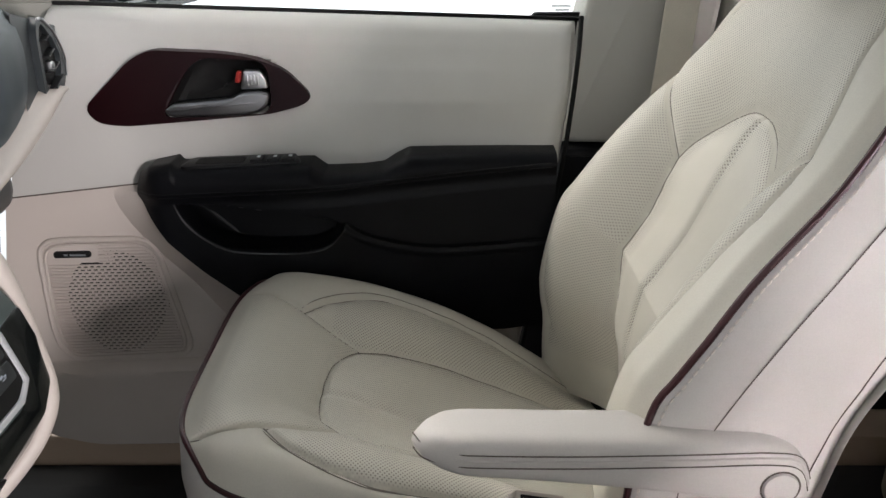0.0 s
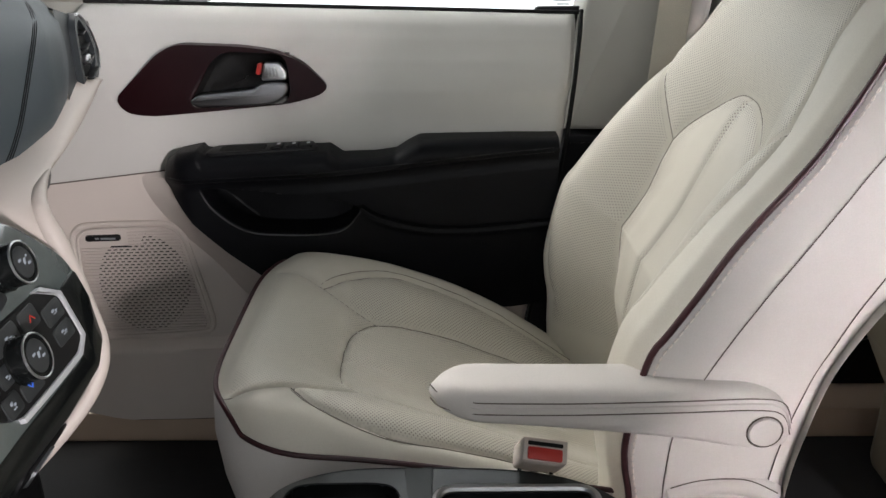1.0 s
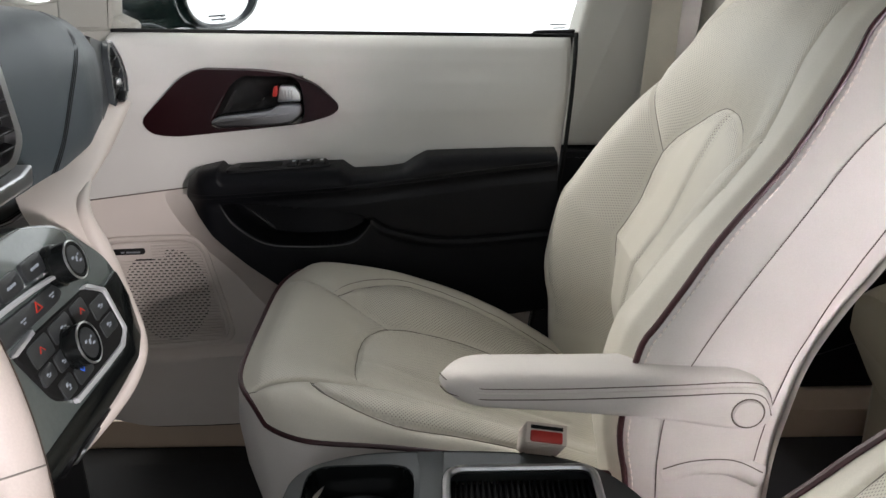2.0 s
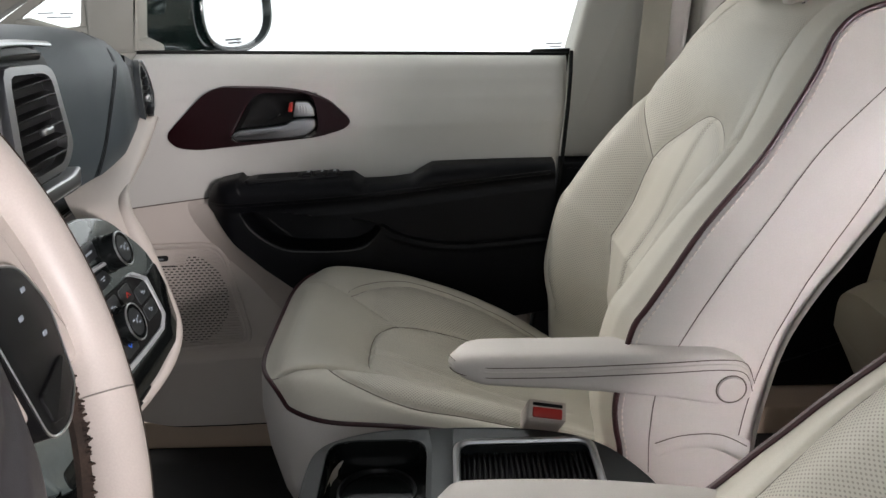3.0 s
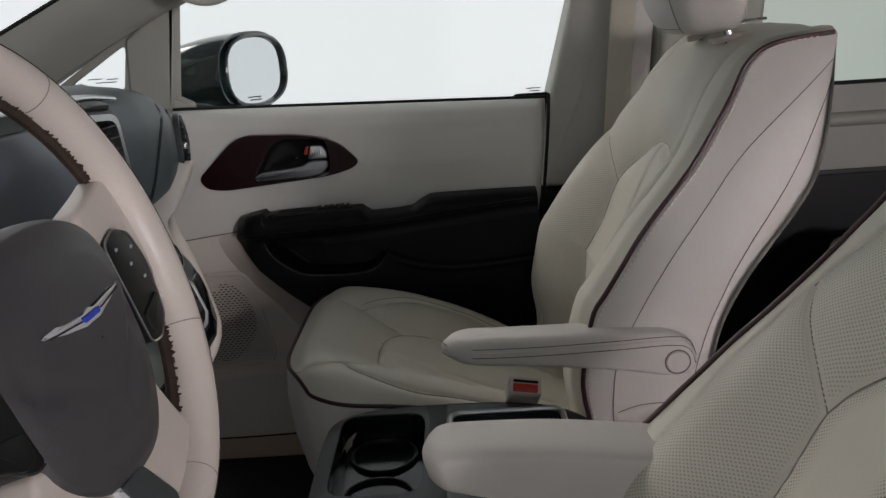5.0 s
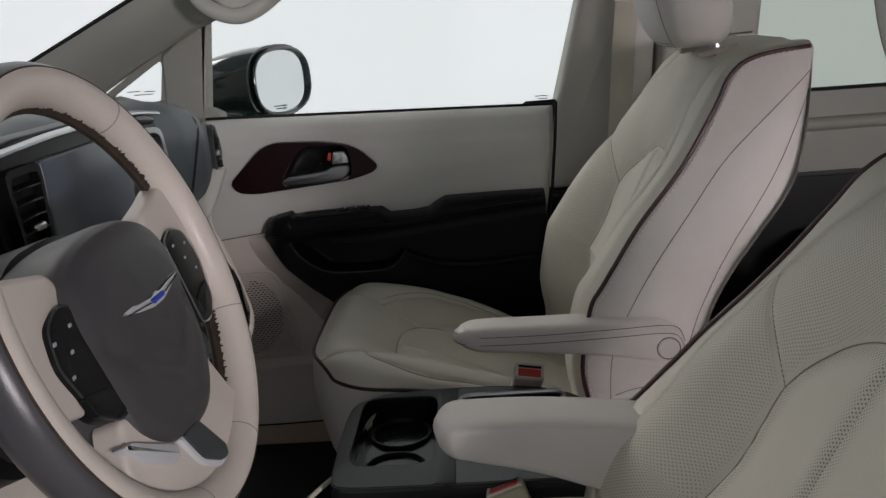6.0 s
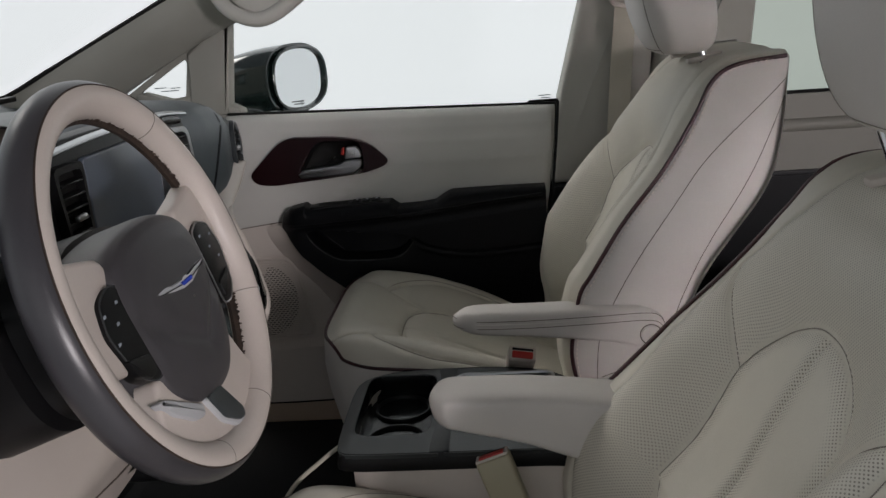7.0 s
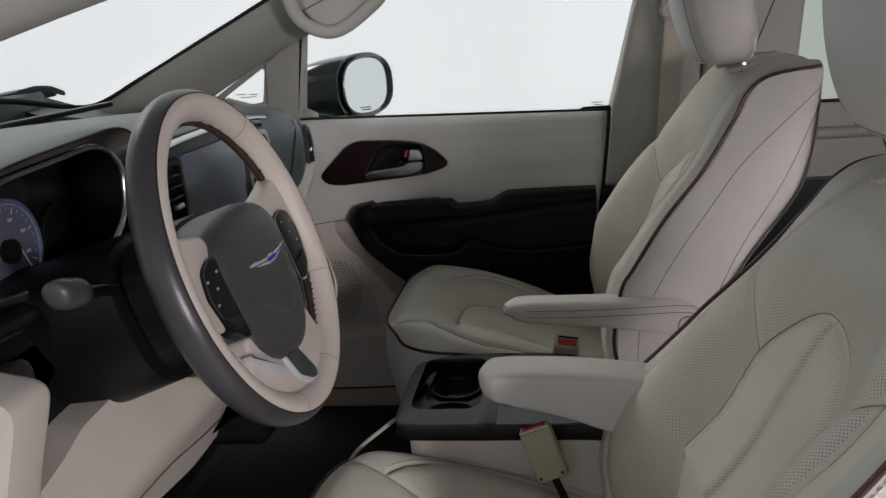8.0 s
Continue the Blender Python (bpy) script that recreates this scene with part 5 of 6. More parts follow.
for name, outl in (("vent", [(0.003, 1.268), (-0.002, 1.172), (0.020, 1.147), (0.105, 1.149), (0.128, 1.170), (0.110, 1.252), (0.092, 1.261)]), ("vent", [(-0.33, 1.268), (-0.312, 1.155), (-0.255, 1.146), (-0.256, 1.268)])):
    o = rounded(outl, 0.012)
    m = o.mean(axis=0)
    ring = part(name, ring_plate(o, (o - m) * [0.80, 0.86] + m, lambda a, b, d: (-0.436 - d, a, b), 60, 0.03, -0.0), SATIN if outl[0][0] > 0 else HARDBLACK, house, "satin silver framed air vent" if outl[0][0] > 0 else "black framed air vent")
    plate_x((o - m) * 0.9 + m, -0.447, 0.002, RUBBER, ring, "vent_throat")
    w = o[:, 0].max() - o[:, 0].min()
    for k in range(6):
        part("vane", box((-0.445, m[0], o[:, 1].min() + 0.022 + 0.0155 * k), (0.018, w * 0.80, 0.0028), 0.0009, 1, Matrix.Rotation(0.25, 4, "Y")), HARDBLACK, ring)
    part("thumb_tab", box((-0.434, m[0], m[1] - 0.006), (0.008, 0.022, 0.008), 0.0025), SATIN, ring)
knobs = plate_x(rounded([(0.0, 1.122), (0.005, 1.140), (0.105, 1.140), (0.128, 1.146), (0.122, 1.124)], 0.006), -0.432, 0.02, SATIN, house, "vent_wheel_trim")

# centre stack: sloped gloss panel with the climate controls
def stack(a, b, d):
    """a: across; b: height; d: depth behind the face."""
    return (-0.379 + (1.074 - b) * 0.33 - d * 0.95, a - 0.017, b - 0.003 - d * 0.31)


stk = thing("centre_stack", (-0.4, 0.0, 0.9), "gloss black centre stack with climate knobs and keys, its grey reflection painted in", "control panel")
EDGE = rounded([(-0.19, 1.125), (0.03, 1.122), (0.085, 1.105), (0.140, 1.048), (0.142, 1.0), (0.128, 0.966), (0.098, 0.950), (0.02, 0.945), (-0.20, 0.95), (-0.22, 1.0)], 0.02)
body = part("panel", slab(EDGE, lambda a, b, d: stack(a, b, d), 0.05, 0.004, 3), STACK, stk, "gloss black panel with a grey-green reflection put into its colour")
# added slab: the panel stays black where the painted reflection ends
part("unreflecting_area", slab(rounded([(0.102, 1.030), (0.139, 1.034), (0.140, 1.0), (0.126, 0.967), (0.097, 0.952), (0.02, 0.947), (-0.19, 0.952), (-0.19, 0.968), (-0.04, 0.971), (0.078, 0.970), (0.102, 0.983)], 0.006), lambda a, b, d: stack(a, b, d - 0.0012), 0.004, 0.001, 2), PIANO, stk, "gloss black slab over the part of the panel without the reflection")
low_rows = [(0.957, -0.3415, 0.108), (0.940, -0.347, 0.106), (0.915, -0.360, 0.096), (0.890, -0.378, 0.078), (0.862, -0.408, 0.038), (0.835, -0.450, -0.02), (0.80, -0.50, -0.05)]
part("lower_panel", fixed(from_grid([[(x, -0.22 + (y1 - 0.010 + 0.22) * f, z) for f in np.linspace(0, 1, 10)] for z, x, y1 in low_rows])), PIANO, stk, "gloss black lower panel", angle=60)
rim_line = spline([(-0.505, 0.585, 1.118), (-0.492, 0.54, 1.122), (-0.474, 0.44, 1.108), (-0.452, 0.32, 1.096), (-0.428, 0.215, 1.092), (-0.405, 0.160, 1.078), (-0.384, 0.150, 1.040), (-0.362, 0.134, 0.995), (-0.348, 0.121, 0.955), (-0.352, 0.108, 0.925), (-0.372, 0.088, 0.893), (-0.408, 0.040, 0.860), (-0.455, -0.03, 0.830)], 110)
rim_line = rim_line + np.array([[0.010 * smoothstep(75, 45, k), -0.010 * smoothstep(30, 60, k), 0.0] for k in range(110)])
part("cream_rim", tube(rim_line[46:], np.interp(np.arange(46, 110), [46, 54, 62, 80, 109], [0.001, 0.007, 0.0105, 0.0085, 0.009]), 14), PLASTIC, stk, "cream plastic rim beside the stack")
wing = []
for k in range(68):
    e = rim_line[k]
    w = np.interp(k, [0, 12, 28, 42, 67], [0.45, 0.8, 0.9, 0.5, 0.25])
    wing.append([e + w * np.array(v) for v in ((-0.12, 0.02, -0.02), (-0.03, 0.020, -0.020), (-0.008, 0.012, -0.012), (0.0, 0.006, -0.004), (0.0, -0.004, 0.004), (-0.006, -0.018, 0.010), (-0.025, -0.045, 0.018), (-0.06, -0.08, 0.03), (-0.14, -0.10, 0.04))])
part("cream_wing", fixed(from_grid(wing)), PLASTIC, stk, "cream plastic wing sweeping from the door to the stack", angle=70)
cl = part("climate_panel", slab(rounded([(-0.078, 1.048), (0.070, 1.044), (0.092, 1.030), (0.094, 0.985), (0.075, 0.978), (-0.032, 0.980), (-0.058, 0.993)], 0.01), lambda a, b, d: stack(a, b, d - 0.004), 0.01, 0.003, 2), RUBBER, stk, "black climate control panel")
part("silver_edge", slab(rounded([(0.060, 1.0455), (0.072, 1.0455), (0.097, 1.030), (0.0975, 0.985), (0.077, 0.974), (0.03, 0.974), (-0.034, 0.976), (-0.034, 0.9815), (0.03, 0.9795), (0.074, 0.9795), (0.0905, 0.988), (0.0905, 1.028)], 0.002), lambda a, b, d: stack(a, b, d - 0.0055), 0.006, 0.0015, 2), BADGE, cl, "satin silver edge")
part("silver_edge", slab(rounded([(-0.085, 1.048), (-0.04, 1.052), (-0.04, 1.0475), (-0.075, 1.044)], 0.001), lambda a, b, d: stack(a, b, d - 0.0055), 0.006, 0.001, 2), BADGE, cl)
for (a0, b0, a1, b1) in ((-0.062, 1.024, -0.026, 1.043), (-0.022, 1.026, 0.016, 1.043), (0.022, 1.024, 0.05, 1.042), (0.054, 1.013, 0.086, 1.030), (0.054, 0.994, 0.086, 1.010), (-0.064, 1.008, -0.04, 1.022), (-0.036, 1.006, -0.012, 1.022), (-0.048, 0.986, -0.024, 1.003), (-0.020, 0.985, 0.012, 1.0)):
    part("key", slab(rect(a0, b0, a1, b1, 0.004, 3), lambda a, b, d: stack(a, b, d - 0.0052), 0.005, 0.0008, 2), KEY, cl)
for a0, b0, w, h, mat in ((0.072, 1.022, 0.012, 0.005, LED_WHITE), (0.070, 1.003, 0.012, 0.005, LED_WHITE), (-0.052, 1.015, 0.009, 0.004, LED_WHITE), (-0.036, 0.995, 0.009, 0.008, LED_WHITE), (-0.024, 1.013, 0.008, 0.004, LED_WHITE), (0.0, 1.034, 0.012, 0.005, LED_WHITE)):
    for da, db, ww, hh in ((-0.22, 0.15, 0.36, 0.5), (0.2, -0.1, 0.3, 0.3), (0.0, -0.42, 0.5, 0.16)):
        part("symbol", box(stack(a0 + da * w, b0 + db * h, -0.0053), (0.0008, w * ww, h * hh), 0.0002), mat, cl)


def chevron(a0, b0, flip, mat, owner):
    s = -1 if flip else 1
    pts = [(a0 - 0.0042, b0 - 0.002 * s), (a0, b0 + 0.0028 * s), (a0 + 0.0042, b0 - 0.002 * s)]
    return part("arrow", tube([stack(a, b, -0.0056) for a, b in pts], 0.0006, 6), mat, owner)


chevron(0.038, 1.032, False, LED_RED, cl)
chevron(-0.044, 1.034, False, LED_RED, cl)
chevron(-0.006, 0.995, True, LED_BLUE, cl)


def knob(a0, b0, r, tall, owner):
    turned = [[stack(a0 + rr * math.cos(q), b0 + rr * math.sin(q), -h) for q in np.linspace(0, 2 * math.pi, 36, endpoint=False)] for rr, h in ((r * 1.02, 0.0), (r * 1.02, tall * 0.25), (r * 0.94, tall * 0.3), (r * 0.92, tall * 0.9), (r * 0.86, tall), (r * 0.74, tall), (r * 0.72, tall * 0.96), (0.0004, tall * 0.96))]
    k = part("knob", fixed(from_grid(turned, False, True)), PIANO, owner, "round gloss black knob")
    part("knob_ring", tube([stack(a0 + r * 0.90 * math.cos(q), b0 + r * 0.90 * math.sin(q), -tall * 0.97) for q in np.linspace(0, 2 * math.pi, 36, endpoint=False)], 0.0011, 6, True), SATIN, k)
    part("knob_face", slab([(a0 + r * 0.68 * math.cos(q), b0 + r * 0.68 * math.sin(q)) for q in np.linspace(0, 6.283, 32, endpoint=False)], lambda a, b, d: stack(a, b, d - tall * 0.99), 0.001, 0.0003, 1), KEY, k)
    for da, db, w, h in ((-0.005, 0.003, 0.004, 0.0025), (0.0005, 0.0, 0.003, 0.006), (0.006, -0.003, 0.004, 0.0025), (0.006, 0.003, 0.002, 0.002)):
        part("symbol", box(stack(a0 + da, b0 + db, -tall * 1.005), (0.0008, w, h), 0.0002), LED_WHITE, k)


knob(-0.001, 1.014, 0.0200, 0.021, stk)
knob(0.041, 1.077, 0.0190, 0.024, stk)
knob(-0.13, 1.072, 0.023, 0.024, stk)
hz = part("hazard_strip", slab(rounded([(-0.115, 1.062), (-0.11, 1.073), (0.022, 1.068), (0.03, 1.056), (0.015, 1.052), (-0.09, 1.053)], 0.006), lambda a, b, d: stack(a, b, d - 0.004), 0.008, 0.002, 2), KEY, stk, "black hazard key strip")
part("silver_line", tube([stack(a, b, -0.005) for a, b in spline([(-0.115, 1.0785), (-0.05, 1.0775), (0.02, 1.0725), (0.034, 1.068)], 20)], 0.0026, 6), BADGE, hz)
part("hazard_mark", tube([stack(-0.017 + 0.006 * math.sin(q), 1.0615 + 0.005 * math.cos(q), -0.0045) for q in (0, 2.094, 4.189)], 0.0009, 6, True), LED_RED, hz)
for a0 in (-0.044, 0.010):
    for da, db in ((-0.0025, 0.001), (0.0025, 0.001), (0.0, -0.0015)):
        part("symbol", box(stack(a0 + da, 1.061 + db, -0.0045), (0.0008, 0.0034, 0.0014)), LED_WHITE, hz)
for a0 in (-0.075, -0.035, 0.008):
    kk = part("audio_key", slab(rect(a0 - 0.018, 1.081, a0 + 0.018, 1.098, 0.004, 3), lambda a, b, d: stack(a, b, d - 0.004), 0.006, 0.001, 2), KEY, stk)
    for da, w in ((-0.005, 0.004), (0.0, 0.003), (0.005, 0.004)):
        part("symbol", box(stack(a0 + da, 1.089, -0.0045), (0.0008, w, 0.0026)), LED_WHITE, kk)
latch = part("bin_latch", slab(rounded([(-0.062, 0.905), (-0.062, 0.930), (0.015, 0.930), (0.042, 0.912), (0.035, 0.890), (-0.03, 0.880)], 0.012), lambda a, b, d: (np.interp(b, [0.835, 0.862, 0.890, 0.915, 0.940, 0.957], [-0.450, -0.408, -0.378, -0.360, -0.347, -0.3415]) + 0.004 - d, a, b), 0.006, 0.002, 2), HARDBLACK, stk, "black bin latch plate")
part("latch_tab", slab(rounded([(-0.035, 0.897), (-0.035, 0.915), (0.005, 0.915), (0.012, 0.900)], 0.005), lambda a, b, d: (np.interp(b, [0.862, 0.890, 0.915, 0.940], [-0.408, -0.378, -0.360, -0.347]) + 0.007 - d, a, b), 0.005, 0.0015, 2), SATIN, latch, "silver latch tab")
under = rim_line[76:] + np.array([-0.030, 0.004, -0.028])
part("lower_flange", tube(under, np.interp(np.arange(len(under)), [0, 6, len(under) - 1], [0.001, 0.005, 0.007]), 10), PLASTIC, stk, "second cream flange under the rim")
part("bin_slat", tube([(-0.42, 0.03, 0.835), (-0.47, -0.03, 0.785), (-0.52, -0.08, 0.74)], 0.004, 8), SATIN, stk)
part("stack_body", box((-0.52, -0.04, 0.93), (0.22, 0.24, 0.34), 0.02, 3), HARDBLACK, stk)

# cream lower dashboard: wing from the door to the stack, glove box, knee panel
low = thing("lower_dashboard", (-0.6, 0.3, 0.8), "cream plastic lower dashboard and glove box", "dashboard trim")
part("glove_box", fixed(from_grid([[(-0.74 + 0.04 * math.sin(math.pi * f) + 0.05 * f, y, 0.66 + 0.42 * f) for f in np.linspace(0, 1, 14)] for y in np.linspace(0.12, 0.62, 20)])), PLASTIC, low, "cream glove box lid")
part("glove_box_base", box((-0.90, 0.37, 0.82), (0.30, 0.48, 0.36), 0.03, 3), PLASTIC, low)

knee = thing("knee_panel", (-0.5, -0.45, 0.8), "cream plastic panel below the steering column", "dashboard trim")


def knee_x(y, z):
    return -0.395 - 0.55 * max(0.0, 1.02 - z) ** 1.25 - 0.12 * max(0.0, y + 0.30) ** 1.2 + 0.03 * math.exp(-((z - 0.96) / 0.06) ** 2)


kt = lambda y: np.interp(y, [-0.80, -0.70, -0.66, -0.60, -0.55, -0.42, -0.30, -0.18, 0.0], [1.025, 1.045, 1.058, 1.062, 1.058, 1.005, 0.96, 0.93, 0.86])
kb = lambda y: np.interp(y, [-0.80, -0.55, -0.46, -0.33, -0.23, -0.08, 0.0], [0.70, 0.80, 0.835, 0.810, 0.795, 0.772, 0.76])
part("panel", fixed(from_grid([[(knee_x(y, z), y, z) for z in np.linspace(kb(y), kt(y), 40)] + [(knee_x(y, kt(y)) - 0.05, y, kt(y) + 0.004)] for y in np.linspace(-0.80, 0.0, 60)])), PLASTIC, knee, "cream knee panel", angle=60)
part("seam", tube([(knee_x(y, z) + 0.001, y, z) for y, z in spline([(-0.10, 0.80), (-0.18, 0.828), (-0.27, 0.852), (-0.36, 0.872), (-0.46, 0.895), (-0.56, 0.90), (-0.66, 0.88)], 40)], 0.0014, 6), THREAD, knee)
part("end_cap", slab(rounded([(-0.43, 0.84), (-0.372, 1.06), (-0.345, 1.142), (-0.352, 1.155), (-0.40, 1.165), (-0.56, 1.20), (-0.56, 0.84)], 0.012), lambda a, b, d: (a, -0.755 - d, b), 0.06, 0.012, 3), PLASTIC, knee, "cream dashboard end cap")
swp = part("switch_panel", slab(rounded([(-0.74, 1.10), (-0.745, 1.17), (-0.66, 1.165), (-0.622, 1.105), (-0.66, 1.085)], 0.012), lambda a, b, d: (-0.43 - d, a, b), 0.03, 0.006, 3), HARDBLACK, knee, "black headlamp switch panel")
part("headlamp_knob", tube([(-0.43, -0.705, 1.13), (-0.413, -0.705, 1.132)], 0.017, 24), SATIN, swp, "round silver headlamp knob")

# instrument cluster in its hood
clu = thing("instrument_cluster", (-0.5, -0.52, 1.2), "lit round gauges in a chrome-rimmed black hood", "instrument cluster")
RING = spline([(-0.715, 1.255), (-0.69, 1.288), (-0.62, 1.300), (-0.496, 1.307), (-0.425, 1.309), (-0.385, 1.295), (-0.366, 1.262), (-0.377, 1.222), (-0.415, 1.190), (-0.46, 1.181), (-0.516, 1.184), (-0.60, 1.180), (-0.67, 1.192), (-0.71, 1.22)], 90, True)
cm = np.array([-0.53, 1.242])
tun = [[(x, cm[0] + (a - cm[0]) * f, cm[1] + (b - cm[1]) * f) for a, b in RING] for x, f in ((-0.468, 1.0), (-0.50, 0.985), (-0.56, 0.97), (-0.60, 0.95))]
hood = part("hood_tunnel", from_grid(tun, False, True), HARDBLACK, clu, "black gauge tunnel")
part("chrome_rim", tube([(-0.466, a, b) for a, b in RING], np.array([0.0048 if b < 1.285 else 0.003 for a, b in RING]), 8, True), SATIN, clu, "thin chrome rim")
part("gauge_face", slab([(cm[0] + (a - cm[0]) * 0.97, cm[1] + (b - cm[1]) * 0.97) for a, b in RING], lambda a, b, d: (-0.536 - d, a, b), 0.01, 0.001, 1), PIANO, clu, "black gauge face")
visor = [[(x, a, b) for a, b in [(c[0] + (cm[0] - c[0]) * g, c[1] + up_by) for c in RING[2:40]]] for x, g, up_by in ((-0.47, 0.0, 0.004), (-0.445, -0.02, 0.014), (-0.435, -0.03, 0.020), (-0.45, -0.03, 0.024), (-0.56, -0.03, 0.012), (-0.72, -0.03, -0.004))]
part("brow_lining", fixed(from_grid(visor[:3])), LINING, clu, "brown lining under the brow", angle=60)
part("hood_brow", fixed(from_grid(visor[2:])), SLATE, clu, "slate leather brow over the gauges", angle=60)
part("brow_seam", tube([(-0.4345, c[0] * 1.0 - 0.03 * (cm[0] - c[0]), c[1] + 0.021) for c in RING[3:39]], 0.0016, 6), HARDBLACK, clu)
for gy_, gz_, gr_ in ((-0.530, 1.210, 0.060), (-0.428, 1.205, 0.040)):
    turn_ring = np.linspace(0, 2 * math.pi, 44, endpoint=False)
    g = part("gauge", fixed(from_grid([[(-0.530 + h, gy_ + r * math.sin(q), gz_ + r * math.cos(q)) for q in turn_ring] for r, h in ((gr_, 0.0), (gr_, 0.005), (gr_ * 0.95, 0.006), (gr_ * 0.90, 0.001), (0.0004, 0.001))], False, True)), DIAL if gr_ > 0.05 else PIANO, clu, "softly lit round dial" if gr_ > 0.05 else "dark glossy dial")
    if gr_ > 0.05:
        part("dial_ring", tube([(-0.5255, gy_ + gr_ * 0.90 * math.sin(q), gz_ + gr_ * 0.90 * math.cos(q)) for q in np.linspace(-2.0, 2.2, 40)], 0.0010, 6), GAUGE, g, "blue-white lit ring")
        for k, q in enumerate(np.linspace(-2.0, 2.0, 21)):
            part("tick", tube([(-0.5275, gy_ + r * math.sin(q), gz_ + r * math.cos(q)) for r in (gr_ * (0.72 if k % 4 == 0 else 0.78), gr_ * 0.85)], 0.0007 if k % 4 == 0 else 0.0004, 4), LED_WHITE, g)
        for q in np.linspace(-1.8, 1.8, 6):
            part("number_bar", box((-0.5278, gy_ + gr_ * 0.60 * math.sin(q), gz_ + gr_ * 0.60 * math.cos(q)), (0.0006, 0.008, 0.0035)), LED_WHITE, g)
        part("needle", tube([(-0.525, gy_ + 0.012, gz_ + 0.010), (-0.525, gy_ + 0.036, gz_ - 0.036)], [0.0012, 0.0005], 6), LED_WHITE, g)
        part("dial_boss", tube([(-0.529, gy_, gz_), (-0.521, gy_, gz_)], 0.014, 24), HARDBLACK, g)
part("info_screen", slab(rect(-0.705, 1.195, -0.655, 1.262, 0.006), lambda a, b, d: (-0.530 - d, a, b), 0.002, 0.0005, 1), SCREEN, clu)
for k in range(4):
    part("info_bar", box((-0.529, -0.680, 1.250 - 0.014 * k), (0.0008, 0.03 - 0.005 * k, 0.003)), LED_WHITE, clu)
part("surround", fixed(from_grid([[(-0.47 - 0.02 * f + 0.03 * f * f, c[0] + (c[0] - cm[0]) * 0.06 * f, c[1] - 0.16 * f * (1 if c[1] < 1.25 else 0)) for f in np.linspace(0, 1, 8)] for c in RING[42:84]])), HARDBLACK, clu, "black panel below the gauges", angle=60)
part("lower_cover", box((-0.51, -0.52, 1.09), (0.16, 0.44, 0.17), 0.03, 3), HARDBLACK, clu)

# ---- steering wheel and column ----
WC = np.array([-0.25, -0.522, 1.192])
WA = radians(17.7)
WU, WR, WN = np.array([-math.sin(WA), 0, math.cos(WA)]), np.array([0, 1.0, 0]), np.array([math.cos(WA), 0, math.sin(WA)])


def on_wheel(a, b, d=0.0):
    """a: to the passenger side; b: up the wheel's plane; d: towards the driver."""
    return tuple(WC + a * WR + b * WU + d * WN)


wheel = thing("steering_wheel", tuple(WC - 0.05 * WN), "two-tone dark and cream leather steering wheel with worn lacing", "steering wheel")


def rim_band(lo, hi, n, big=0.174, r=0.0172, grow=0.0):
    pts = []
    for q in np.linspace(0, 2 * math.pi, 140, endpoint=False):
        row = []
        for ph in np.linspace(lo, hi, n):
            rr = big + (r + grow) * math.cos(ph)
            row.append(on_wheel(rr * math.sin(q), rr * math.cos(q), (r + grow) * 1.12 * math.sin(ph)))
        pts.append(row)
    return fixed(from_grid(pts, True, False))


part("rim_outer", rim_band(radians(-120), radians(62), 20), WHEELDARK, wheel, "dark outer rim leather", angle=60)
part("rim_inner", rim_band(radians(62), radians(244), 20, 0.174, 0.0172, 0.0004), WHEELCREAM, wheel, "cream inner rim leather", angle=60)
part("rim_joint", tube([on_wheel((0.174 + 0.0172 * math.cos(radians(62))) * math.sin(q), (0.174 + 0.0172 * math.cos(radians(62))) * math.cos(q), 0.0172 * 1.12 * math.sin(radians(62)) + 0.0003) for q in np.linspace(0, 2 * math.pi, 120, endpoint=False)], 0.0009, 6, True), WEAR, wheel)
for q in (radians(38), radians(115), radians(160), radians(200)):
    part("rim_seam", tube([on_wheel((0.174 + 0.0176 * math.cos(ph)) * math.sin(q), (0.174 + 0.0176 * math.cos(ph)) * math.cos(q), 0.0176 * 1.12 * math.sin(ph)) for ph in np.linspace(radians(66), radians(200), 20)], 0.0005, 5), SEAM, wheel)
rng = random.Random(4)
for q0, q1, size in ((-25, 68, 0.0050), (101, 152, 0.0065), (-142, -103, 0.0050)):
    bits = []
    for q in np.arange(q0, q1, 0.34):
        a_ = radians(q + rng.uniform(-0.3, 0.3))
        ph = radians(197 + rng.uniform(-8, 8))
        rr = 0.174 + 0.0176 * math.cos(ph)
        d0 = 0.0176 * 1.12 * math.sin(ph)
        edge_f = min(1.0, (q - q0) / 6 + 0.25, (q1 - q) / 6 + 0.25)
        L = size * edge_f * rng.uniform(0.9, 1.9)
        da = rng.uniform(-0.012, 0.012)
        turn = lambda p_, a2: on_wheel((0.174 + 0.0178 * math.cos(p_)) * math.sin(a2), (0.174 + 0.0178 * math.cos(p_)) * math.cos(a2), 0.0178 * 1.12 * math.sin(p_))
        bits.append(tube([turn(ph - L * 22, a_ - da), turn(ph - L * 8, a_), turn(ph + L * 26, a_ + da)], [0.0005, 0.0014, 0.0014], 5))
    ph = radians(206)
    bits.append(tube([on_wheel((0.174 + 0.0150 * math.cos(ph)) * math.sin(radians(q)), (0.174 + 0.0150 * math.cos(ph)) * math.cos(radians(q)), 0.0150 * 1.12 * math.sin(ph)) for q in np.arange(q0 + 1, q1 - 1, 1.5)], 0.0066, 8))
    part("worn_lacing", joined(bits), WEAR, wheel, "frayed dark brown lacing")
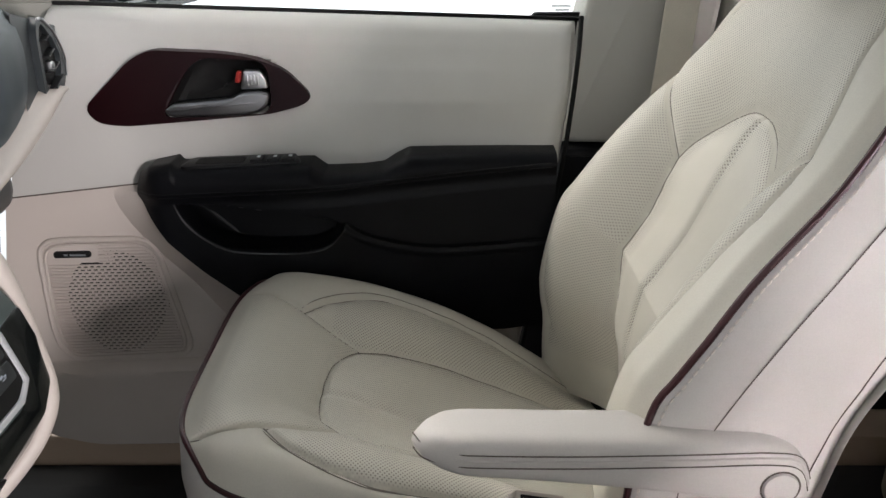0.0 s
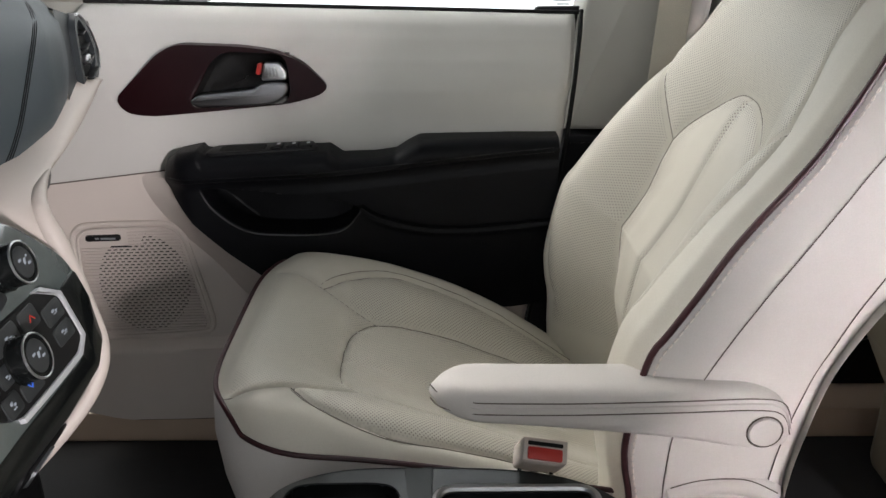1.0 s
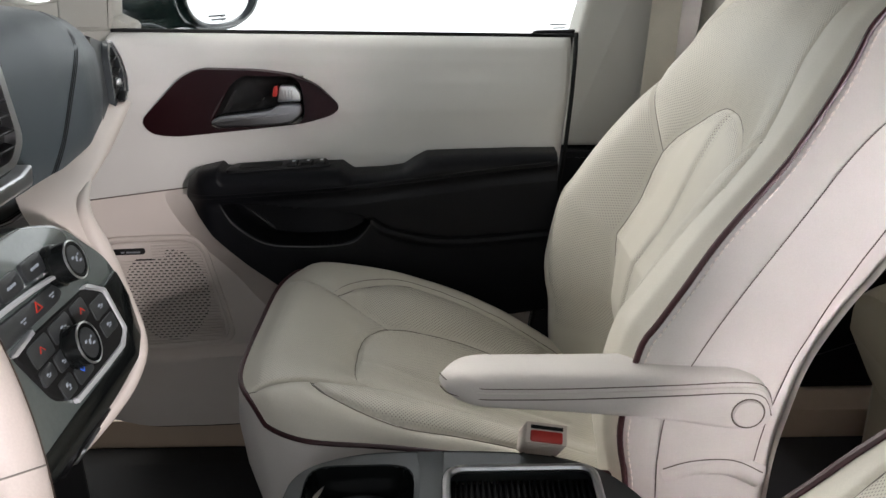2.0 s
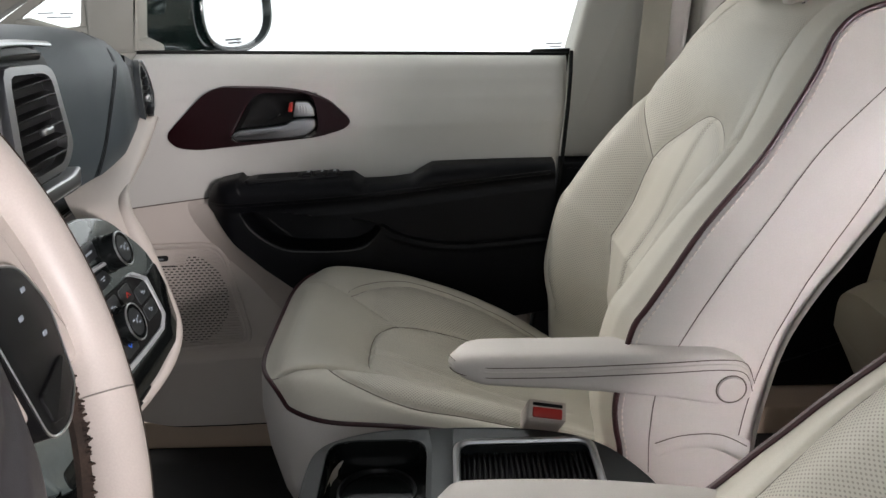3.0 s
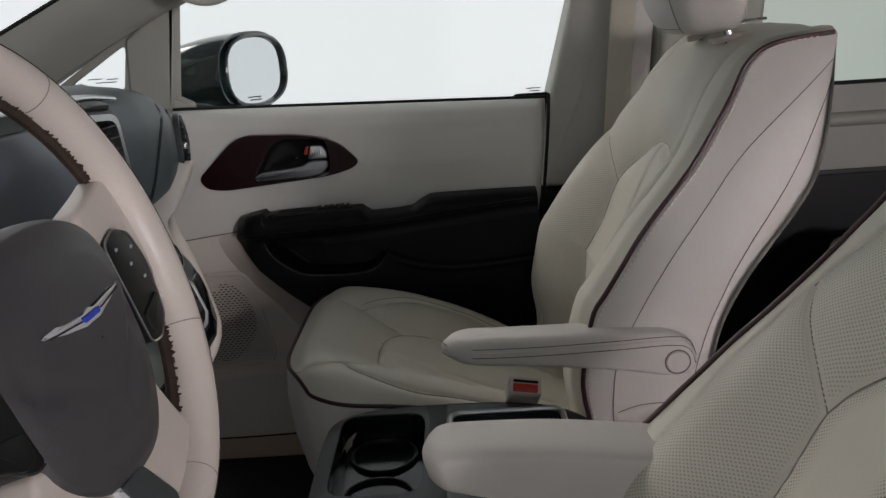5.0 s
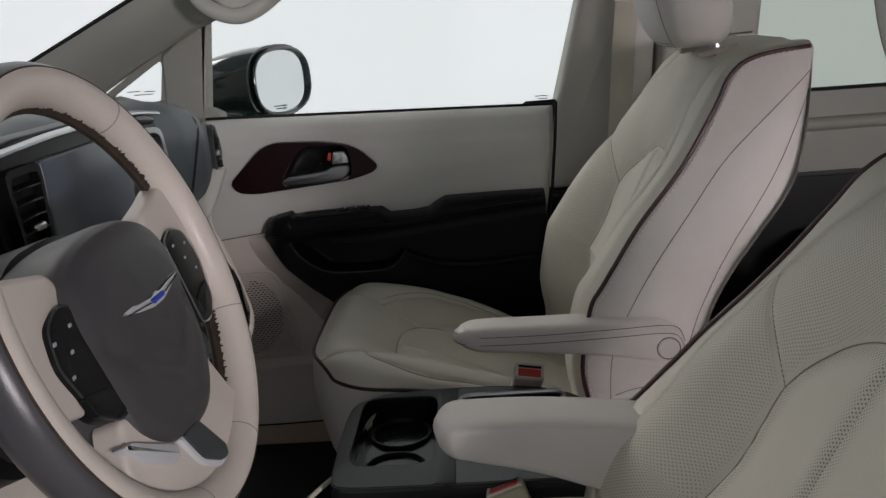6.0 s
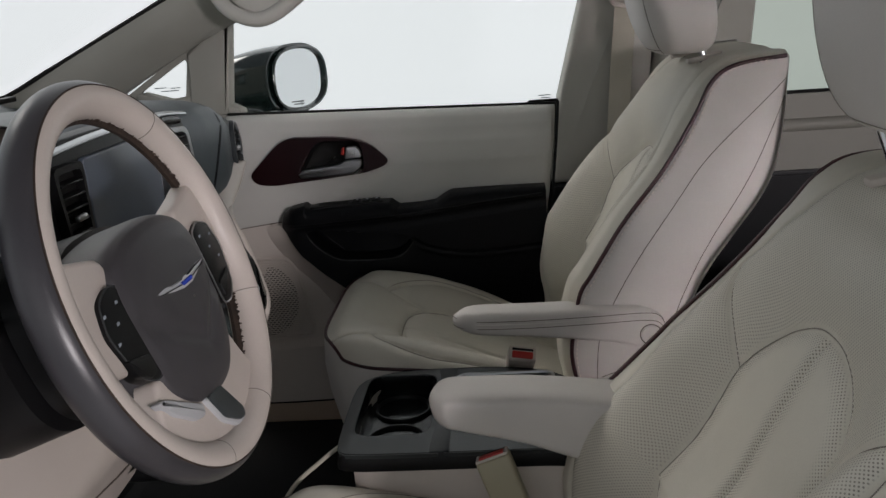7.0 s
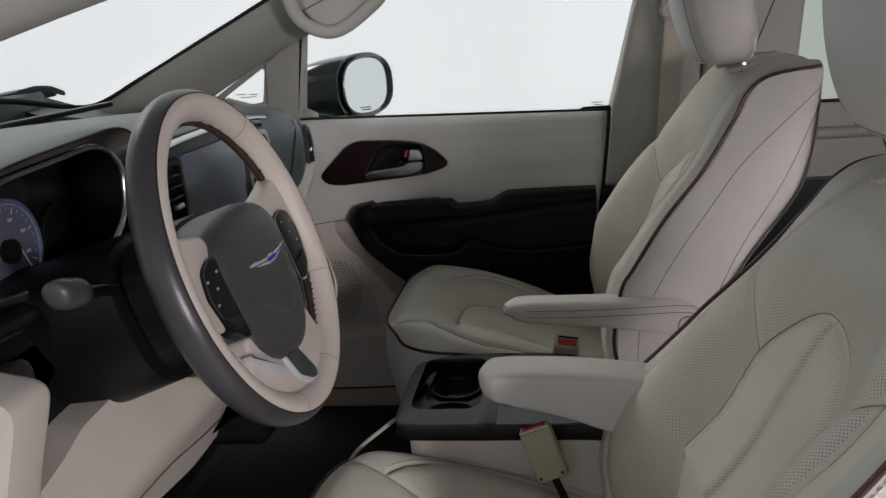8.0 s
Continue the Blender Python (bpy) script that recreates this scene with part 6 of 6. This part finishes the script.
HUB = spline([(-0.098, 0.040), (-0.075, 0.066), (-0.03, 0.078), (0.03, 0.078), (0.070, 0.066), (0.090, 0.040), (0.086, -0.01), (0.072, -0.055), (0.042, -0.092), (0.0, -0.102), (-0.048, -0.094), (-0.088, -0.062), (-0.098, -0.01)], 80, True)
def on_hub(a, b, d=0.0):
    """The hub and its switches sit a little below the middle of the rim."""
    return on_wheel(a, b - 0.021, d)


hubr = []
HUBF, HUBD = (0.01, 0.2, 0.4, 0.65, 0.85, 0.94, 0.985, 1.0), (0.024, 0.0236, 0.0225, 0.0195, 0.014, 0.009, 0.001, -0.010)
for f in np.concatenate([np.linspace(0.01, 0.9, 34), np.linspace(0.915, 1.0, 9)])[::-1]:
    hubr.append([on_hub(a * f, b * f - 0.006 * (1 - f), np.interp(f, HUBF, HUBD) - 0.0045 * math.exp(-((b * f + 0.045 - 0.55 * abs(a * f)) / 0.010) ** 2) * smoothstep(0.95, 0.75, f)) for a, b in HUB])
hubr.insert(0, [on_hub(a, b, -0.045) for a, b in HUB])
hub = part("airbag_cover", fixed(from_grid(hubr, False, True)), HUBDARK, wheel, "dark grey vinyl airbag cover", angle=60)
bw = part("wing_badge", slab(rounded([(-0.056, 0.0160), (-0.030, 0.0150), (-0.008, 0.0135), (0.0, 0.0155), (0.008, 0.0135), (0.030, 0.0150), (0.056, 0.0160), (0.034, 0.0098), (0.010, 0.0055), (-0.010, 0.0055), (-0.034, 0.0098)], 0.0012), lambda a, b, d: on_hub(a, b, 0.0248 - 0.8 * a * a - d), 0.006, 0.0012, 2), BADGE, hub, "chrome wing-shaped badge")
part("badge_centre", slab(rounded([(-0.011, 0.0080), (-0.012, 0.0120), (0.012, 0.0120), (0.011, 0.0080)], 0.0015), lambda a, b, d: on_hub(a, b, 0.0256 - d), 0.003, 0.0005, 1), BLUE, bw, "blue badge centre")
for line in ([(-0.050, 0.0135), (-0.014, 0.0100)], [(0.014, 0.0100), (0.050, 0.0135)]):
    part("feather_line", tube([on_hub(a, b, 0.0252 - 0.8 * a * a) for a, b in spline(line, 10)], 0.0005, 5), RUBBER, bw)
for sgn in (-1, 1):
    sp = rounded([(sgn * 0.080, 0.046), (sgn * 0.125, 0.056), (sgn * 0.160, 0.066), (sgn * 0.172, 0.0), (sgn * 0.162, -0.055), (sgn * 0.140, -0.040), (sgn * 0.11, -0.050), (sgn * 0.080, -0.052)], 0.012)
    spoke = part("spoke", slab(sp, lambda a, b, d: on_wheel(a, b, 0.004 - d), 0.022, 0.006, 3), WHEELCREAM, wheel, "cream leather spoke", angle=60)
    px = 0.0 if sgn > 0 else 0.010
    pod = rounded([(sgn * 0.088, 0.038), (sgn * 0.112, 0.046), (sgn * 0.134, 0.038), (sgn * 0.143, 0.012), (sgn * 0.130, -0.030), (sgn * 0.108, -0.044), (sgn * 0.088, -0.042)], 0.008)
    pd = part("switch_pod", slab(pod, lambda a, b, d: on_hub(a + px, b, 0.0095 - d), 0.014, 0.003, 2), HARDBLACK, spoke, "black switch pod")
    part("pod_trim", tube([on_hub(a + px, b, 0.0085) for a, b in pod], 0.0009, 6, True), SATIN if sgn > 0 else KEY, pd)
    for a0, b0 in ((0.101, 0.031), (0.126, 0.027), (0.113, 0.016), (0.125, 0.002)):
        part("symbol", box(on_hub(sgn * a0, b0, 0.0098), (0.0012, 0.004, 0.003), 0.0005, 1), LED_WHITE, pd)
    part("pod_key", slab(rounded([(sgn * 0.094, -0.020), (sgn * 0.128, -0.012), (sgn * 0.124, -0.028), (sgn * 0.106, -0.038), (sgn * 0.094, -0.036)], 0.003), lambda a, b, d: on_hub(a, b, 0.0115 - d), 0.006, 0.0015, 2), HARDBLACK, pd)
foot_sp = rounded([(-0.096, -0.062), (-0.118, -0.095), (-0.112, -0.125), (-0.098, -0.142), (-0.078, -0.158), (0.0, -0.174), (0.078, -0.158), (0.094, -0.140), (0.080, -0.112), (0.070, -0.085), (0.074, -0.062), (0.03, -0.088), (-0.03, -0.088)], 0.010)
fs = part("lower_spoke", slab(foot_sp, lambda a, b, d: on_wheel(a, b, 0.006 - d), 0.022, 0.005, 3), WHEELCREAM, wheel, "cream leather lower spoke", angle=60)
part("spoke_trim", slab(rounded([(-0.116, -0.078), (-0.104, -0.080), (-0.050, -0.112), (-0.056, -0.122), (-0.072, -0.118), (-0.100, -0.098)], 0.004), lambda a, b, d: on_wheel(a, b, 0.011 - d), 0.01, 0.003, 2), BADGE, fs, "satin silver spoke trim")
part("spoke_trim", slab(rounded([(-0.046, -0.110), (-0.006, -0.112), (0.020, -0.150), (0.014, -0.163), (-0.004, -0.161), (-0.030, -0.142)], 0.006), lambda a, b, d: on_wheel(a, b, 0.010 - d), 0.01, 0.003, 2), BADGE, fs, "satin silver spoke trim")
part("spoke_insert", slab(rounded([(-0.041, -0.111), (-0.009, -0.113), (0.015, -0.150), (0.011, -0.158), (-0.002, -0.156), (-0.027, -0.140)], 0.005), lambda a, b, d: on_wheel(a, b, 0.012 - d), 0.006, 0.0015, 2), SLATE_HARD, fs)
scuffs = []
for k in range(190):
    a0 = rng.uniform(-0.098, -0.046)
    b0 = -0.1435 - 0.25 * (a0 + 0.098) + rng.gauss(0, 0.0022)
    scuffs.append(tube([on_wheel(a0, b0, 0.0060), on_wheel(a0 + rng.uniform(-0.004, 0.004), b0 + rng.uniform(-0.002, 0.002), 0.0063)], rng.uniform(0.0005, 0.0010), 5))
part("worn_patch", joined(scuffs), WEAR, fs, "dark brown worn patch")
col = thing("steering_column", tuple(WC - 0.12 * WN), "black plastic steering column shroud with stalks", "steering column")
shroud = []
for d, w, h in ((-0.03, 0.055, 0.05), (-0.045, 0.085, 0.078), (-0.10, 0.088, 0.080), (-0.105, 0.078, 0.07), (-0.112, 0.095, 0.085), (-0.24, 0.11, 0.09)):
    shroud.append([on_wheel(math.copysign(abs(math.cos(q)) ** 0.7, math.cos(q)) * w, math.copysign(abs(math.sin(q)) ** 0.7, math.sin(q)) * h - 0.015, d) for q in np.linspace(0, 2 * math.pi, 40, endpoint=False)])
part("shroud", fixed(from_grid(shroud, False, True, True)), HARDBLACK, col, "black column shroud", angle=45)
part("stalk", tube([on_wheel(-0.07, 0.020, -0.11), on_wheel(-0.11, 0.034, -0.105), on_wheel(-0.145, 0.042, -0.10)], [0.007, 0.006, 0.006], 12), HARDBLACK, col, "dark grey indicator stalk")
stalk_end = [[on_wheel(-0.148 - 0.75 * u, 0.044 + 0.18 * u + 0.80 * r * math.sin(q), -0.10 + 0.80 * r * math.cos(q)) for q in np.linspace(0, 2 * math.pi, 28, endpoint=False)] for u, r in ((0.0, 0.009), (0.002, 0.0155), (0.006, 0.0178), (0.026, 0.0192), (0.028, 0.0180), (0.030, 0.0194), (0.046, 0.0182), (0.052, 0.0150), (0.0555, 0.0080), (0.056, 0.0005))]
part("stalk_knob", fixed(from_grid(stalk_end, False, True)), STALK, col, "rounded grey stalk end")

# ---- centre console, buckles, cable ----
con = thing("centre_console", (0.0, -0.04, 0.42), "cream centre console with black cup holder top", "centre console")
CON = spline([(-0.192, -0.10), (-0.192, 0.02), (-0.180, 0.068), (-0.14, 0.094), (-0.08, 0.104), (0.05, 0.100), (0.13, 0.075), (0.175, 0.02), (0.20, -0.06), (0.20, -0.185), (0.10, -0.186), (-0.10, -0.186), (-0.175, -0.182), (-0.188, -0.165)], 100, True)
ZT = 0.812
WELL = rect(-0.172, -0.135, -0.056, 0.075, 0.03)
front = [p for p in CON if p[0] < -0.040]
fo = np.array(sorted(list(front) + [np.array([-0.040, -0.186]), np.array([-0.040, 0.103])], key=lambda p: math.atan2(p[1] + 0.03, p[0] + 0.114)))
deck = part("cup_deck", ring_plate(fo, WELL, lambda a, b, d: (a, b, ZT - d), 100, 0.016, -0.004), DECK, con, "slate plastic cup holder deck", angle=50)
TRAY = rect(-0.022, -0.115, 0.135, 0.066, 0.02)
back = [p for p in CON if p[0] > -0.040]
bo = np.vstack([np.array(back), [[-0.040, -0.186], [-0.040, 0.103]]])
part("tray_deck", ring_plate(bo, TRAY, lambda a, b, d: (a, b, ZT - d), 100, 0.016, -0.002), DECK, con, "slate plastic tray deck", angle=50)
skirtc = [[(cx + (a - cx) * g, cy + (b - cy) * g, z) for a, b in CON for cx, cy in [(0.0, -0.04)]] for z, g in ((ZT + 0.001, 0.985), (ZT - 0.003, 0.998), (ZT - 0.012, 1.004), (0.790, 1.010), (0.786, 1.0))]
part("black_band", fixed(from_grid(skirtc, False, True)), HARDBLACK, con, "black plastic band", angle=50)
wellr = [[(-0.114 + (a + 0.114) * g, -0.03 + (b + 0.03) * g, z) for a, b in WELL] for z, g in ((ZT + 0.002, 1.0), (ZT - 0.012, 0.97), (ZT - 0.035, 0.95), (ZT - 0.036, 0.01))]
well = part("cup_well", fixed(from_grid(wellr, False, True)), PIANO, con, "gloss black cup well", angle=40)
for cy in (-0.082, 0.024):
    ringsc = [[(-0.114 + r * math.cos(q), cy + r * math.sin(q), z) for q in np.linspace(0, 2 * math.pi, 40, endpoint=False)] for r, z in ((0.046, ZT - 0.034), (0.0455, ZT - 0.030), (0.043, ZT - 0.030), (0.041, ZT - 0.034), (0.038, ZT - 0.09), (0.0005, ZT - 0.09))]
    part("cup_holder", fixed(from_grid(ringsc, False, True)), HARDBLACK, well, "round black cup holder")
part("deck_bridge", box((-0.040, -0.041, ZT - 0.003), (0.030, 0.286, 0.011), 0.003), DECK, con)
part("tray_rim", tube([(a, b, ZT + 0.003) for a, b in TRAY], 0.0045, 8, True), SATIN, con, "satin silver tray rim")
part("tray_bed", box((0.056, -0.025, ZT - 0.022), (0.16, 0.185, 0.01), 0.002), HARDBLACK, con)
for k in range(24):
    part("shutter_slat", box((-0.014 + 0.0062 * k, -0.025, ZT - 0.013), (0.004, 0.176, 0.008), 0.0015, 1), HARDBLACK, con)
part("body", from_grid([[(0.02 + (a - 0.0) * g, -0.04 + (b + 0.04) * g, z) for a, b in CON] for z, g in ((0.794, 0.985), (0.784, 0.996), (0.70, 0.985), (0.55, 0.97), (0.42, 0.96))], False, True), PLASTIC, con, "cream plastic console body")


def buckle(at, tilt, lean, stalk, tall):
    """A belt buckle: its casing, red key, slot and stalk."""
    b = thing("seat_belt_buckle", at, "cream seat belt buckle with a red release key", "seat belt buckle", "front buckles")
    m = Matrix.Rotation(tilt, 4, "Y") @ Matrix.Rotation(lean, 4, "X")
    p = lambda x, y, z: tuple(Vector(at) + m.to_3x3() @ Vector((x, y, z)))
    part("casing", box(p(0, 0, -tall / 2), (0.048, 0.026, tall), 0.005, 3, m), TAN if tall > 0.06 else PLASTIC, b, "hard plastic buckle casing")
    part("rim", box(p(0, 0, 0.001), (0.046, 0.024, 0.004), 0.0018, 2, m), PLASTIC, b)
    part("release_key", box(p(0, -0.004, -0.001), (0.036, 0.013, 0.012), 0.002, 2, m), RED, b, "red release key")
    part("tongue_slot", box(p(0, 0.006, 0.0028), (0.036, 0.004, 0.003), 0.0006, 1, m), RUBBER, b)
    for x in (-0.017, 0.017):
        part("rivet", tube([p(x, -0.013, -tall + 0.008), p(x, -0.0145, -tall + 0.008)], 0.0022, 10), RUBBER, b)
    part("stalk", tube([p(0, 0, -tall + 0.002), p(0.004, 0.0, -tall - 0.05), p(0.010, 0.004, -tall - stalk)], 0.012, 10, False, 0.5), RUBBER, b)
    return b


buckle((0.036, -0.222, 0.825), -0.34, -0.16, 0.16, 0.080)
buckle((0.088, 0.098, 0.836), 0.16, 0.75, 0.10, 0.050)
cable = spline([(-0.19, -0.13, 0.80), (-0.215, -0.155, 0.79), (-0.255, -0.19, 0.765), (-0.285, -0.23, 0.71), (-0.29, -0.26, 0.60), (-0.27, -0.27, 0.43)], 50)
tagged(part("charging_cable", tube(cable, 0.0032, 8), WEBBING), "thin pale cable hanging beside the console", "cable")

# ---- second row, seen past the front seats ----


def rear_seat(yc):
    s = thing("rear_seat", (0.93, yc, 0.42), "leather second row seat behind the front seats, darkened to olive tan for dim light", "car seat")
    cush = []
    for f in np.linspace(0, 1, 24):
        x = 0.68 + 0.46 * f
        ring = []
        for q in np.linspace(0, 2 * math.pi, 40, endpoint=False):
            c, n = math.cos(q), math.sin(q)
            w = math.copysign(abs(c) ** 0.45, c) * 0.255
            h = math.copysign(abs(n) ** 0.5, n) * 0.12
            k = 1 - 0.25 * (1 - f) ** 6
            ring.append((x + 0.03 * (n < 0) * (1 - f), yc + w * k, 0.69 + h * k - 0.04 * f))
        cush.append(ring)
    part("cushion", fixed(from_grid(cush, False, True, True)), DIM_LEATHER, s, angle=60)
    part("base", box((0.93, yc, 0.53), (0.40, 0.40, 0.24), 0.03, 3), DIM_LEATHER, s)
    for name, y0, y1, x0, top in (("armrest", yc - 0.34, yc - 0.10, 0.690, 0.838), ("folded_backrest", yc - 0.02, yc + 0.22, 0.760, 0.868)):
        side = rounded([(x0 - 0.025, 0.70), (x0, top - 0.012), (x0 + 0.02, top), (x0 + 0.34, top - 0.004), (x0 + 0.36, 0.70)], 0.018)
        block = part(name, slab(side, lambda a, b, d, y=y0: (a, y + d, b), y1 - y0, 0.016, 4), DIM_LEATHER, s, "leather block with a seamed flat top, darkened to olive tan for dim light")
        part("seam", tube(spline([(x0 + 0.004, y0 + 0.012, top - 0.020), (x0 + 0.03, y0 + 0.014, top - 0.006), (x0 + 0.20, y0 + 0.013, top - 0.008), (x0 + 0.34, y0 + 0.012, top - 0.012)], 30), 0.0016, 6), SEAM, block)
        part("seam", tube([(x0 + 0.022, y, top + 0.0003) for y in np.linspace(y0 + 0.016, y1 - 0.016, 12)], 0.0016, 6), SEAM, block)
        part("pull_strap", tube(spline([(x0 + 0.05, y1 - 0.05, top - 0.002), (x0 + 0.07, y1 - 0.07, top + 0.012), (x0 + 0.12, y1 - 0.10, top + 0.010), (x0 + 0.18, y1 - 0.13, top - 0.002)], 24), 0.010, 8, False, 0.35), DIM_LEATHER, block, "folded leather pull strap")
    return s


rear_seat(0.44)
